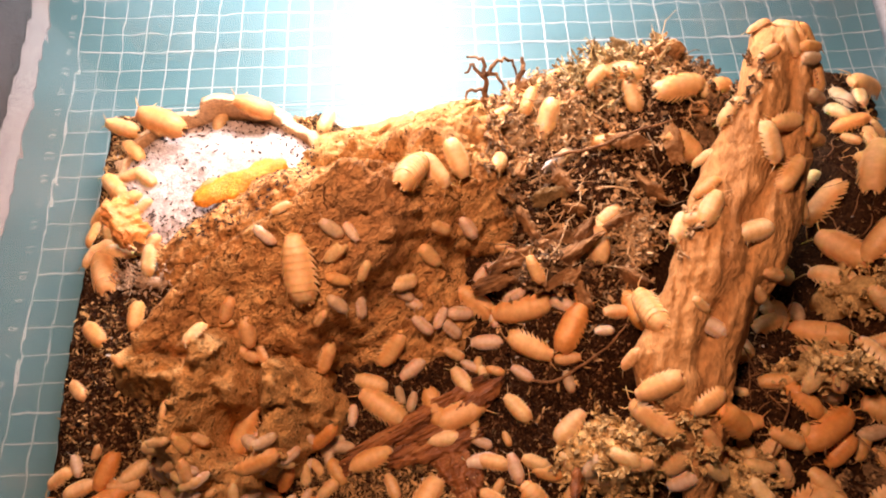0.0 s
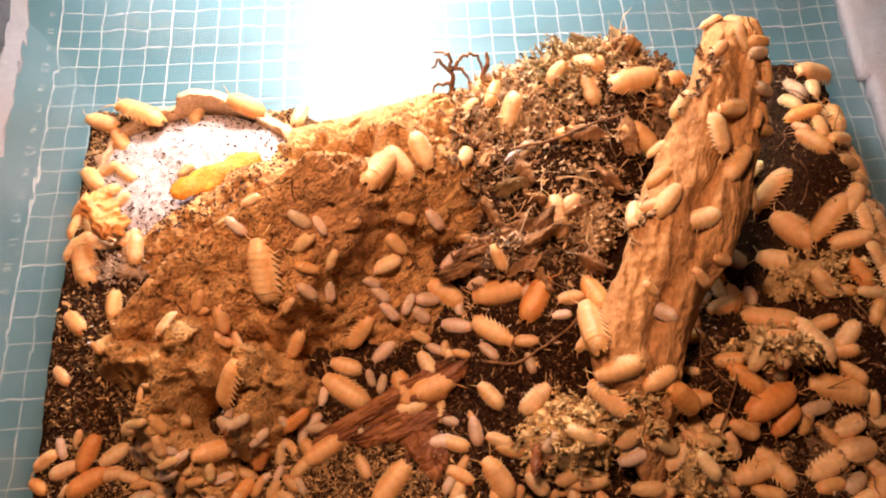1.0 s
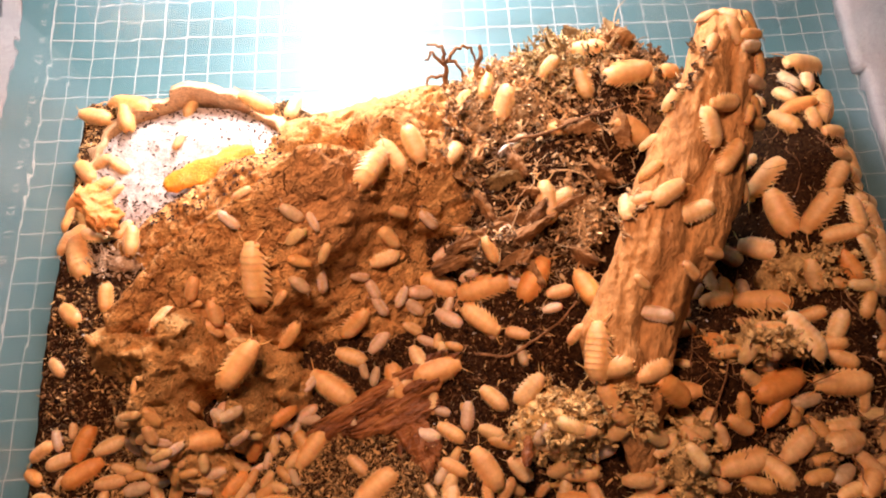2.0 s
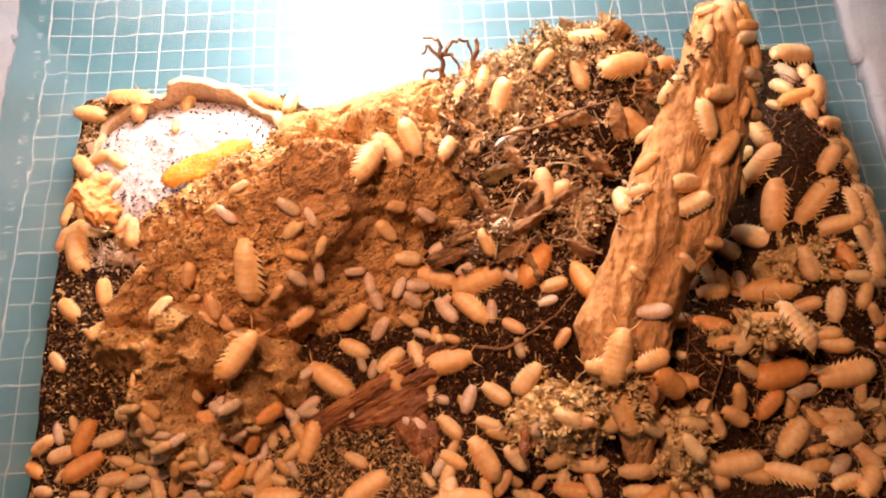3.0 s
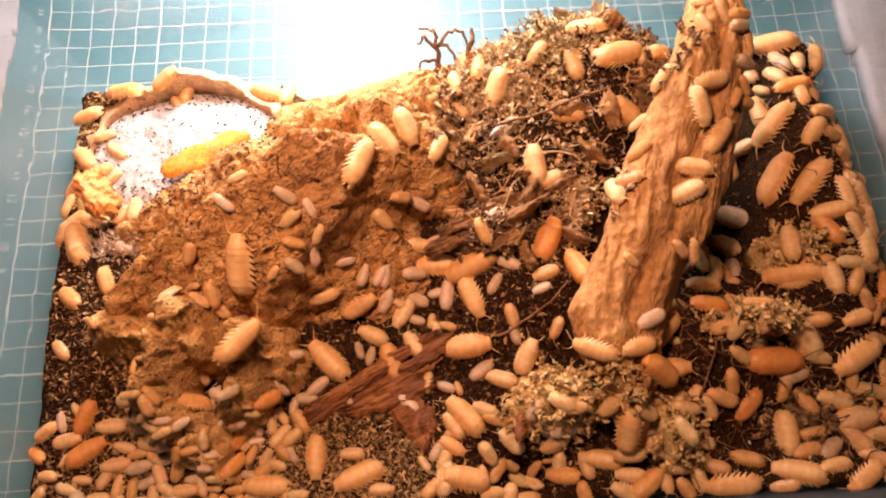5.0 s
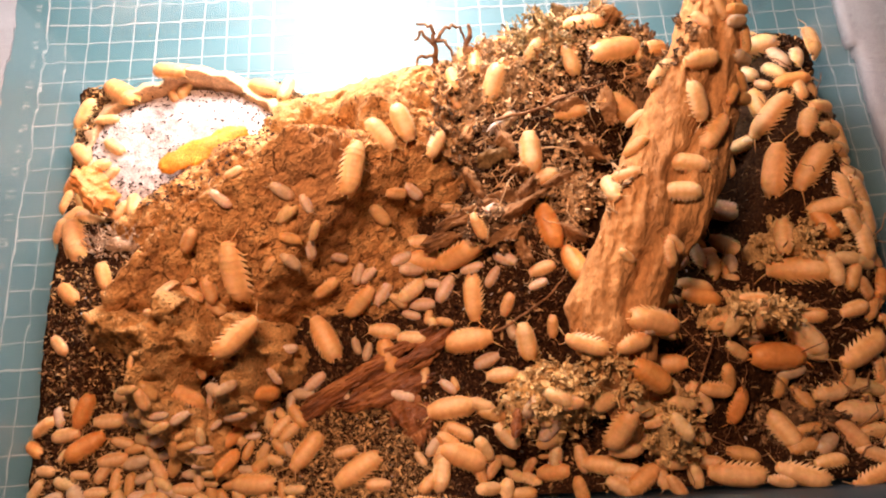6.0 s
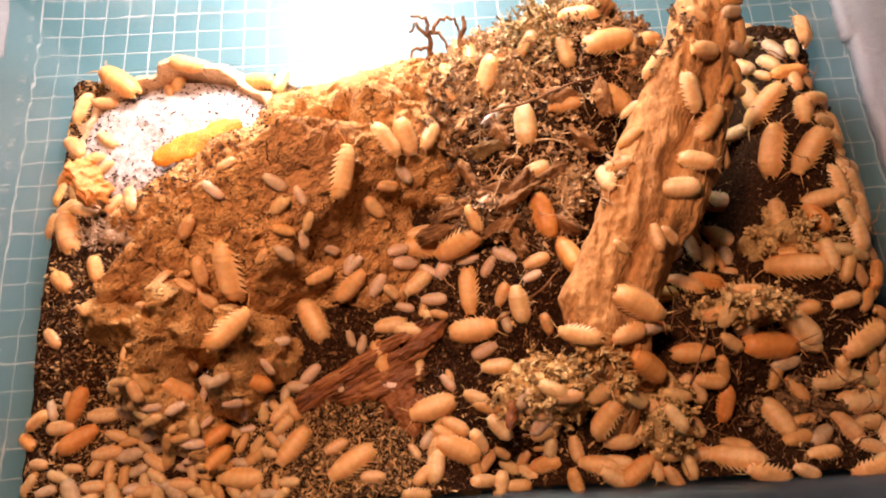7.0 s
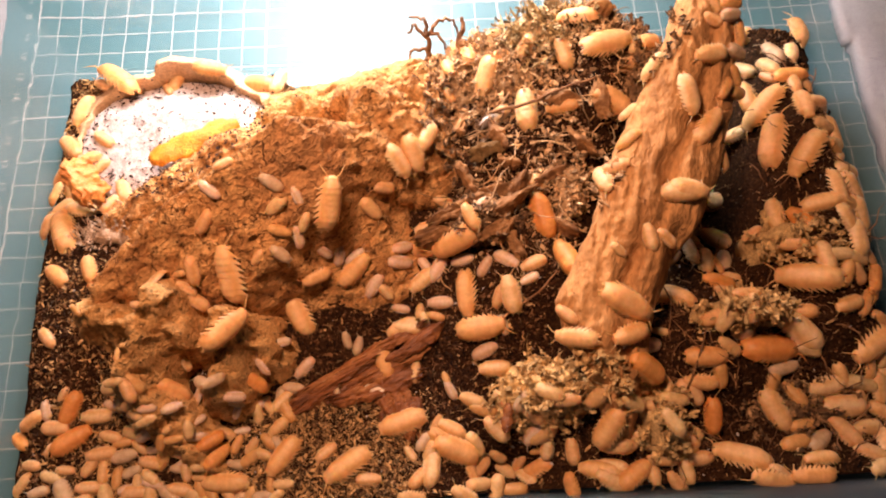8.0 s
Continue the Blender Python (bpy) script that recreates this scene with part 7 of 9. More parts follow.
    crawl(77, [(0.0, 10.80, 9.02, -150), (0.5, 10.81, 9.04, -150), (1.0, 10.80, 9.02, -150), (2.5, 10.77, 9.07, -150), (3.0, 10.79, 9.06, -150), (3.5, 10.79, 9.03, -150), (4.0, 10.79, 9.05, -150), (4.5, 10.81, 9.04, -150), (6.0, 10.79, 9.03, -150), (6.5, 10.80, 9.03, -150), (7.0, 10.79, 9.03, -150), (7.5, 10.77, 9.06, -150), (8.0, 10.81, 9.02, -150)])
    crawl(78, [(0.0, 14.99, 9.20, 168), (0.5, 14.99, 9.19, 168), (1.0, 14.97, 9.18, 171), (2.5, 14.98, 9.18, 179), (3.0, 15.00, 9.17, 182), (3.5, 14.99, 9.16, 184), (4.0, 15.01, 9.17, 187), (4.5, 15.29, 9.21, 190), (6.0, 15.23, 9.19, 190), (6.5, 15.19, 9.15, 190), (7.0, 15.14, 9.15, 190), (7.5, 15.09, 9.15, 190), (8.0, 15.12, 9.14, 190)])
    crawl(79, [(0.0, 14.21, 10.25, 62), (0.5, 14.21, 10.25, 62), (1.0, 14.26, 10.14, 62), (2.5, 14.23, 9.91, 64), (3.0, 14.24, 9.92, 64), (3.5, 14.31, 10.10, 64), (4.0, 14.29, 10.10, 65), (4.5, 14.15, 9.79, 65), (6.0, 14.00, 9.23, 76), (6.5, 13.88, 8.89, 76), (7.0, 13.87, 8.90, 76), (7.5, 13.78, 8.72, 76), (8.0, 13.56, 8.09, 76)])
    crawl(80, [(0.0, 16.89, 11.39, -112), (0.5, 16.89, 11.32, -112), (1.0, 16.95, 11.37, -113), (2.5, 16.70, 11.01, -117), (3.0, 16.67, 10.98, -118), (3.5, 16.63, 10.87, -119), (4.0, 16.51, 10.70, -120), (4.5, 16.51, 10.64, -121), (6.0, 16.54, 10.63, -118), (6.5, 16.55, 10.64, -118), (7.0, 16.53, 10.62, -118), (7.5, 16.53, 10.62, -118), (8.0, 16.55, 10.63, -118)])
    crawl(81, [(0.0, 15.92, 9.49, 130), (0.5, 15.93, 9.49, 130), (1.5, 15.94, 9.36, 138), (3.0, 15.97, 9.28, 151), (4.5, 15.94, 9.23, 164), (5.5, 15.82, 9.34, 153), (7.0, 15.66, 9.66, 136), (8.0, 15.52, 9.82, 124)])
    crawl(82, [(0.0, 17.20, 9.12, 157), (0.5, 17.17, 9.12, 157), (1.0, 17.16, 9.09, 157), (2.5, 17.10, 9.10, 157), (3.0, 17.12, 9.10, 157), (3.5, 17.14, 9.11, 157), (4.0, 17.13, 9.09, 157), (4.5, 17.10, 9.12, 157), (6.0, 17.09, 9.12, 157), (6.5, 17.06, 9.14, 157), (7.0, 17.07, 9.13, 157), (7.5, 17.10, 9.10, 157), (8.0, 17.06, 9.15, 157)])
    crawl(83, [(0.0, 13.87, 7.77, -152), (0.5, 14.08, 7.95, -152), (1.0, 14.34, 8.02, -157), (2.5, 14.72, 7.97, -171), (3.0, 15.29, 7.87, -176), (3.5, 15.45, 7.91, -181), (4.0, 15.52, 7.94, -186), (4.5, 15.68, 8.12, -191), (6.0, 15.84, 8.09, -173), (6.5, 16.07, 8.08, -173), (7.0, 16.15, 8.16, -173), (7.5, 16.25, 8.24, -173), (8.0, 16.52, 8.34, -173)])
    crawl(84, [(0.0, 16.43, 8.46, -134), (0.5, 16.43, 8.46, -134), (4.5, 16.39, 8.33, -171), (5.5, 16.42, 8.17, -170), (7.0, 16.49, 8.00, -168), (8.0, 16.55, 7.83, -166)])
    crawl(85, [(0.0, 16.09, 7.45, 144), (0.5, 16.16, 7.31, 144), (1.0, 16.17, 7.31, 149), (2.5, 16.19, 7.36, 162), (3.0, 16.20, 7.36, 166), (3.5, 16.24, 7.34, 170), (4.0, 16.26, 7.32, 174), (4.5, 16.49, 7.35, 179), (6.0, 16.04, 7.41, 181), (6.5, 16.10, 7.52, 181), (7.0, 16.14, 7.60, 181), (7.5, 16.24, 7.65, 181), (8.0, 16.49, 7.72, 181)])
    crawl(86, [(0.0, 17.52, 7.13, -177), (0.5, 17.58, 7.13, -177), (1.0, 17.98, 7.15, -175), (2.5, 17.63, 7.06, -168), (3.0, 17.64, 7.08, -166), (3.5, 17.65, 7.06, -164), (4.0, 17.67, 7.07, -161), (4.5, 17.65, 7.09, -159), (6.0, 17.18, 7.49, -163), (6.5, 17.40, 7.47, -163), (7.0, 17.38, 7.48, -163), (7.5, 17.33, 7.61, -163), (8.0, 17.41, 7.62, -163)])
    crawl(87, [(0.0, 17.27, 7.47, -161), (0.5, 17.27, 7.47, -161), (1.0, 17.24, 7.50, -162), (2.5, 17.22, 7.52, -164), (3.0, 17.21, 7.52, -165), (3.5, 17.21, 7.53, -165), (4.0, 17.21, 7.53, -166), (4.5, 17.19, 7.50, -167), (6.0, 17.61, 6.94, -173), (6.5, 17.61, 6.99, -173), (7.0, 17.65, 7.00, -173), (7.5, 17.66, 7.01, -173), (8.0, 17.58, 7.05, -173)])
    crawl(88, [(0.0, 17.70, 5.96, -32), (0.5, 17.70, 5.89, -32), (1.0, 17.65, 5.92, -35), (2.5, 17.45, 6.18, -45), (3.0, 17.33, 6.27, -48), (3.5, 17.29, 6.32, -51), (4.0, 17.33, 6.34, -55), (4.5, 17.39, 6.29, -58), (6.0, 17.63, 5.97, -88), (6.5, 17.65, 5.95, -88), (7.0, 17.66, 5.94, -88), (7.5, 17.67, 5.92, -88), (8.0, 17.67, 5.92, -88)])
    crawl(89, [(0.0, 16.40, 6.20, 178), (0.5, 16.46, 6.19, 178), (1.0, 16.51, 6.22, 167), (2.5, 16.48, 6.23, 137), (3.0, 16.49, 6.26, 127), (3.5, 16.56, 6.28, 116), (4.0, 16.60, 6.32, 106), (4.5, 16.63, 6.33, 96), (6.0, 16.69, 6.39, 56), (6.5, 16.92, 6.90, 56), (7.0, 16.90, 6.92, 56), (7.5, 16.91, 6.92, 56), (8.0, 16.76, 6.87, 56)])
    crawl(90, [(0.0, 16.65, 6.96, 100), (0.5, 16.65, 6.96, 100), (1.5, 16.54, 6.74, 79), (3.0, 16.42, 6.52, 49), (4.5, 16.33, 6.42, 18), (5.5, 16.30, 6.56, -3), (7.0, 16.31, 6.82, -35), (8.0, 16.32, 7.08, -56)])
    crawl(91, [(0.0, 17.41, 5.16, 141), (0.5, 17.41, 5.16, 141), (1.5, 17.67, 5.56, 119), (3.0, 17.95, 6.00, 87), (4.5, 18.17, 6.36, 54), (6.0, 18.24, 6.51, 54), (6.5, 18.25, 6.55, 54), (7.0, 18.28, 6.58, 54), (7.5, 18.29, 6.61, 54), (8.0, 18.27, 6.66, 54)])
    crawl(92, [(0.0, 18.71, 5.45, 0), (0.5, 18.68, 5.46, 0), (1.0, 18.64, 5.46, -6), (2.5, 18.59, 5.48, -26), (3.0, 18.58, 5.46, -33), (3.5, 18.58, 5.47, -40), (4.0, 18.65, 5.41, -47), (4.5, 18.67, 5.33, -54), (6.0, 18.64, 5.59, -113), (6.5, 18.64, 5.65, -113), (7.0, 18.65, 5.66, -113), (7.5, 18.66, 5.67, -113), (8.0, 18.66, 5.67, -113)])
    crawl(93, [(0.0, 18.86, 6.25, 61), (0.5, 19.01, 6.63, 61), (1.0, 19.01, 6.68, 59), (2.5, 19.33, 7.22, 55), (3.0, 19.36, 7.24, 53), (3.5, 19.51, 7.32, 52), (4.0, 19.78, 7.55, 50), (4.5, 19.90, 7.64, 49), (6.0, 20.16, 8.04, 106), (6.5, 20.20, 8.15, 106), (7.0, 20.18, 8.14, 106), (7.5, 20.21, 8.21, 106), (8.0, 20.23, 8.24, 106)])
    crawl(94, [(0.0, 20.10, 4.98, -132), (0.5, 20.10, 4.98, -132), (1.0, 20.09, 4.97, -131), (2.5, 20.09, 4.98, -128), (3.0, 20.08, 4.98, -127), (3.5, 20.07, 4.97, -126), (4.0, 20.07, 4.97, -125), (4.5, 20.06, 4.93, -124), (6.0, 20.04, 4.83, -90), (6.5, 20.00, 4.75, -79), (7.0, 19.99, 4.70, -67), (7.5, 20.09, 4.66, -56), (8.0, 20.35, 4.57, -45)])
    crawl(95, [(0.0, 15.40, 4.04, 19), (0.5, 15.46, 4.13, 19), (1.0, 15.56, 4.28, 17), (2.5, 16.22, 4.59, 11), (3.0, 16.42, 4.57, 8), (3.5, 16.68, 4.61, 6), (4.0, 16.97, 4.62, 4), (4.5, 17.11, 4.60, 2), (6.0, 17.34, 4.62, 4), (6.5, 17.51, 4.65, 4), (7.0, 17.67, 4.70, 4), (7.5, 17.82, 4.77, 4), (8.0, 18.02, 4.80, 4)])
    crawl(96, [(0.0, 16.99, 2.42, 106), (0.5, 16.96, 2.70, 106), (1.0, 16.91, 2.87, 98), (2.5, 16.92, 3.21, 75), (3.0, 17.04, 3.35, 67), (3.5, 17.21, 3.45, 60), (4.0, 17.26, 3.57, 52), (4.5, 17.42, 3.70, 44), (6.0, 17.87, 3.95, 21), (6.5, 17.98, 4.01, 21), (7.0, 17.99, 4.02, 21), (7.5, 18.05, 4.03, 21), (8.0, 18.12, 4.06, 21)])
    crawl(97, [(0.0, 17.21, 4.15, 129), (0.5, 17.31, 4.03, 129), (1.0, 17.44, 3.91, 131), (2.5, 17.87, 3.48, 140), (3.0, 17.93, 3.46, 143), (3.5, 18.05, 3.49, 145), (4.0, 18.12, 3.54, 148), (4.5, 18.16, 3.51, 151), (6.0, 18.36, 3.45, 181), (6.5, 18.36, 3.46, 181), (7.0, 18.37, 3.48, 181), (7.5, 18.38, 3.49, 181), (8.0, 18.40, 3.50, 181)])
    crawl(98, [(0.0, 18.72, 3.49, 42), (0.5, 18.76, 3.62, 42), (1.0, 18.81, 3.74, 43), (2.5, 18.90, 3.83, 46), (3.0, 18.91, 3.88, 47), (3.5, 18.91, 3.89, 48), (4.0, 18.98, 4.00, 48), (4.5, 19.02, 4.08, 49), (6.0, 19.15, 4.43, 101), (6.5, 19.21, 5.07, 101), (7.0, 19.17, 5.30, 101), (7.5, 19.15, 5.39, 101), (8.0, 19.01, 5.67, 101)])
    crawl(99, [(0.0, 17.55, 1.46, 125), (0.5, 17.54, 1.46, 125), (1.0, 17.49, 1.47, 124), (2.5, 17.36, 1.50, 121), (3.0, 17.37, 1.53, 120), (3.5, 17.44, 1.63, 119), (4.0, 17.42, 1.91, 118), (4.5, 17.16, 2.20, 117), (6.0, 16.62, 2.50, 187), (6.5, 16.31, 2.40, 196), (7.0, 16.20, 2.31, 196), (7.5, 15.85, 2.18, 196), (8.0, 15.38, 1.98, 196)])
    crawl(100, [(0.0, 16.33, 2.62, 167), (0.5, 16.29, 2.58, 167), (1.0, 16.21, 2.54, 160), (2.5, 16.39, 2.63, 141), (3.0, 16.38, 2.53, 134), (3.5, 16.38, 2.42, 128), (4.0, 16.40, 2.29, 121), (4.5, 16.45, 2.22, 115), (6.0, 16.85, 1.79, 151), (6.5, 16.90, 1.70, 151), (7.0, 16.88, 1.71, 151), (7.5, 16.90, 1.73, 151), (8.0, 16.90, 1.71, 151)])
    crawl(101, [(0.0, 16.08, 3.20, 161), (0.5, 16.11, 3.20, 161), (1.0, 16.10, 3.24, 161), (2.5, 16.06, 3.34, 161), (3.0, 16.12, 3.42, 161), (3.5, 16.21, 3.45, 161), (4.0, 16.24, 3.47, 161), (4.5, 16.31, 3.43, 161), (5.5, 16.50, 3.27, 148), (7.0, 16.74, 3.08, 129), (8.0, 16.96, 2.90, 116)])
    crawl(102, [(0.0, 18.86, 1.22, 132), (0.5, 18.86, 1.23, 132), (1.0, 18.73, 1.28, 132), (2.5, 18.42, 1.51, 132), (3.0, 18.42, 1.53, 132), (3.5, 18.42, 1.57, 132), (4.0, 18.41, 1.57, 132), (4.5, 18.40, 1.57, 132), (6.0, 18.36, 1.60, 132), (6.5, 18.33, 1.62, 132), (7.0, 18.31, 1.62, 132), (7.5, 18.30, 1.64, 132), (8.0, 18.33, 1.66, 132)])
    crawl(103, [(0.0, 21.46, 1.89, -157), (0.5, 21.64, 1.91, -157), (1.0, 21.39, 1.83, -159), (2.5, 20.76, 1.82, -166), (3.0, 20.61, 1.84, -168), (3.5, 20.55, 1.84, -170), (4.0, 20.35, 1.85, -172), (4.5, 20.19, 1.85, -175), (6.0, 19.68, 1.72, -133), (6.5, 19.65, 1.71, -133), (7.0, 19.59, 1.67, -133), (7.5, 19.54, 1.58, -133), (8.0, 19.52, 1.48, -133)])
    crawl(104, [(0.0, 20.65, 4.21, -161), (0.5, 20.65, 4.21, -161), (1.0, 20.80, 4.08, -167), (2.5, 20.84, 3.88, -184), (3.0, 20.89, 3.77, -190), (3.5, 20.89, 3.77, -195), (4.0, 20.88, 3.79, -201), (4.5, 20.80, 3.83, -207), (8.0, 20.61, 3.93, -197)])
    crawl(105, [(0.0, 20.68, 3.46, 135), (0.5, 20.64, 3.52, 135), (1.0, 20.73, 3.39, 131), (2.5, 21.21, 2.89, 117), (3.0, 21.40, 2.57, 113), (3.5, 21.57, 2.20, 108), (4.0, 21.67, 1.89, 104), (4.5, 21.72, 1.70, 99), (6.0, 21.64, 1.56, 56), (6.5, 21.53, 1.67, 56), (7.0, 21.47, 1.61, 56), (7.5, 21.63, 1.53, 56), (8.0, 21.60, 1.44, 56)])
    crawl(106, [(0.0, 20.33, 1.25, -174), (0.5, 20.33, 1.25, -174), (1.0, 20.29, 1.24, -176), (2.5, 20.36, 1.22, -182), (3.0, 20.59, 1.21, -184), (3.5, 20.90, 1.23, -186), (4.0, 21.11, 1.25, -188), (4.5, 21.15, 1.00, -190), (6.0, 21.21, 0.51, -190), (6.5, 21.27, 0.25, -190), (7.0, 21.24, 0.26, -190), (7.5, 21.30, 0.26, -190), (8.0, 21.33, 0.22, -190)])
    crawl(107, [(0.0, 20.14, 0.40, 166), (4.5, 20.09, 0.42, 166), (5.5, 19.94, 0.37, 178), (7.0, 19.79, 0.35, 195), (8.0, 19.64, 0.30, 207)])
    crawl(108, [(0.0, 22.35, 0.79, -150), (2.5, 22.34, 0.79, -150), (3.0, 22.45, 1.00, -150), (3.5, 22.53, 1.11, -150), (4.0, 22.55, 1.17, -150), (4.5, 22.56, 1.20, -150), (5.5, 22.50, 1.18, -149), (7.0, 22.43, 1.13, -148), (8.0, 22.38, 1.08, -147)])
    crawl(109, [(0.0, 22.26, 5.73, 144), (0.5, 22.23, 5.74, 144), (1.5, 22.30, 5.48, 159), (3.0, 22.34, 5.19, 181), (4.5, 22.33, 4.80, 203), (5.5, 22.50, 4.42, 200), (7.0, 22.76, 4.07, 195), (8.0, 23.05, 3.76, 192)])
    crawl(110, [(0.0, 21.87, 3.80, -154), (0.5, 21.91, 3.81, -154), (1.0, 21.95, 3.81, -156), (2.5, 22.09, 3.84, -161), (3.0, 22.12, 3.87, -163), (3.5, 21.53, 3.82, -165), (4.0, 23.17, 4.22, -167), (4.5, 22.03, 3.90, -169), (6.0, 21.90, 3.85, -163), (6.5, 21.95, 3.87, -163), (7.0, 21.94, 3.86, -163), (7.5, 21.99, 3.90, -163), (8.0, 22.07, 3.92, -163)])
    crawl(111, [(0.0, 20.84, 6.29, 99), (0.5, 20.90, 6.05, 99), (1.0, 20.29, 5.31, 94), (2.5, 20.84, 4.19, 79), (3.0, 21.08, 3.97, 74), (3.5, 21.44, 3.75, 69), (4.0, 23.23, 4.15, 64), (4.5, 23.32, 4.56, 60), (6.0, 22.55, 4.43, -10), (6.5, 22.58, 4.55, -28), (7.0, 22.29, 4.65, -28), (7.5, 22.11, 4.74, -28), (8.0, 22.00, 4.82, -28)])
    crawl(112, [(0.0, 22.67, 3.32, 150), (0.5, 22.67, 3.32, 150), (1.0, 22.67, 3.32, 150), (2.5, 22.66, 3.32, 150), (3.0, 22.66, 3.32, 150), (3.5, 22.66, 3.32, 150), (4.0, 22.66, 3.32, 150), (4.5, 22.66, 3.32, 150), (6.0, 22.44, 2.94, 150), (6.5, 22.53, 2.98, 150), (7.0, 22.55, 2.98, 150), (7.5, 22.57, 3.01, 150), (8.0, 22.61, 3.04, 150)])
    crawl(113, [(0.0, 22.63, 2.23, -126), (0.5, 22.61, 1.57, -126), (1.0, 22.66, 1.69, -131), (2.5, 22.61, 1.90, -147), (3.0, 22.72, 2.18, -153), (3.5, 22.86, 2.34, -158), (4.0, 22.91, 2.49, -163), (4.5, 22.94, 2.51, -169), (6.0, 22.90, 2.55, -169), (6.5, 22.90, 2.56, -169), (7.0, 22.89, 2.56, -169), (7.5, 22.87, 2.56, -169), (8.0, 22.89, 2.60, -169)])
    crawl(114, [(0.0, 23.79, 6.66, 141), (0.5, 23.57, 6.59, 141), (1.0, 23.38, 6.51, 141), (2.5, 23.35, 6.50, 141), (3.0, 23.38, 6.51, 141), (3.5, 23.37, 6.51, 141), (4.0, 23.40, 6.52, 141), (4.5, 23.41, 6.51, 141), (6.0, 23.35, 6.50, 141), (6.5, 23.35, 6.50, 141), (7.0, 23.33, 6.49, 141), (7.5, 23.33, 6.49, 141), (8.0, 23.30, 6.49, 141)])
    crawl(115, [(0.0, 24.25, 5.65, 104), (0.5, 24.18, 5.68, 104), (1.0, 24.20, 5.99, 103), (2.5, 24.17, 6.18, 101), (3.0, 24.13, 6.28, 100), (3.5, 24.10, 6.33, 99), (4.0, 24.09, 6.35, 98), (4.5, 24.05, 6.53, 98), (6.0, 23.11, 6.23, 99), (6.5, 22.97, 6.36, 100), (7.0, 22.96, 6.43, 100), (7.5, 22.92, 6.47, 101), (8.0, 22.84, 6.54, 102)])
    crawl(116, [(0.0, 24.74, 6.66, -136), (2.5, 24.74, 6.66, -136), (3.0, 24.73, 6.72, -136), (3.5, 24.73, 6.72, -136), (4.0, 24.75, 6.78, -136), (4.5, 24.74, 6.80, -136), (6.0, 24.71, 6.80, -136), (6.5, 24.70, 6.82, -136), (7.0, 24.69, 6.84, -136), (7.5, 24.69, 6.84, -136), (8.0, 24.69, 6.83, -136)])
    crawl(117, [(0.0, 24.19, 7.11, 172), (0.5, 24.13, 7.10, 172), (1.0, 24.23, 7.10, 174), (2.5, 24.26, 7.11, 179), (3.0, 24.35, 7.14, 181), (3.5, 24.50, 7.17, 183), (4.0, 24.60, 7.19, 184), (4.5, 24.77, 7.14, 186), (5.5, 25.47, 7.18, 194), (7.0, 26.90, 7.58, 206), (8.0, 27.32, 7.37, 215)])
    crawl(118, [(0.0, 26.56, 7.10, 107), (0.5, 26.51, 7.11, 107), (1.0, 26.54, 7.19, 113), (2.5, 26.42, 7.22, 131), (3.0, 26.38, 7.26, 137), (3.5, 26.39, 7.30, 143), (4.0, 26.37, 7.33, 150), (4.5, 26.31, 7.37, 156), (6.0, 26.19, 7.43, 156), (6.5, 26.17, 7.52, 156), (7.0, 26.18, 7.55, 157), (7.5, 26.16, 7.57, 157), (8.0, 26.04, 7.58, 157)])
    crawl(119, [(0.0, 25.20, 6.35, -159), (0.5, 25.20, 6.35, -159), (1.0, 25.25, 6.33, -162), (2.5, 25.27, 6.30, -169), (3.0, 25.29, 6.29, -172), (3.5, 25.33, 6.30, -174), (4.0, 25.36, 6.32, -177), (4.5, 25.28, 6.22, -179), (5.5, 25.03, 5.96, -190), (7.0, 24.69, 5.65, -206), (8.0, 24.46, 5.39, -217)])
    crawl(120, [(0.0, 25.11, 3.84, 131), (0.5, 25.06, 3.85, 131), (1.0, 24.99, 3.83, 136), (2.5, 24.85, 4.99, 149), (3.0, 24.88, 5.04, 154), (3.5, 25.11, 5.19, 158), (4.0, 25.04, 5.26, 163), (4.5, 25.12, 5.30, 168), (6.0, 24.98, 5.47, 168), (6.5, 25.24, 5.64, 168), (7.0, 25.46, 5.75, 168), (7.5, 25.74, 5.79, 168), (8.0, 26.05, 5.85, 168)])
    crawl(121, [(0.0, 23.65, 8.19, -167), (0.5, 23.63, 8.19, -167), (1.0, 23.66, 8.18, -165), (2.5, 23.73, 8.16, -160), (3.0, 23.74, 8.15, -159), (3.5, 23.72, 8.15, -157), (4.0, 23.73, 8.15, -156), (4.5, 23.79, 8.14, -154), (6.0, 23.73, 8.02, -183), (6.5, 23.79, 7.93, -183), (7.0, 23.85, 7.90, -183), (7.5, 23.84, 7.87, -183), (8.0, 23.88, 7.87, -183)])
    crawl(122, [(0.0, 22.44, 8.76, 57), (0.5, 22.42, 8.76, 57), (1.0, 22.60, 8.64, 47), (2.5, 23.09, 8.68, 20), (3.0, 23.55, 8.82, 11), (3.5, 23.85, 8.90, 2), (4.0, 24.03, 8.85, -7), (4.5, 24.08, 8.85, -17), (6.0, 24.05, 8.88, -15), (6.5, 24.13, 8.79, -15), (7.0, 24.37, 8.61, -15), (7.5, 24.44, 8.35, -14), (8.0, 24.10, 7.91, -14)])
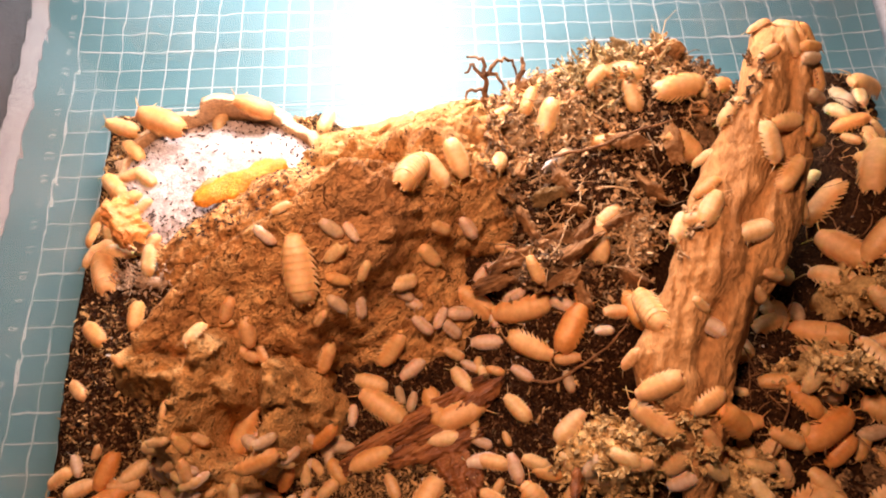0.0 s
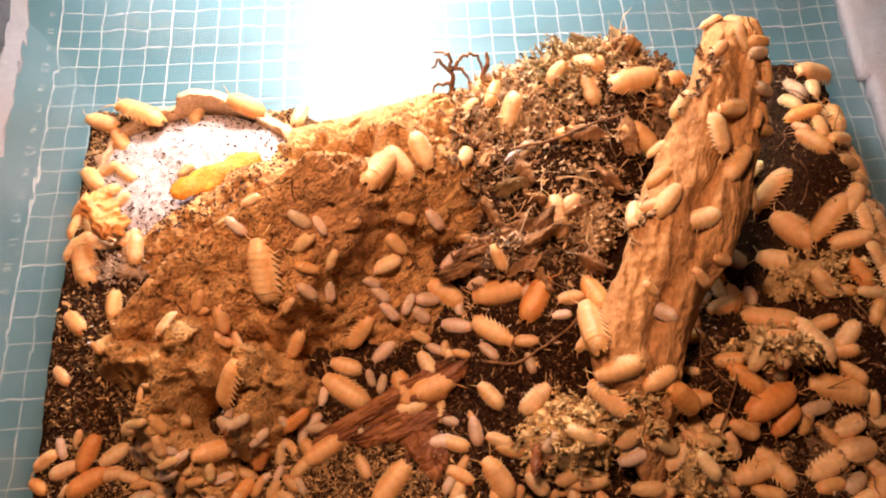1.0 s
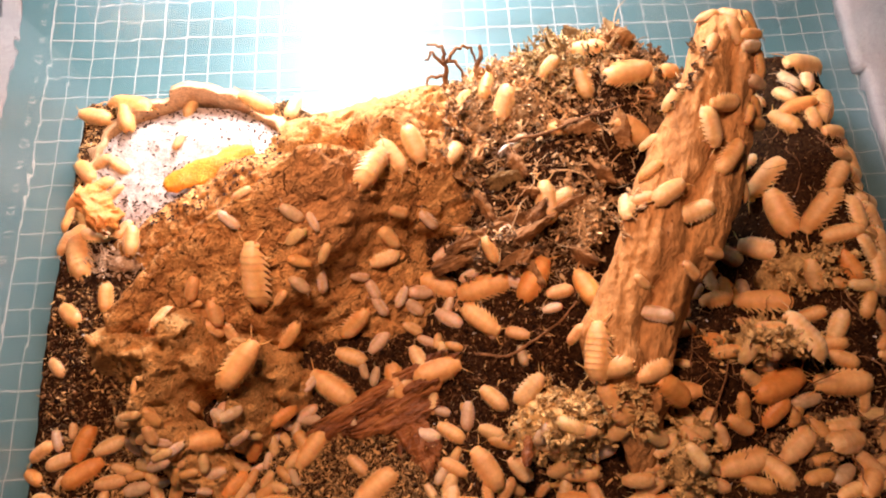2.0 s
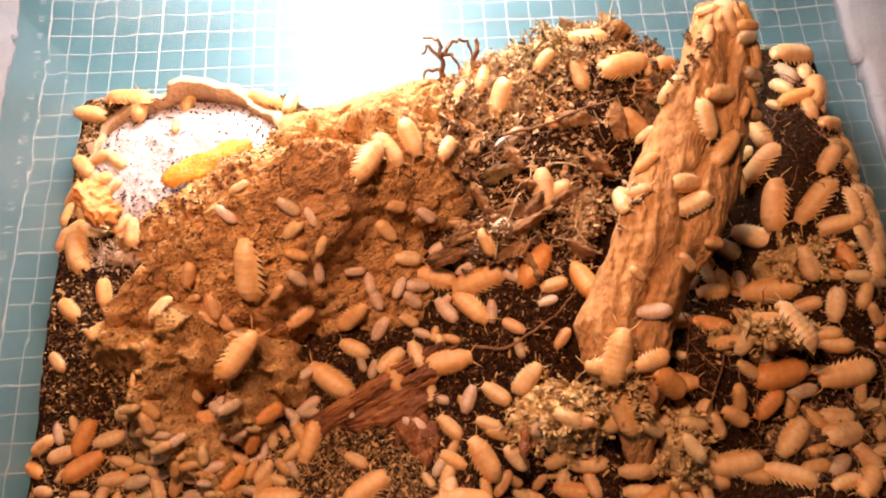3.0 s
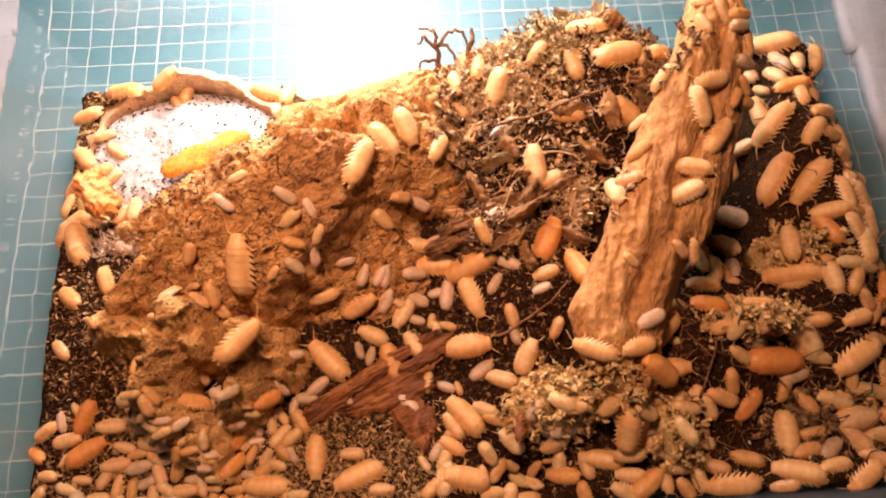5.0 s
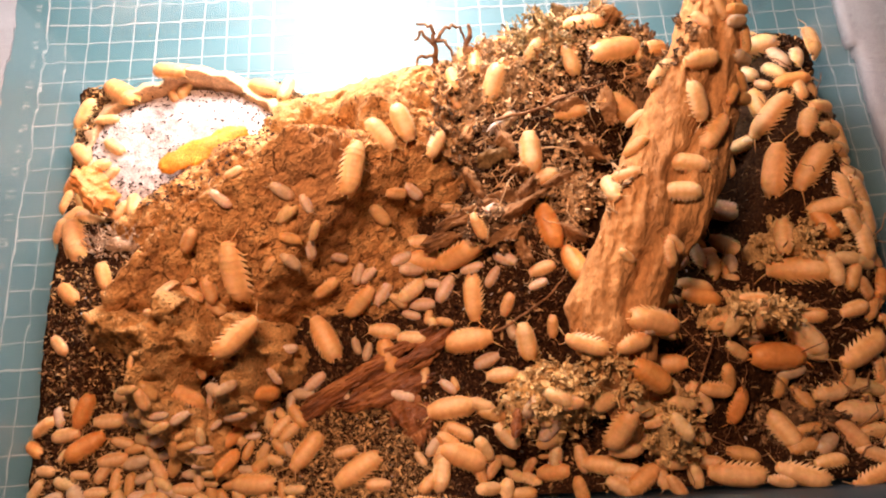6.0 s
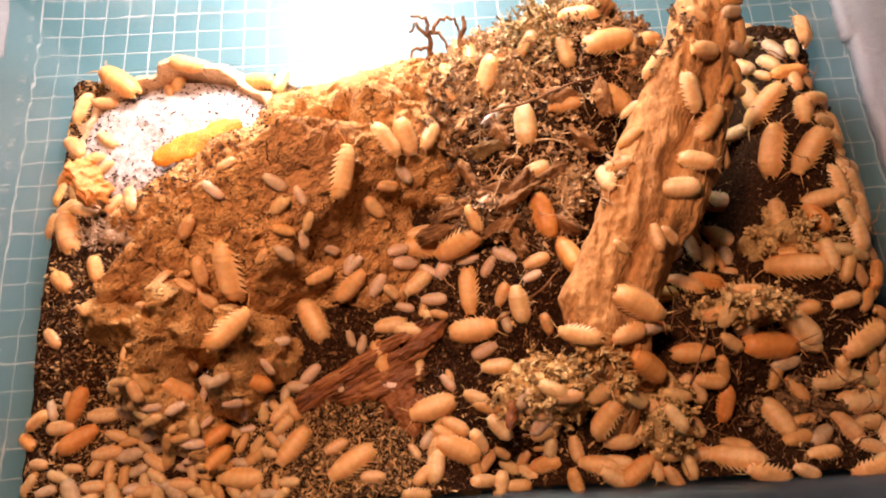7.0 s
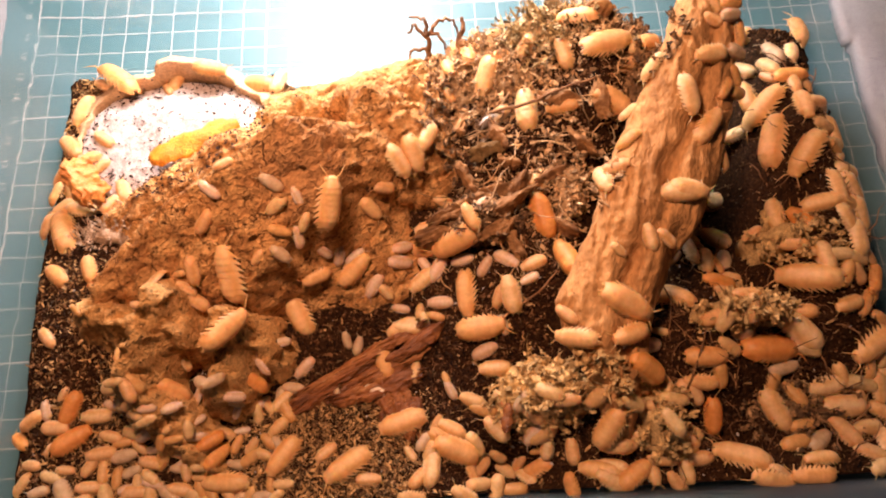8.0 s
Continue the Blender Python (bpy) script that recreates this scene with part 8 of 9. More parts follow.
    crawl(123, [(0.0, 24.78, 13.35, -146), (0.5, 24.78, 13.35, -146), (1.0, 24.77, 13.29, -137), (2.5, 24.77, 13.25, -111), (3.0, 24.80, 13.25, -103), (3.5, 24.83, 13.27, -94), (4.0, 24.86, 13.28, -85), (4.5, 24.88, 13.26, -77), (6.0, 24.90, 13.20, -55), (6.5, 24.89, 13.12, -48), (7.0, 24.90, 13.06, -40), (7.5, 25.05, 13.05, -33), (8.0, 25.44, 13.12, -26)])
    crawl(124, [(0.0, 25.08, 14.77, -154), (0.5, 25.08, 14.78, -154), (4.5, 25.09, 14.14, -207), (8.0, 25.09, 14.15, -207)])
    crawl(125, [(0.0, 25.84, 15.73, -134), (0.5, 25.66, 15.69, -134), (1.0, 25.59, 15.68, -134), (2.5, 25.51, 15.66, -134), (3.0, 25.49, 15.68, -134), (3.5, 25.53, 15.71, -134), (4.0, 25.52, 15.74, -134), (4.5, 25.55, 15.75, -134), (6.0, 25.51, 15.87, -134), (6.5, 25.49, 15.92, -134), (7.0, 25.47, 15.92, -134), (7.5, 25.49, 15.95, -134), (8.0, 25.46, 15.95, -134)])
    crawl(127, [(0.0, 22.38, 12.97, 17), (0.5, 22.39, 12.98, 17), (1.0, 22.37, 12.99, 17), (2.5, 22.44, 13.02, 17), (3.0, 22.39, 12.99, 17), (3.5, 22.37, 12.97, 17), (4.0, 22.43, 13.04, 17), (4.5, 22.43, 13.02, 16), (6.0, 22.43, 13.01, 16), (6.5, 22.43, 13.03, 16), (7.0, 22.40, 13.00, 16), (7.5, 22.39, 13.02, 16), (8.0, 22.35, 13.00, 16)])
    crawl(128, [(0.0, 21.01, 13.88, 156), (0.5, 21.03, 13.86, 156), (1.5, 21.26, 14.00, 159), (3.0, 21.48, 14.13, 164), (4.5, 21.61, 14.03, 169), (8.0, 21.62, 13.98, 169)])
    crawl(129, [(0.0, 24.70, 14.27, 111), (0.5, 24.42, 14.11, 111), (1.5, 24.60, 14.53, 97), (3.0, 24.75, 14.90, 75), (4.5, 24.82, 15.10, 53), (6.0, 24.85, 15.15, 53), (6.5, 24.90, 15.18, 53), (7.0, 24.96, 15.18, 53), (7.5, 24.98, 15.04, 53), (8.0, 25.01, 14.89, 53)])
    crawl(130, [(0.0, 23.18, 12.65, 123), (0.5, 23.19, 12.63, 123), (1.0, 23.19, 12.63, 132), (2.5, 23.21, 12.60, 159), (3.0, 23.23, 12.58, 168), (3.5, 23.25, 12.55, 177), (4.0, 23.24, 12.55, 186), (4.5, 23.27, 12.55, 195), (6.0, 23.26, 12.55, 195), (6.5, 23.26, 12.57, 195), (7.0, 23.25, 12.56, 195), (7.5, 23.24, 12.58, 195), (8.0, 23.23, 12.57, 195)])
    crawl(131, [(0.0, 22.56, 11.46, 155), (0.5, 22.70, 11.47, 155), (1.0, 22.56, 11.46, 156), (2.5, 22.57, 11.46, 158), (3.0, 22.66, 11.46, 158), (3.5, 22.60, 11.46, 159), (4.0, 22.55, 11.47, 159), (4.5, 22.58, 11.47, 160), (6.0, 22.61, 11.45, 160), (6.5, 22.61, 11.47, 160), (7.0, 22.59, 11.45, 160), (7.5, 22.58, 11.45, 160), (8.0, 22.57, 11.46, 160)])
    crawl(132, [(0.0, 20.48, 11.98, 167), (0.5, 20.53, 11.95, 167), (1.0, 20.56, 11.94, 167), (2.5, 20.53, 11.88, 165), (3.0, 20.58, 11.85, 165), (3.5, 20.68, 11.77, 165), (4.0, 20.82, 11.66, 164), (4.5, 20.88, 11.64, 164), (6.0, 21.10, 11.51, 176), (6.5, 21.09, 11.51, 176), (7.0, 21.08, 11.50, 176), (7.5, 21.07, 11.51, 176), (8.0, 21.05, 11.52, 176)])
    crawl(134, [(0.0, 18.72, 13.07, -110), (0.5, 18.72, 13.08, -110), (1.0, 18.72, 13.07, -110), (2.5, 18.71, 13.09, -110), (3.0, 18.72, 13.06, -110), (3.5, 18.74, 13.06, -110), (4.0, 18.73, 13.08, -110), (4.5, 18.76, 13.05, -110), (6.0, 18.75, 13.05, -110), (6.5, 18.75, 13.09, -110), (7.0, 18.73, 13.08, -110), (7.5, 18.72, 13.09, -110), (8.0, 18.73, 13.10, -110)])
    crawl(135, [(0.0, 17.30, 13.63, -153), (0.5, 17.34, 13.54, -153), (1.0, 17.36, 13.56, -144), (2.5, 17.37, 13.56, -115), (3.0, 17.40, 13.48, -105), (3.5, 17.39, 13.49, -96), (4.0, 17.37, 13.56, -86), (4.5, 17.40, 13.54, -76), (6.0, 17.41, 13.53, -76), (6.5, 17.36, 13.70, -76), (7.0, 17.35, 13.73, -76), (7.5, 17.48, 13.69, -76), (8.0, 17.52, 13.71, -76)])
    crawl(136, [(0.0, 17.51, 12.49, 142), (0.5, 17.51, 12.46, 142), (1.0, 17.56, 12.46, 142), (2.5, 17.60, 12.46, 142), (3.0, 17.63, 12.54, 142), (3.5, 17.62, 12.65, 142), (4.0, 17.50, 12.72, 142), (4.5, 17.54, 12.67, 142), (6.0, 17.41, 12.89, 116), (6.5, 17.44, 12.88, 116), (7.0, 17.39, 12.92, 116), (7.5, 17.41, 12.91, 116), (8.0, 17.45, 12.88, 116)])
    crawl(137, [(0.0, 20.33, 9.72, -144), (0.5, 20.32, 9.73, -144), (1.0, 20.39, 9.77, -146), (2.5, 20.34, 9.77, -153), (3.0, 20.37, 9.79, -155), (3.5, 20.36, 9.79, -157), (4.0, 20.32, 9.79, -159), (4.5, 20.28, 9.77, -162), (6.0, 20.16, 9.70, -162), (6.5, 20.16, 9.76, -162), (7.0, 20.05, 9.68, -162), (7.5, 20.02, 9.62, -162), (8.0, 19.90, 9.33, -162)])
    crawl(138, [(0.0, 19.91, 8.93, 96), (0.5, 19.96, 9.07, 96), (1.0, 19.91, 9.36, 96), (2.5, 19.83, 9.67, 96), (3.0, 19.86, 9.77, 96), (3.5, 19.85, 9.88, 96), (4.0, 19.85, 9.99, 96), (4.5, 19.81, 10.07, 96), (6.0, 19.74, 10.45, 91), (6.5, 19.76, 10.73, 91), (7.0, 19.81, 11.14, 91), (7.5, 19.88, 11.43, 91), (8.0, 19.96, 11.68, 91)])
    crawl(139, [(0.0, 17.84, 7.89, 115), (0.5, 17.91, 7.86, 115), (1.0, 17.88, 7.87, 115), (2.5, 17.86, 7.90, 115), (3.0, 17.85, 7.90, 115), (3.5, 17.86, 7.90, 115), (4.0, 17.86, 7.90, 115), (4.5, 17.88, 7.88, 115), (6.0, 17.86, 7.90, 115), (6.5, 17.87, 7.88, 115), (7.0, 17.86, 7.89, 115), (7.5, 17.84, 7.96, 115), (8.0, 17.86, 7.96, 115)])
    crawl(140, [(0.0, 21.78, 8.43, -116), (0.5, 21.79, 8.41, -116), (1.0, 21.80, 8.44, -112), (2.5, 21.83, 8.46, -99), (3.0, 21.80, 8.43, -95), (3.5, 21.80, 8.41, -91), (4.0, 21.80, 8.41, -87), (4.5, 21.80, 8.37, -82), (6.0, 21.78, 8.30, -82), (6.5, 21.81, 8.31, -82), (7.0, 21.80, 8.32, -82), (7.5, 21.80, 8.34, -82), (8.0, 21.79, 8.38, -82)])
    crawl(141, [(0.0, 27.89, 11.32, -136), (0.5, 27.81, 11.42, -136), (1.0, 27.74, 11.44, -140), (2.5, 27.73, 11.47, -149), (3.0, 27.71, 11.49, -152), (3.5, 27.71, 11.48, -156), (4.0, 27.78, 11.36, -159), (4.5, 27.81, 11.30, -162), (6.0, 27.84, 11.20, -168), (6.5, 27.84, 11.34, -168), (7.0, 27.83, 11.35, -168), (7.5, 27.83, 11.35, -168), (8.0, 27.84, 11.40, -168)])
    crawl(142, [(0.0, 29.13, 11.08, 121), (0.5, 29.16, 11.41, 121), (1.0, 29.07, 11.68, 117), (2.5, 28.43, 12.65, 105), (3.0, 28.14, 12.09, 102), (3.5, 28.15, 12.10, 98), (4.0, 28.22, 12.20, 94), (4.5, 28.29, 12.26, 90), (6.0, 28.38, 12.44, 90), (6.5, 28.34, 12.55, 90), (7.0, 28.32, 12.51, 90), (7.5, 28.30, 12.54, 90), (8.0, 28.29, 12.60, 90)])
    crawl(143, [(0.0, 28.03, 10.34, -130), (0.5, 27.97, 10.40, -130), (1.0, 27.96, 10.45, -130), (2.5, 28.03, 10.70, -130), (3.0, 28.03, 10.83, -131), (3.5, 28.07, 10.89, -131), (4.0, 28.13, 10.99, -131), (4.5, 28.44, 11.35, -131), (6.0, 28.55, 11.75, -131), (6.5, 28.53, 11.87, -131), (7.0, 28.54, 11.86, -131), (7.5, 28.54, 11.90, -131), (8.0, 28.52, 11.90, -131)])
    crawl(144, [(0.0, 28.17, 12.90, 111), (0.5, 28.11, 12.97, 111), (1.0, 28.19, 13.39, 111), (2.5, 28.29, 14.04, 111), (3.0, 28.40, 14.43, 111), (3.5, 28.37, 14.40, 111), (4.0, 28.36, 14.33, 111), (4.5, 28.33, 14.15, 111), (8.0, 28.38, 13.80, 130)])
    crawl(145, [(0.0, 28.93, 12.30, 128), (0.5, 28.98, 12.29, 128), (1.5, 28.83, 12.58, 126), (3.0, 28.67, 12.91, 122), (4.5, 28.54, 13.13, 118), (5.5, 28.59, 13.17, 121), (7.0, 28.74, 13.12, 124), (8.0, 28.87, 13.09, 126)])
    crawl(146, [(0.0, 30.64, 15.02, -173), (0.5, 30.66, 15.03, -173), (1.0, 30.53, 15.20, -173), (2.5, 30.13, 15.18, -173), (3.0, 29.86, 15.11, -173), (3.5, 29.79, 15.05, -174), (4.0, 29.69, 14.98, -174), (4.5, 29.49, 15.10, -174), (6.0, 28.68, 14.88, -174), (6.5, 28.11, 14.64, -174), (7.0, 28.08, 14.74, -174), (7.5, 28.09, 14.97, -174), (8.0, 28.01, 15.17, -174)])
    crawl(147, [(0.0, 29.09, 10.99, 67), (0.5, 30.21, 12.31, 67), (1.0, 30.28, 12.83, 66), (2.5, 30.00, 13.13, 62), (3.0, 29.96, 13.29, 60), (3.5, 29.93, 13.34, 59), (4.0, 29.94, 13.38, 58), (4.5, 30.83, 14.08, 56), (6.0, 31.18, 15.39, 71), (6.5, 31.00, 15.41, 71), (7.0, 30.97, 15.49, 71), (7.5, 31.00, 15.51, 71), (8.0, 30.91, 15.65, 71)])
    crawl(148, [(0.0, 29.30, 9.07, -123), (0.5, 29.37, 9.06, -123), (1.5, 29.32, 9.58, -125), (3.0, 29.25, 10.12, -128), (4.5, 29.24, 10.67, -131), (6.0, 29.19, 11.00, -114), (6.5, 29.25, 11.17, -108), (7.0, 29.29, 11.21, -103), (7.5, 29.36, 11.32, -97), (8.0, 29.40, 11.52, -91)])
    crawl(149, [(0.0, 28.66, 8.53, -129), (0.5, 28.70, 8.61, -129), (1.0, 28.72, 8.73, -129), (2.5, 28.71, 8.77, -128), (3.0, 28.69, 8.80, -128), (3.5, 28.71, 8.84, -128), (4.0, 28.73, 8.89, -128), (4.5, 28.75, 8.93, -128), (6.0, 28.91, 9.33, -123), (6.5, 28.97, 9.51, -123), (7.0, 29.00, 9.55, -123), (7.5, 29.01, 9.60, -123), (8.0, 28.97, 9.61, -123)])
    crawl(150, [(0.0, 28.02, 8.60, 116), (0.5, 28.03, 8.60, 116), (1.0, 28.07, 8.74, 108), (2.5, 28.03, 9.23, 85), (3.0, 28.01, 9.15, 78), (3.5, 28.01, 9.23, 70), (4.0, 28.06, 9.29, 62), (4.5, 28.16, 9.46, 54), (6.0, 28.29, 9.67, 76), (6.5, 28.36, 9.97, 76), (7.0, 28.38, 10.04, 76), (7.5, 28.44, 10.30, 76), (8.0, 28.49, 10.48, 76)])
    crawl(151, [(0.0, 27.65, 7.70, 147), (0.5, 27.65, 7.70, 147), (1.5, 27.58, 8.06, 144), (3.0, 27.53, 8.45, 138), (4.5, 27.45, 8.80, 133), (5.5, 27.36, 9.07, 138), (7.0, 27.29, 9.32, 147), (8.0, 27.22, 9.54, 153)])
    crawl(152, [(0.0, 27.12, 8.63, 106), (0.5, 27.07, 8.66, 106), (1.0, 27.08, 8.66, 109), (2.5, 27.07, 8.29, 116), (3.0, 27.07, 8.30, 118), (3.5, 27.08, 8.16, 121), (4.0, 27.08, 8.11, 123), (4.5, 27.05, 8.02, 126), (6.0, 27.02, 7.75, 126), (6.5, 27.01, 7.81, 126), (7.0, 27.00, 7.81, 126), (7.5, 26.99, 7.86, 126), (8.0, 26.99, 7.86, 126)])
    crawl(153, [(0.0, 28.14, 6.67, 137), (0.5, 28.10, 6.67, 137), (1.0, 28.08, 6.68, 131), (2.5, 28.02, 6.73, 114), (3.0, 27.95, 6.76, 109), (3.5, 27.88, 6.80, 103), (4.0, 27.76, 6.84, 97), (4.5, 27.70, 6.94, 92), (6.0, 27.70, 7.12, 81), (6.5, 27.99, 7.61, 81), (7.0, 28.03, 7.74, 81), (7.5, 28.03, 7.74, 81), (8.0, 28.03, 7.90, 81)])
    crawl(154, [(0.0, 26.90, 5.97, 162), (0.5, 26.91, 5.89, 162), (1.0, 26.85, 5.79, 165), (2.5, 27.22, 6.31, 174), (3.0, 27.33, 6.27, 177), (3.5, 27.48, 6.25, 180), (4.0, 27.62, 6.28, 183), (4.5, 27.80, 6.22, 186), (6.0, 28.10, 6.06, 166), (6.5, 28.04, 6.08, 166), (7.0, 28.13, 5.87, 166), (7.5, 28.26, 5.71, 166), (8.0, 28.34, 5.59, 166)])
    crawl(155, [(0.0, 28.57, 5.04, -136), (0.5, 28.57, 5.04, -136), (1.0, 28.46, 4.98, -129), (2.5, 28.50, 5.22, -108), (3.0, 28.54, 5.43, -102), (3.5, 28.58, 5.53, -95), (4.0, 28.59, 5.62, -88), (4.5, 28.65, 5.73, -81), (6.0, 28.85, 5.93, -81), (6.5, 28.85, 6.02, -81), (7.0, 28.90, 6.10, -81), (7.5, 28.95, 6.19, -81), (8.0, 28.84, 6.15, -81)])
    crawl(156, [(0.0, 29.53, 5.16, 122), (0.5, 29.54, 5.16, 122), (1.0, 29.55, 5.16, 122), (2.5, 29.90, 5.14, 122), (3.0, 29.59, 5.06, 122), (3.5, 29.56, 5.05, 122), (4.0, 29.49, 5.01, 122), (4.5, 29.56, 4.99, 122), (6.0, 29.74, 5.30, 122), (6.5, 29.76, 5.38, 122), (7.0, 29.78, 5.45, 122), (7.5, 29.79, 5.52, 122), (8.0, 29.80, 5.65, 122)])
    crawl(157, [(0.0, 29.04, 6.83, 117), (2.5, 29.04, 6.83, 117), (3.0, 28.98, 6.93, 117), (3.5, 28.99, 6.95, 117), (4.0, 28.98, 6.99, 117), (4.5, 28.89, 7.20, 117), (6.0, 28.87, 7.35, 117), (6.5, 28.87, 7.29, 117), (7.0, 28.79, 7.32, 117), (7.5, 28.61, 7.40, 117), (8.0, 28.52, 7.46, 117)])
    crawl(158, [(0.0, 26.57, 6.38, 165), (4.5, 26.50, 6.39, 165), (8.0, 26.73, 6.17, 154)])
    crawl(159, [(0.0, 27.32, 4.72, 125), (0.5, 26.88, 4.57, 125), (1.0, 26.87, 4.68, 124), (2.5, 26.55, 4.52, 120), (3.0, 26.49, 4.58, 119), (3.5, 27.48, 4.16, 117), (4.0, 27.52, 4.05, 116), (4.5, 27.54, 4.10, 115), (6.0, 27.71, 3.93, 136), (6.5, 27.74, 3.90, 136), (7.0, 27.73, 3.97, 136), (7.5, 27.80, 3.97, 136), (8.0, 27.80, 3.99, 136)])
    crawl(160, [(0.0, 27.95, 5.45, -164), (0.5, 27.95, 5.45, -164), (1.5, 27.91, 5.49, -166), (3.0, 27.87, 5.54, -170), (4.5, 27.87, 5.69, -174), (5.5, 27.91, 6.00, -179), (7.0, 27.97, 6.36, -187), (8.0, 28.04, 6.72, -191)])
    crawl(161, [(0.0, 28.58, 4.18, 136), (0.5, 28.35, 3.73, 136), (1.0, 28.39, 3.86, 143), (2.5, 28.44, 4.12, 163), (3.0, 28.38, 4.22, 170), (3.5, 28.75, 4.40, 177), (4.0, 28.98, 4.42, 184), (4.5, 29.19, 4.44, 191), (6.0, 29.29, 4.65, 196), (6.5, 29.21, 4.66, 196), (7.0, 29.21, 4.66, 196), (7.5, 29.25, 4.67, 196), (8.0, 29.36, 4.69, 196)])
    crawl(162, [(0.0, 29.85, 4.06, 167), (0.5, 29.85, 4.06, 167), (1.0, 29.86, 4.06, 167), (2.5, 29.87, 4.06, 167), (3.0, 29.88, 4.05, 167), (3.5, 29.86, 4.03, 167), (4.0, 29.82, 4.00, 167), (4.5, 29.82, 3.98, 167), (6.0, 30.23, 3.57, 167), (6.5, 30.19, 3.54, 167), (7.0, 30.12, 3.51, 167), (7.5, 30.16, 3.44, 167), (8.0, 30.62, 3.24, 167)])
    crawl(163, [(0.0, 25.69, 3.08, 30), (0.5, 25.60, 3.05, 30), (1.0, 25.62, 3.16, 26), (2.5, 26.45, 3.43, 15), (3.0, 26.46, 3.44, 11), (3.5, 26.61, 3.39, 8), (4.0, 26.51, 3.39, 4), (4.5, 26.46, 3.38, 0), (6.0, 26.70, 3.38, -3), (6.5, 26.75, 3.41, -3), (7.0, 26.68, 3.45, -3), (7.5, 26.59, 3.46, -3), (8.0, 26.69, 3.47, -3)])
    crawl(164, [(0.0, 27.73, 3.41, 158), (0.5, 27.73, 3.41, 158), (1.5, 28.14, 3.39, 171), (3.0, 28.55, 3.35, 190), (4.5, 29.03, 3.38, 209), (6.0, 29.42, 3.47, 209), (6.5, 29.62, 3.53, 209), (7.0, 29.70, 3.52, 209), (7.5, 29.85, 3.50, 209), (8.0, 30.09, 3.50, 209)])
    crawl(165, [(0.0, 28.01, 2.65, -152), (0.5, 27.97, 3.28, -152), (1.0, 28.11, 2.34, -159), (2.5, 28.21, 2.14, -179), (3.0, 28.16, 2.16, -185), (3.5, 28.41, 2.15, -192), (4.0, 28.43, 2.19, -198), (4.5, 28.44, 2.16, -205), (6.0, 28.39, 2.28, -173), (6.5, 28.52, 2.36, -173), (7.0, 28.55, 2.36, -173), (7.5, 28.63, 2.36, -173), (8.0, 28.52, 2.34, -173)])
    crawl(166, [(0.0, 28.06, 1.61, 7), (0.5, 28.06, 1.61, 7), (1.0, 28.06, 1.61, 7), (2.5, 28.05, 1.61, 7), (3.0, 28.07, 1.57, 7), (3.5, 28.16, 1.56, 7), (4.0, 28.07, 1.56, 7), (4.5, 28.54, 1.51, 7), (6.0, 29.15, 1.61, 1), (6.5, 29.33, 1.64, 1), (7.0, 29.38, 1.66, 1), (7.5, 29.40, 1.67, 1), (8.0, 28.90, 1.68, 1)])
    crawl(167, [(0.0, 29.97, 2.90, 92), (0.5, 29.97, 2.90, 92), (1.0, 29.97, 2.90, 92), (2.5, 29.98, 2.90, 92), (3.0, 29.98, 2.90, 92), (3.5, 29.75, 2.79, 92), (4.5, 30.08, 2.84, 92), (6.0, 30.00, 2.83, 92), (6.5, 29.93, 2.84, 92), (7.0, 29.93, 2.84, 92), (7.5, 29.91, 2.87, 92), (8.0, 29.88, 2.88, 92)])
    crawl(168, [(0.0, 24.48, 2.88, 154), (0.5, 24.66, 2.57, 154), (1.0, 24.80, 2.44, 153), (2.5, 25.01, 2.32, 151), (3.0, 24.95, 2.32, 151), (3.5, 24.90, 2.32, 150), (4.0, 24.83, 2.39, 149), (4.5, 24.81, 2.39, 149), (6.0, 24.68, 2.53, 171), (6.5, 24.65, 2.54, 171), (7.0, 24.67, 2.54, 171), (7.5, 24.65, 2.54, 171), (8.0, 24.49, 2.64, 171)])
    crawl(169, [(0.0, 26.11, 2.49, -139), (0.5, 26.11, 2.49, -139), (1.0, 26.13, 2.62, -139), (2.5, 26.09, 2.66, -138), (3.0, 26.03, 2.61, -137), (3.5, 26.00, 2.53, -137), (4.0, 25.94, 2.45, -136), (4.5, 25.80, 2.30, -136), (5.5, 25.49, 2.09, -123), (7.0, 25.17, 1.86, -103), (8.0, 24.87, 1.65, -90)])
    crawl(170, [(0.0, 21.99, 2.81, 125), (0.5, 23.23, 2.40, 125), (1.0, 23.17, 2.09, 124), (2.5, 23.50, 1.91, 122), (3.0, 23.92, 1.87, 122), (3.5, 24.01, 1.81, 121), (4.0, 24.04, 1.73, 121), (4.5, 24.08, 1.65, 120), (6.0, 24.07, 1.65, 120), (6.5, 24.08, 1.59, 120), (7.0, 24.15, 1.38, 120), (7.5, 24.16, 1.20, 120), (8.0, 24.12, 1.10, 120)])
    crawl(171, [(0.0, 24.14, 0.71, 164), (1.0, 24.14, 0.71, 164), (2.5, 24.15, 0.56, 164), (3.0, 24.19, 0.49, 164), (3.5, 24.28, 0.45, 164), (4.0, 24.38, 0.40, 164), (4.5, 24.40, 0.38, 164), (8.0, 24.27, 0.39, 187)])
    crawl(172, [(0.0, 25.23, 1.30, -160), (0.5, 25.23, 1.30, -160), (4.0, 24.69, 0.25, -177), (4.5, 24.63, -0.10, -179), (5.5, 24.89, 0.01, -184), (7.0, 25.22, 0.19, -192), (8.0, 25.48, 0.36, -197)])
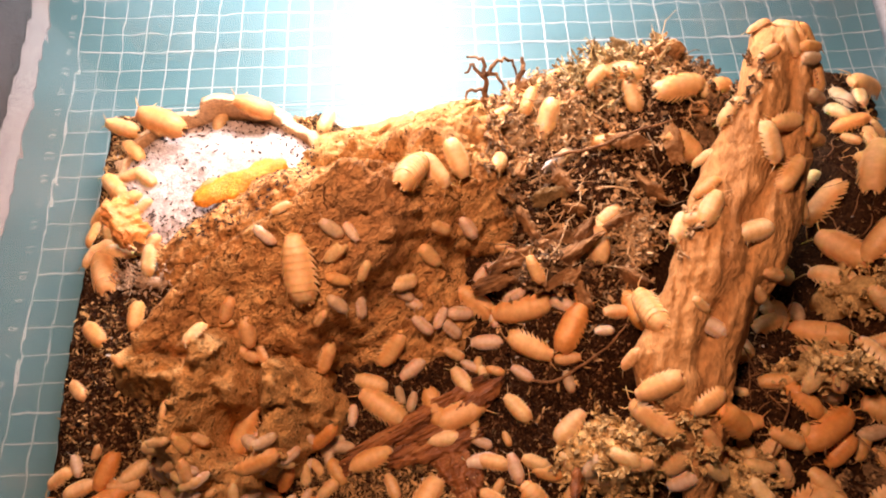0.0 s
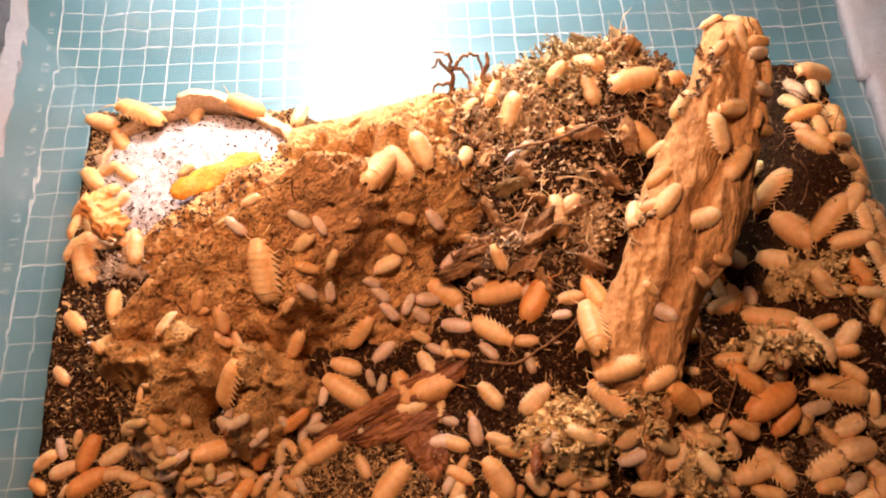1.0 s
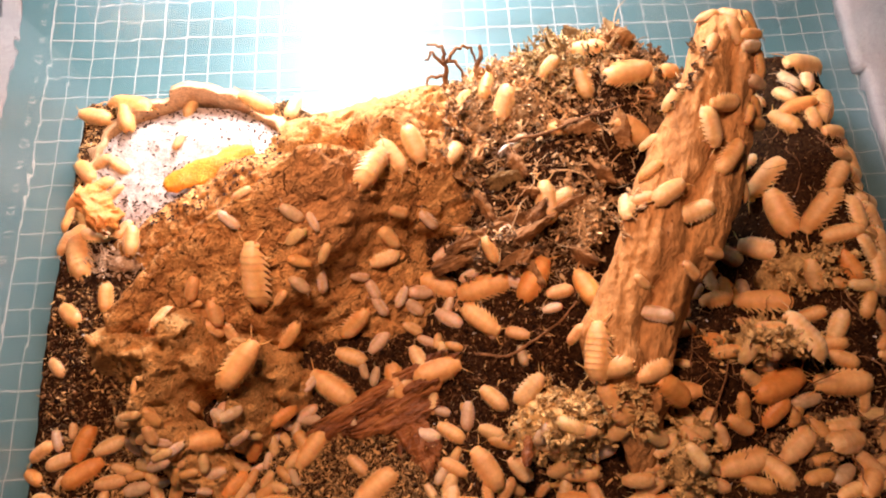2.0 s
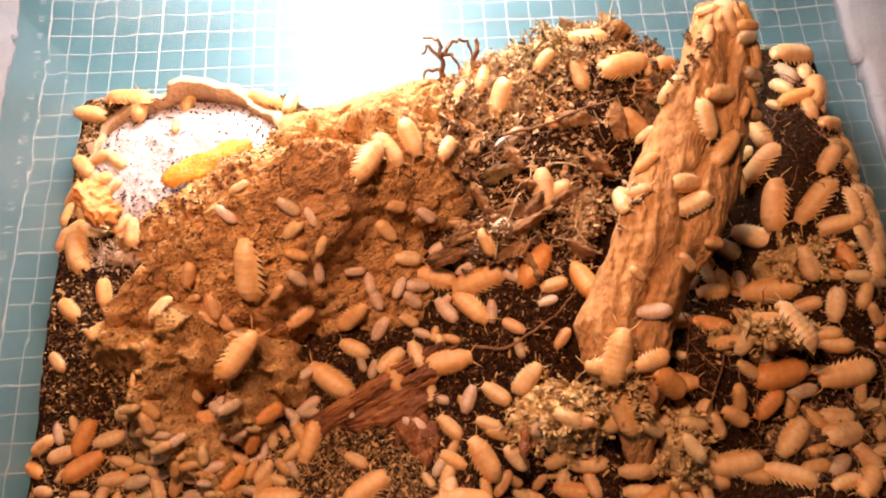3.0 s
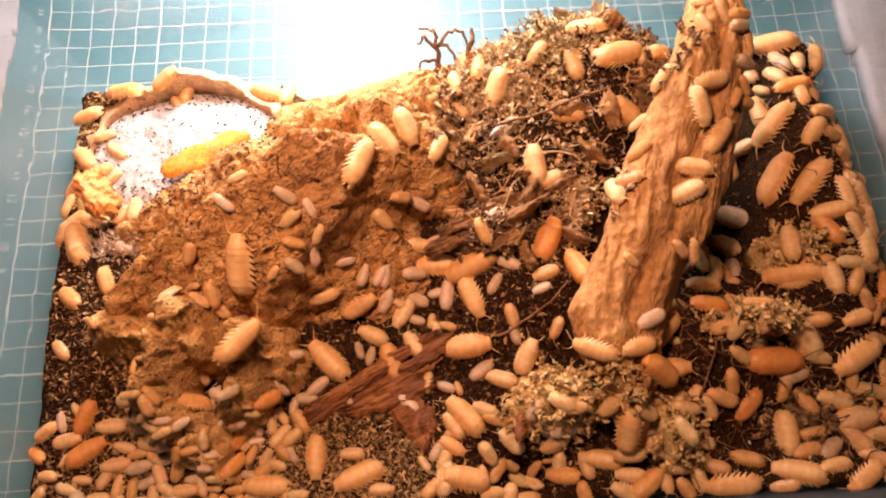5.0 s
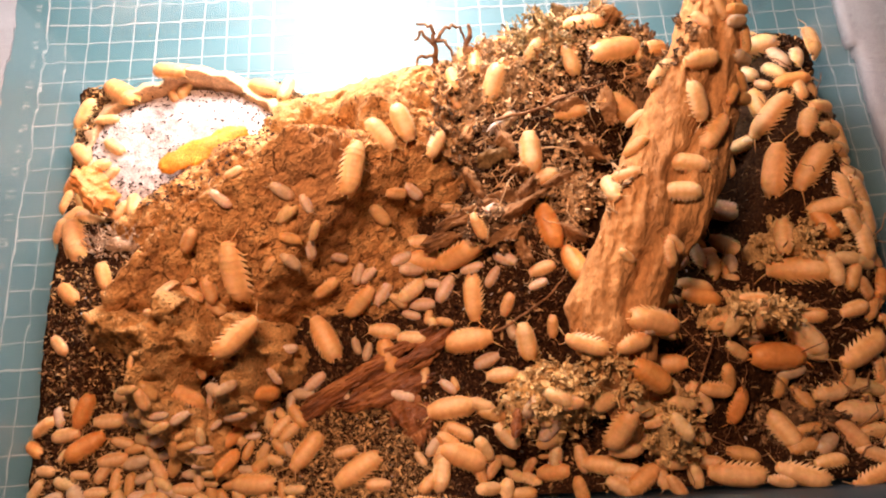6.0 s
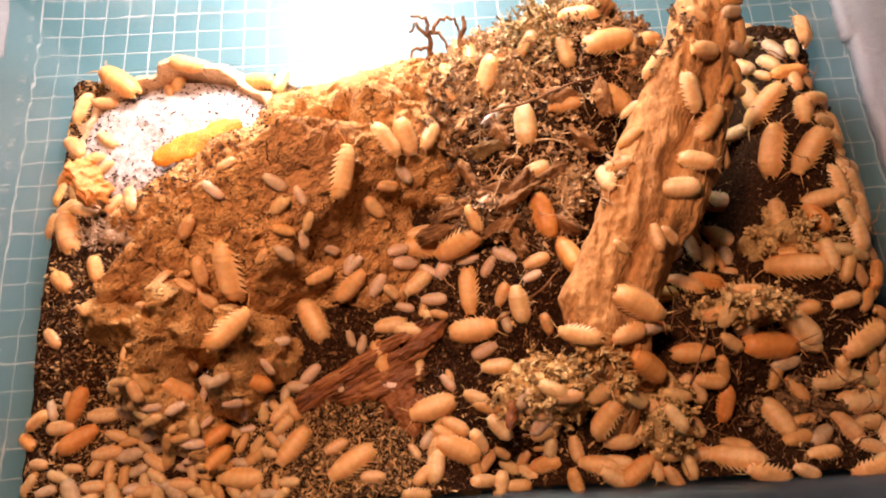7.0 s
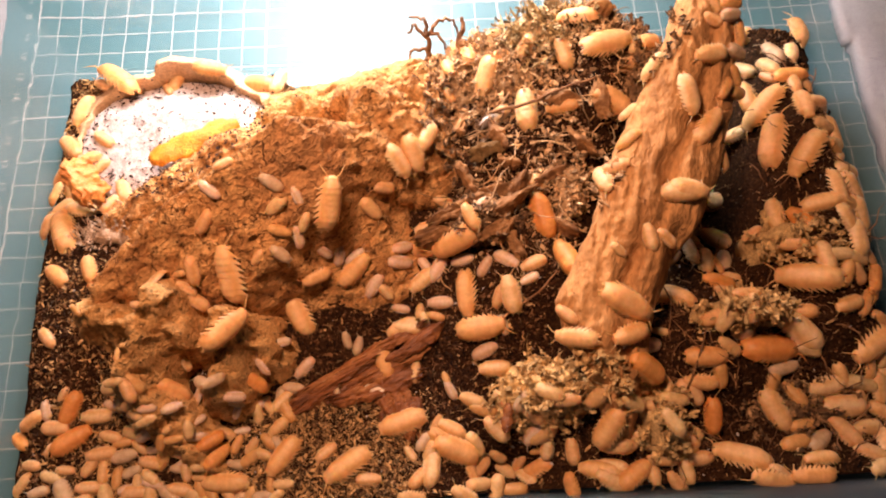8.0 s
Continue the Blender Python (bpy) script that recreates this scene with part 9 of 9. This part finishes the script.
    crawl(173, [(0.0, 25.68, 1.43, 127), (2.5, 26.11, 0.74, 133), (3.0, 26.33, 0.48, 162), (3.5, 26.38, 0.40, 169), (4.0, 26.39, 0.31, 169), (4.5, 26.54, 0.16, 169), (6.0, 26.79, -0.04, 159), (6.5, 27.10, -0.23, 158), (7.0, 25.95, -0.21, 161), (7.5, 26.14, -0.25, 161), (8.0, 26.14, -0.24, 161)])
    crawl(174, [(0.0, 28.45, 0.50, -139), (1.0, 28.45, 0.50, -139), (3.5, 28.24, 0.04, -139), (4.0, 28.14, -0.09, -139), (4.5, 28.22, -0.08, -139), (5.5, 28.52, -0.15, -151), (7.0, 28.89, -0.24, -170), (8.0, 27.22, -0.18, -183)])
    crawl(175, [(0.0, 26.07, -0.13, -172), (4.5, 26.38, -0.24, -172), (5.5, 25.90, -0.17, -185), (7.0, 26.95, -0.23, -206), (8.0, 26.35, -0.14, -220)])
    crawl(176, [(0.0, 22.48, 1.37, 177), (0.5, 22.47, 1.37, 177), (1.0, 22.43, 1.34, 179), (2.5, 22.32, 1.24, 188), (3.0, 22.38, 1.32, 190), (3.5, 22.45, 1.43, 193), (4.0, 22.48, 1.49, 196), (4.5, 22.57, 1.56, 198), (6.0, 22.69, 1.64, 198), (6.5, 22.78, 1.72, 198), (7.0, 22.90, 1.85, 198), (7.5, 22.99, 1.94, 198), (8.0, 23.06, 1.99, 198)])
    crawl(177, [(0.0, 23.39, 0.01, 122), (0.5, 23.39, 0.01, 122), (1.0, 23.39, 0.01, 122), (2.5, 23.39, 0.01, 122), (3.0, 23.39, 0.01, 122), (3.5, 23.39, 0.01, 122), (4.0, 23.39, 0.01, 122), (4.5, 23.47, -0.08, 122), (6.0, 23.24, -0.23, 122), (6.5, 23.35, -0.23, 122), (7.0, 23.34, -0.21, 122), (7.5, 23.41, -0.21, 122), (8.0, 23.53, -0.24, 122)])
    crawl(178, [(0.0, 16.83, 0.28, 169), (4.5, 16.83, 0.28, 169), (6.0, 16.91, 1.02, 156), (6.5, 16.94, 1.01, 156), (7.0, 16.92, 1.02, 156), (7.5, 16.94, 1.06, 156), (8.0, 17.00, 1.08, 156)])
    crawl(179, [(0.0, 27.30, 1.26, -157), (0.5, 27.30, 1.26, -157), (1.0, 27.22, 1.31, -151), (2.5, 26.68, 1.75, -134), (3.0, 26.76, 1.61, -129), (3.5, 26.71, 1.56, -123), (4.0, 26.64, 1.45, -118), (4.5, 26.72, 1.31, -112), (6.0, 26.73, 1.21, -63), (6.5, 26.79, 1.29, -63), (7.0, 26.77, 1.32, -63), (7.5, 26.86, 1.47, -63), (8.0, 26.82, 1.74, -63)])
    crawl(186, [(0.0, 25.04, 11.40, 192), (0.5, 24.99, 11.49, 192), (1.0, 24.93, 11.51, 192), (2.5, 24.95, 11.49, 192), (3.0, 24.92, 11.51, 192), (3.5, 24.94, 11.49, 192), (4.0, 24.96, 11.50, 192), (4.5, 25.01, 11.45, 192), (6.0, 24.61, 11.86, 192), (6.5, 24.81, 11.90, 192), (7.0, 24.91, 11.90, 192), (7.5, 25.15, 12.05, 192), (8.0, 25.21, 11.99, 192)])
    crawl(188, [(0.0, 27.80, 11.82, 259), (0.5, 27.73, 11.93, 259), (1.0, 27.69, 12.05, 259), (2.5, 27.83, 12.83, 259), (3.0, 27.77, 12.79, 259), (3.5, 27.77, 12.67, 259), (4.0, 27.79, 12.67, 259), (4.5, 27.81, 12.71, 259), (6.0, 27.86, 12.86, 259), (6.5, 27.85, 12.94, 259), (7.0, 27.86, 12.97, 259), (7.5, 27.82, 13.04, 259), (8.0, 27.77, 13.13, 259)])
    crawl(192, [(0.0, 24.34, 10.67, 284), (0.5, 24.39, 10.69, 284), (1.0, 24.34, 10.68, 284), (2.5, 24.34, 10.67, 284), (3.0, 24.34, 10.66, 284), (3.5, 24.34, 10.67, 284), (4.0, 24.36, 10.68, 284), (4.5, 24.38, 10.68, 284), (6.0, 24.39, 10.70, 284), (6.5, 24.39, 10.69, 284), (7.0, 24.37, 10.69, 284), (7.5, 24.36, 10.68, 284), (8.0, 24.34, 10.70, 284)])
    crawl(199, [(0.0, 18.67, 7.07, -38), (6.0, 18.67, 7.07, -38), (6.5, 18.79, 6.90, -38), (7.0, 18.80, 6.89, -38), (7.5, 18.80, 6.90, -38), (8.0, 18.93, 6.79, -38)])
    crawl(200, [(0.0, 14.68, 4.28, -73), (6.0, 14.68, 4.28, -73), (6.5, 14.59, 4.22, -73), (7.0, 14.62, 3.99, -73), (7.5, 14.75, 3.99, -73), (8.0, 14.83, 3.98, -73)])
    crawl(201, [(0.0, 23.34, 3.35, -3), (6.0, 23.34, 3.35, -3), (6.5, 23.70, 3.36, -3), (7.0, 24.19, 3.34, -3), (7.5, 24.57, 3.31, -3), (8.0, 24.64, 3.32, -3)])
    crawl(202, [(0.0, 7.29, 0.36, 0), (7.0, 7.29, 0.36, 0), (7.5, 7.25, 0.42, 0), (8.0, 7.17, 0.38, 0)])
    crawl(203, [(0.0, 9.47, 6.32, -83), (6.0, 9.47, 6.32, -83), (6.5, 9.57, 6.46, -83), (7.0, 9.52, 6.53, -83), (7.5, 9.49, 6.53, -83), (8.0, 9.44, 6.57, -83)])
    crawl(204, [(0.0, 14.87, 10.63, -53), (6.0, 14.87, 10.63, -53), (6.5, 15.00, 10.40, -53), (7.0, 15.17, 10.21, -53), (7.5, 15.41, 9.95, -53), (8.0, 15.55, 9.83, -53)])
    crawl(205, [(0.0, 15.59, 11.07, -68), (6.0, 15.59, 11.07, -68), (6.5, 15.65, 10.80, -68), (7.0, 15.84, 10.51, -68), (7.5, 15.92, 10.41, -68), (8.0, 16.14, 10.15, -68)])
    crawl(206, [(0.0, 22.14, 8.58, 0), (6.0, 22.14, 8.58, 0), (6.5, 22.13, 8.62, 0), (7.0, 22.11, 8.66, 0), (7.5, 22.12, 8.68, 0), (8.0, 22.09, 8.66, 0)])
    crawl(207, [(0.0, 23.75, 5.34, 0), (6.0, 23.75, 5.34, 0), (6.5, 23.81, 5.34, 0), (7.0, 23.78, 5.36, 0), (7.5, 23.80, 5.42, 0), (8.0, 23.85, 5.38, 0)])
    crawl(208, [(0.0, 20.06, 2.36, 0), (6.0, 20.06, 2.36, 0), (6.5, 20.15, 2.32, 0), (7.0, 20.19, 2.30, 0), (7.5, 20.21, 2.29, 0), (8.0, 20.24, 2.31, 0)])
    crawl(209, [(0.0, 15.56, 7.07, 6), (6.0, 15.56, 7.07, 6), (6.5, 15.58, 7.01, 6), (7.0, 15.53, 7.03, 6), (7.5, 15.46, 7.06, 6), (8.0, 15.47, 7.10, 6)])
    crawl(210, [(0.0, 30.33, 6.31, 344), (4.0, 30.33, 6.25, 331), (8.0, 30.34, 6.22, 318)])
    crawl(213, [(0.0, 30.22, -0.36, 66), (2.5, 30.33, -0.19, 58), (8.0, 30.39, -0.08, 50)])
    crawl(214, [(0.0, 30.98, 1.70, 253), (4.0, 30.86, 1.38, 250), (8.0, 30.79, 1.18, 247)])
    crawl(215, [(0.0, 28.89, 0.43, 335), (5.5, 29.07, 0.35, 335), (8.0, 29.19, 0.29, 335)])
    crawl(216, [(0.0, 30.50, 5.02, 26), (4.0, 30.49, 5.09, 37), (8.0, 30.48, 5.13, 48)])
    crawl(218, [(0.0, 30.37, 11.49, 93), (4.0, 30.41, 11.76, 83), (8.0, 30.43, 11.91, 73)])
    crawl(219, [(0.0, 28.68, 15.82, 360), (2.5, 28.80, 15.80, 350), (8.0, 28.88, 15.78, 340)])
    crawl(220, [(0.0, 27.36, 14.51, 252), (5.5, 27.33, 14.22, 264), (8.0, 27.32, 14.05, 276)])
    crawl(221, [(0.0, 29.44, 8.57, 273), (4.0, 29.46, 8.41, 276), (8.0, 29.47, 8.32, 279)])
    crawl(222, [(0.0, 27.45, 15.88, 237), (4.0, 27.33, 15.75, 227), (8.0, 27.26, 15.67, 217)])
    crawl(223, [(0.0, 16.25, -0.17, 260), (5.5, 16.23, -0.27, 257), (8.0, 16.21, -0.33, 254)])
    crawl(224, [(0.0, 18.04, 0.93, 237), (5.5, 17.83, 0.69, 230), (8.0, 17.71, 0.54, 223)])
    crawl(225, [(0.0, 15.56, 0.11, 34), (2.5, 15.72, 0.23, 39), (8.0, 15.81, 0.31, 44)])
    crawl(226, [(0.0, 23.44, 1.00, 24), (2.5, 23.56, 1.04, 17), (8.0, 23.63, 1.06, 10)])
    crawl(227, [(0.0, 19.30, 0.92, 229), (5.5, 19.17, 0.72, 237), (8.0, 19.09, 0.61, 245)])
    crawl(229, [(0.0, 18.68, 1.77, 44), (5.5, 18.83, 1.94, 48), (8.0, 18.92, 2.04, 52)])
    crawl(230, [(0.0, 20.74, 0.44, 111), (5.5, 20.68, 0.69, 103), (8.0, 20.65, 0.83, 95)])
    crawl(231, [(0.0, 18.92, 0.26, 332), (5.5, 19.12, 0.12, 325), (8.0, 19.24, 0.04, 318)])
    crawl(232, [(0.0, 17.33, 0.83, 274), (4.0, 17.37, 0.56, 280), (8.0, 17.40, 0.40, 286)])
    crawl(233, [(0.0, 6.42, 0.41, 6), (4.0, 6.76, 0.44, 5), (8.0, 6.96, 0.46, 4)])
    crawl(234, [(0.0, 8.31, 2.42, 43), (5.5, 8.57, 2.58, 32), (8.0, 8.73, 2.67, 21)])
    crawl(235, [(0.0, 8.80, 0.47, 114), (4.0, 8.73, 0.74, 104), (8.0, 8.69, 0.90, 94)])
    crawl(236, [(0.0, 7.38, 1.57, 14), (4.0, 7.57, 1.61, 12), (8.0, 7.69, 1.63, 10)])
    crawl(237, [(0.0, 4.29, 2.38, 22), (5.5, 4.45, 2.41, 9), (8.0, 4.54, 2.42, -4)])
    crawl(238, [(0.0, 3.50, 1.95, 152), (5.5, 3.37, 2.03, 149), (8.0, 3.30, 2.08, 146)])
    crawl(239, [(0.0, 5.63, 1.03, 78), (2.5, 5.68, 1.16, 68), (8.0, 5.71, 1.23, 58)])
    crawl(240, [(0.0, 6.09, 0.78, 72), (5.5, 6.12, 0.93, 80), (8.0, 6.13, 1.02, 88)])
    crawl(241, [(0.0, 5.04, -0.04, 326), (2.5, 5.17, -0.15, 320), (8.0, 5.25, -0.22, 314)])
    crawl(242, [(0.0, 19.78, 6.13, 183), (2.5, 19.67, 6.10, 194), (8.0, 19.60, 6.09, 205)])
    crawl(243, [(0.0, 12.61, 6.97, 93), (4.0, 12.59, 7.18, 96), (8.0, 12.57, 7.31, 99)])
    crawl(244, [(0.0, 19.18, 8.56, 217), (5.5, 19.04, 8.42, 227), (8.0, 18.96, 8.33, 237)])
    crawl(245, [(0.0, 18.48, 8.63, 229), (2.5, 18.36, 8.52, 223), (8.0, 18.30, 8.46, 217)])
    crawl(246, [(0.0, 20.20, 6.68, 186), (2.5, 19.93, 6.61, 194), (8.0, 19.77, 6.57, 202)])
    crawl(247, [(0.0, 16.84, 8.33, 20), (5.5, 17.13, 8.47, 26), (8.0, 17.31, 8.55, 32)])
    crawl(248, [(0.0, 26.98, 11.88, 163), (2.5, 26.77, 11.92, 169), (8.0, 26.64, 11.95, 175)])
    crawl(250, [(0.0, 26.53, 10.67, 60), (5.5, 26.75, 10.92, 49), (8.0, 26.89, 11.07, 38)])
    crawl(251, [(0.0, 25.83, 11.37, 249), (2.5, 25.72, 11.16, 242), (8.0, 25.65, 11.03, 235)])
    crawl(252, [(0.0, 20.23, 13.98, 216), (4.0, 20.11, 13.87, 221), (8.0, 20.03, 13.81, 226)])
    crawl(253, [(0.0, 17.90, 14.28, 78), (4.0, 17.90, 14.45, 90), (8.0, 17.90, 14.56, 102)])
    crawl(254, [(0.0, 18.14, 13.65, 67), (5.5, 18.16, 13.78, 81), (8.0, 18.17, 13.85, 95)])
    crawl(255, [(0.0, 19.48, 13.73, 194), (4.0, 19.28, 13.67, 197), (8.0, 19.16, 13.63, 200)])
    crawl(256, [(0.0, 18.85, 14.44, 25), (2.5, 18.99, 14.53, 34), (8.0, 19.07, 14.59, 43)])
    crawl(257, [(0.0, 21.71, 14.91, 38), (2.5, 21.84, 14.98, 30), (8.0, 21.92, 15.03, 22)])
    crawl(260, [(0.0, 3.43, 9.79, 248), (5.5, 3.30, 9.51, 246), (8.0, 3.23, 9.34, 244)])
    crawl(261, [(0.0, 3.77, 11.25, 9), (2.5, 4.05, 11.27, 5), (8.0, 4.21, 11.29, 1)])
    crawl(264, [(0.0, 5.78, 15.74, 157), (4.0, 5.68, 15.75, 170), (8.0, 5.61, 15.77, 183)])
    crawl(265, [(0.0, 8.77, 15.61, 27), (5.5, 8.99, 15.80, 41), (8.0, 9.11, 15.91, 55)])
    crawl(266, [(0.0, 26.02, 4.85, 170), (2.5, 25.85, 4.87, 174), (8.0, 25.75, 4.88, 178)])
    crawl(268, [(0.0, 29.76, 4.45, 35), (2.5, 29.91, 4.62, 48), (8.0, 30.00, 4.72, 61)])
    crawl(269, [(0.0, 26.24, 5.25, 140), (2.5, 26.17, 5.32, 137), (8.0, 26.12, 5.36, 134)])
    crawl(270, [(0.0, 24.54, 4.42, -7), (2.5, 24.83, 4.45, 6), (8.0, 25.01, 4.47, 19)])
    crawl(271, [(0.0, 26.33, 7.01, 268), (4.0, 26.35, 6.82, 275), (8.0, 26.36, 6.70, 282)])
    crawl(272, [(0.0, 29.68, 0.01, 317), (2.5, 29.76, -0.07, 312), (8.0, 29.80, -0.12, 307)])
    crawl(273, [(0.0, 28.26, 4.55, 177), (4.0, 28.09, 4.56, 177), (8.0, 27.98, 4.57, 177)])
    crawl(274, [(0.0, 27.86, 0.25, 203), (4.0, 27.69, 0.21, 193), (8.0, 27.59, 0.19, 183)])
    crawl(275, [(0.0, 28.91, 2.97, 267), (5.5, 28.95, 2.74, 281), (8.0, 28.98, 2.60, 295)])
    crawl(276, [(0.0, 25.84, 4.31, 100), (4.0, 25.83, 4.44, 96), (8.0, 25.82, 4.51, 92)])
    crawl(277, [(0.0, 29.41, 12.18, 83), (4.0, 29.42, 12.42, 88), (8.0, 29.42, 12.56, 93)])
    crawl(280, [(0.0, 29.11, 12.90, 8), (5.5, 29.30, 12.91, 5), (8.0, 29.42, 12.92, 2)])
    crawl(281, [(0.0, 26.68, 14.33, 331), (5.5, 26.77, 14.25, 320), (8.0, 26.83, 14.20, 309)])
    crawl(282, [(0.0, 26.89, 13.17, 150), (4.0, 26.75, 13.27, 143), (8.0, 26.67, 13.33, 136)])
    crawl(283, [(0.0, 27.04, 12.53, 154), (4.0, 26.85, 12.59, 162), (8.0, 26.74, 12.63, 170)])
    crawl(284, [(0.0, 26.73, 13.55, 123), (4.0, 26.65, 13.77, 110), (8.0, 26.60, 13.90, 97)])
    crawl(285, [(0.0, 27.36, 10.41, 135), (2.5, 27.19, 10.59, 133), (8.0, 27.08, 10.70, 131)])
    crawl(286, [(0.0, 24.02, 2.57, 227), (4.0, 23.94, 2.43, 239), (8.0, 23.89, 2.35, 251)])
    crawl(287, [(0.0, 19.90, 0.71, 87), (5.5, 19.92, 0.89, 84), (8.0, 19.93, 0.99, 81)])
    crawl(288, [(0.0, 19.25, 2.08, 343), (5.5, 19.36, 2.03, 333), (8.0, 19.42, 1.99, 323)])
    crawl(289, [(0.0, 22.07, 0.26, 182), (5.5, 21.88, 0.28, 175), (8.0, 21.76, 0.29, 168)])
    crawl(290, [(0.0, 21.86, -0.25, 147), (4.0, 21.71, -0.15, 149), (8.0, 21.61, -0.09, 151)])
    crawl(291, [(0.0, 24.45, 1.94, 111), (5.5, 24.34, 2.18, 115), (8.0, 24.27, 2.32, 119)])
    crawl(292, [(0.0, 17.31, -0.33, 140), (4.0, 17.22, -0.27, 143), (8.0, 17.17, -0.23, 146)])
    crawl(293, [(0.0, 16.29, 1.62, 332), (4.0, 16.45, 1.52, 328), (8.0, 16.55, 1.46, 324)])
    crawl(294, [(0.0, 8.28, 1.46, 349), (2.5, 8.48, 1.45, 356), (8.0, 8.59, 1.44, 363)])
    crawl(295, [(0.0, 8.07, 0.43, 144), (5.5, 7.83, 0.54, 156), (8.0, 7.69, 0.60, 168)])
    crawl(296, [(0.0, 8.00, 2.65, 101), (2.5, 7.91, 2.93, 106), (8.0, 7.87, 3.10, 111)])
    crawl(297, [(0.0, 9.28, 3.61, 262), (5.5, 9.23, 3.32, 259), (8.0, 9.19, 3.15, 256)])
    crawl(298, [(0.0, 10.82, 2.72, 67), (4.0, 10.89, 2.81, 54), (8.0, 10.93, 2.86, 41)])
    crawl(299, [(0.0, 12.60, 8.47, 306), (2.5, 12.69, 8.30, 298), (8.0, 12.74, 8.21, 290)])
    crawl(300, [(0.0, 15.84, 5.50, 149), (4.0, 15.59, 5.60, 158), (8.0, 15.44, 5.66, 167)])
    crawl(301, [(0.0, 15.35, 5.94, 157), (5.5, 15.12, 6.10, 146), (8.0, 14.98, 6.19, 135)])


motions()
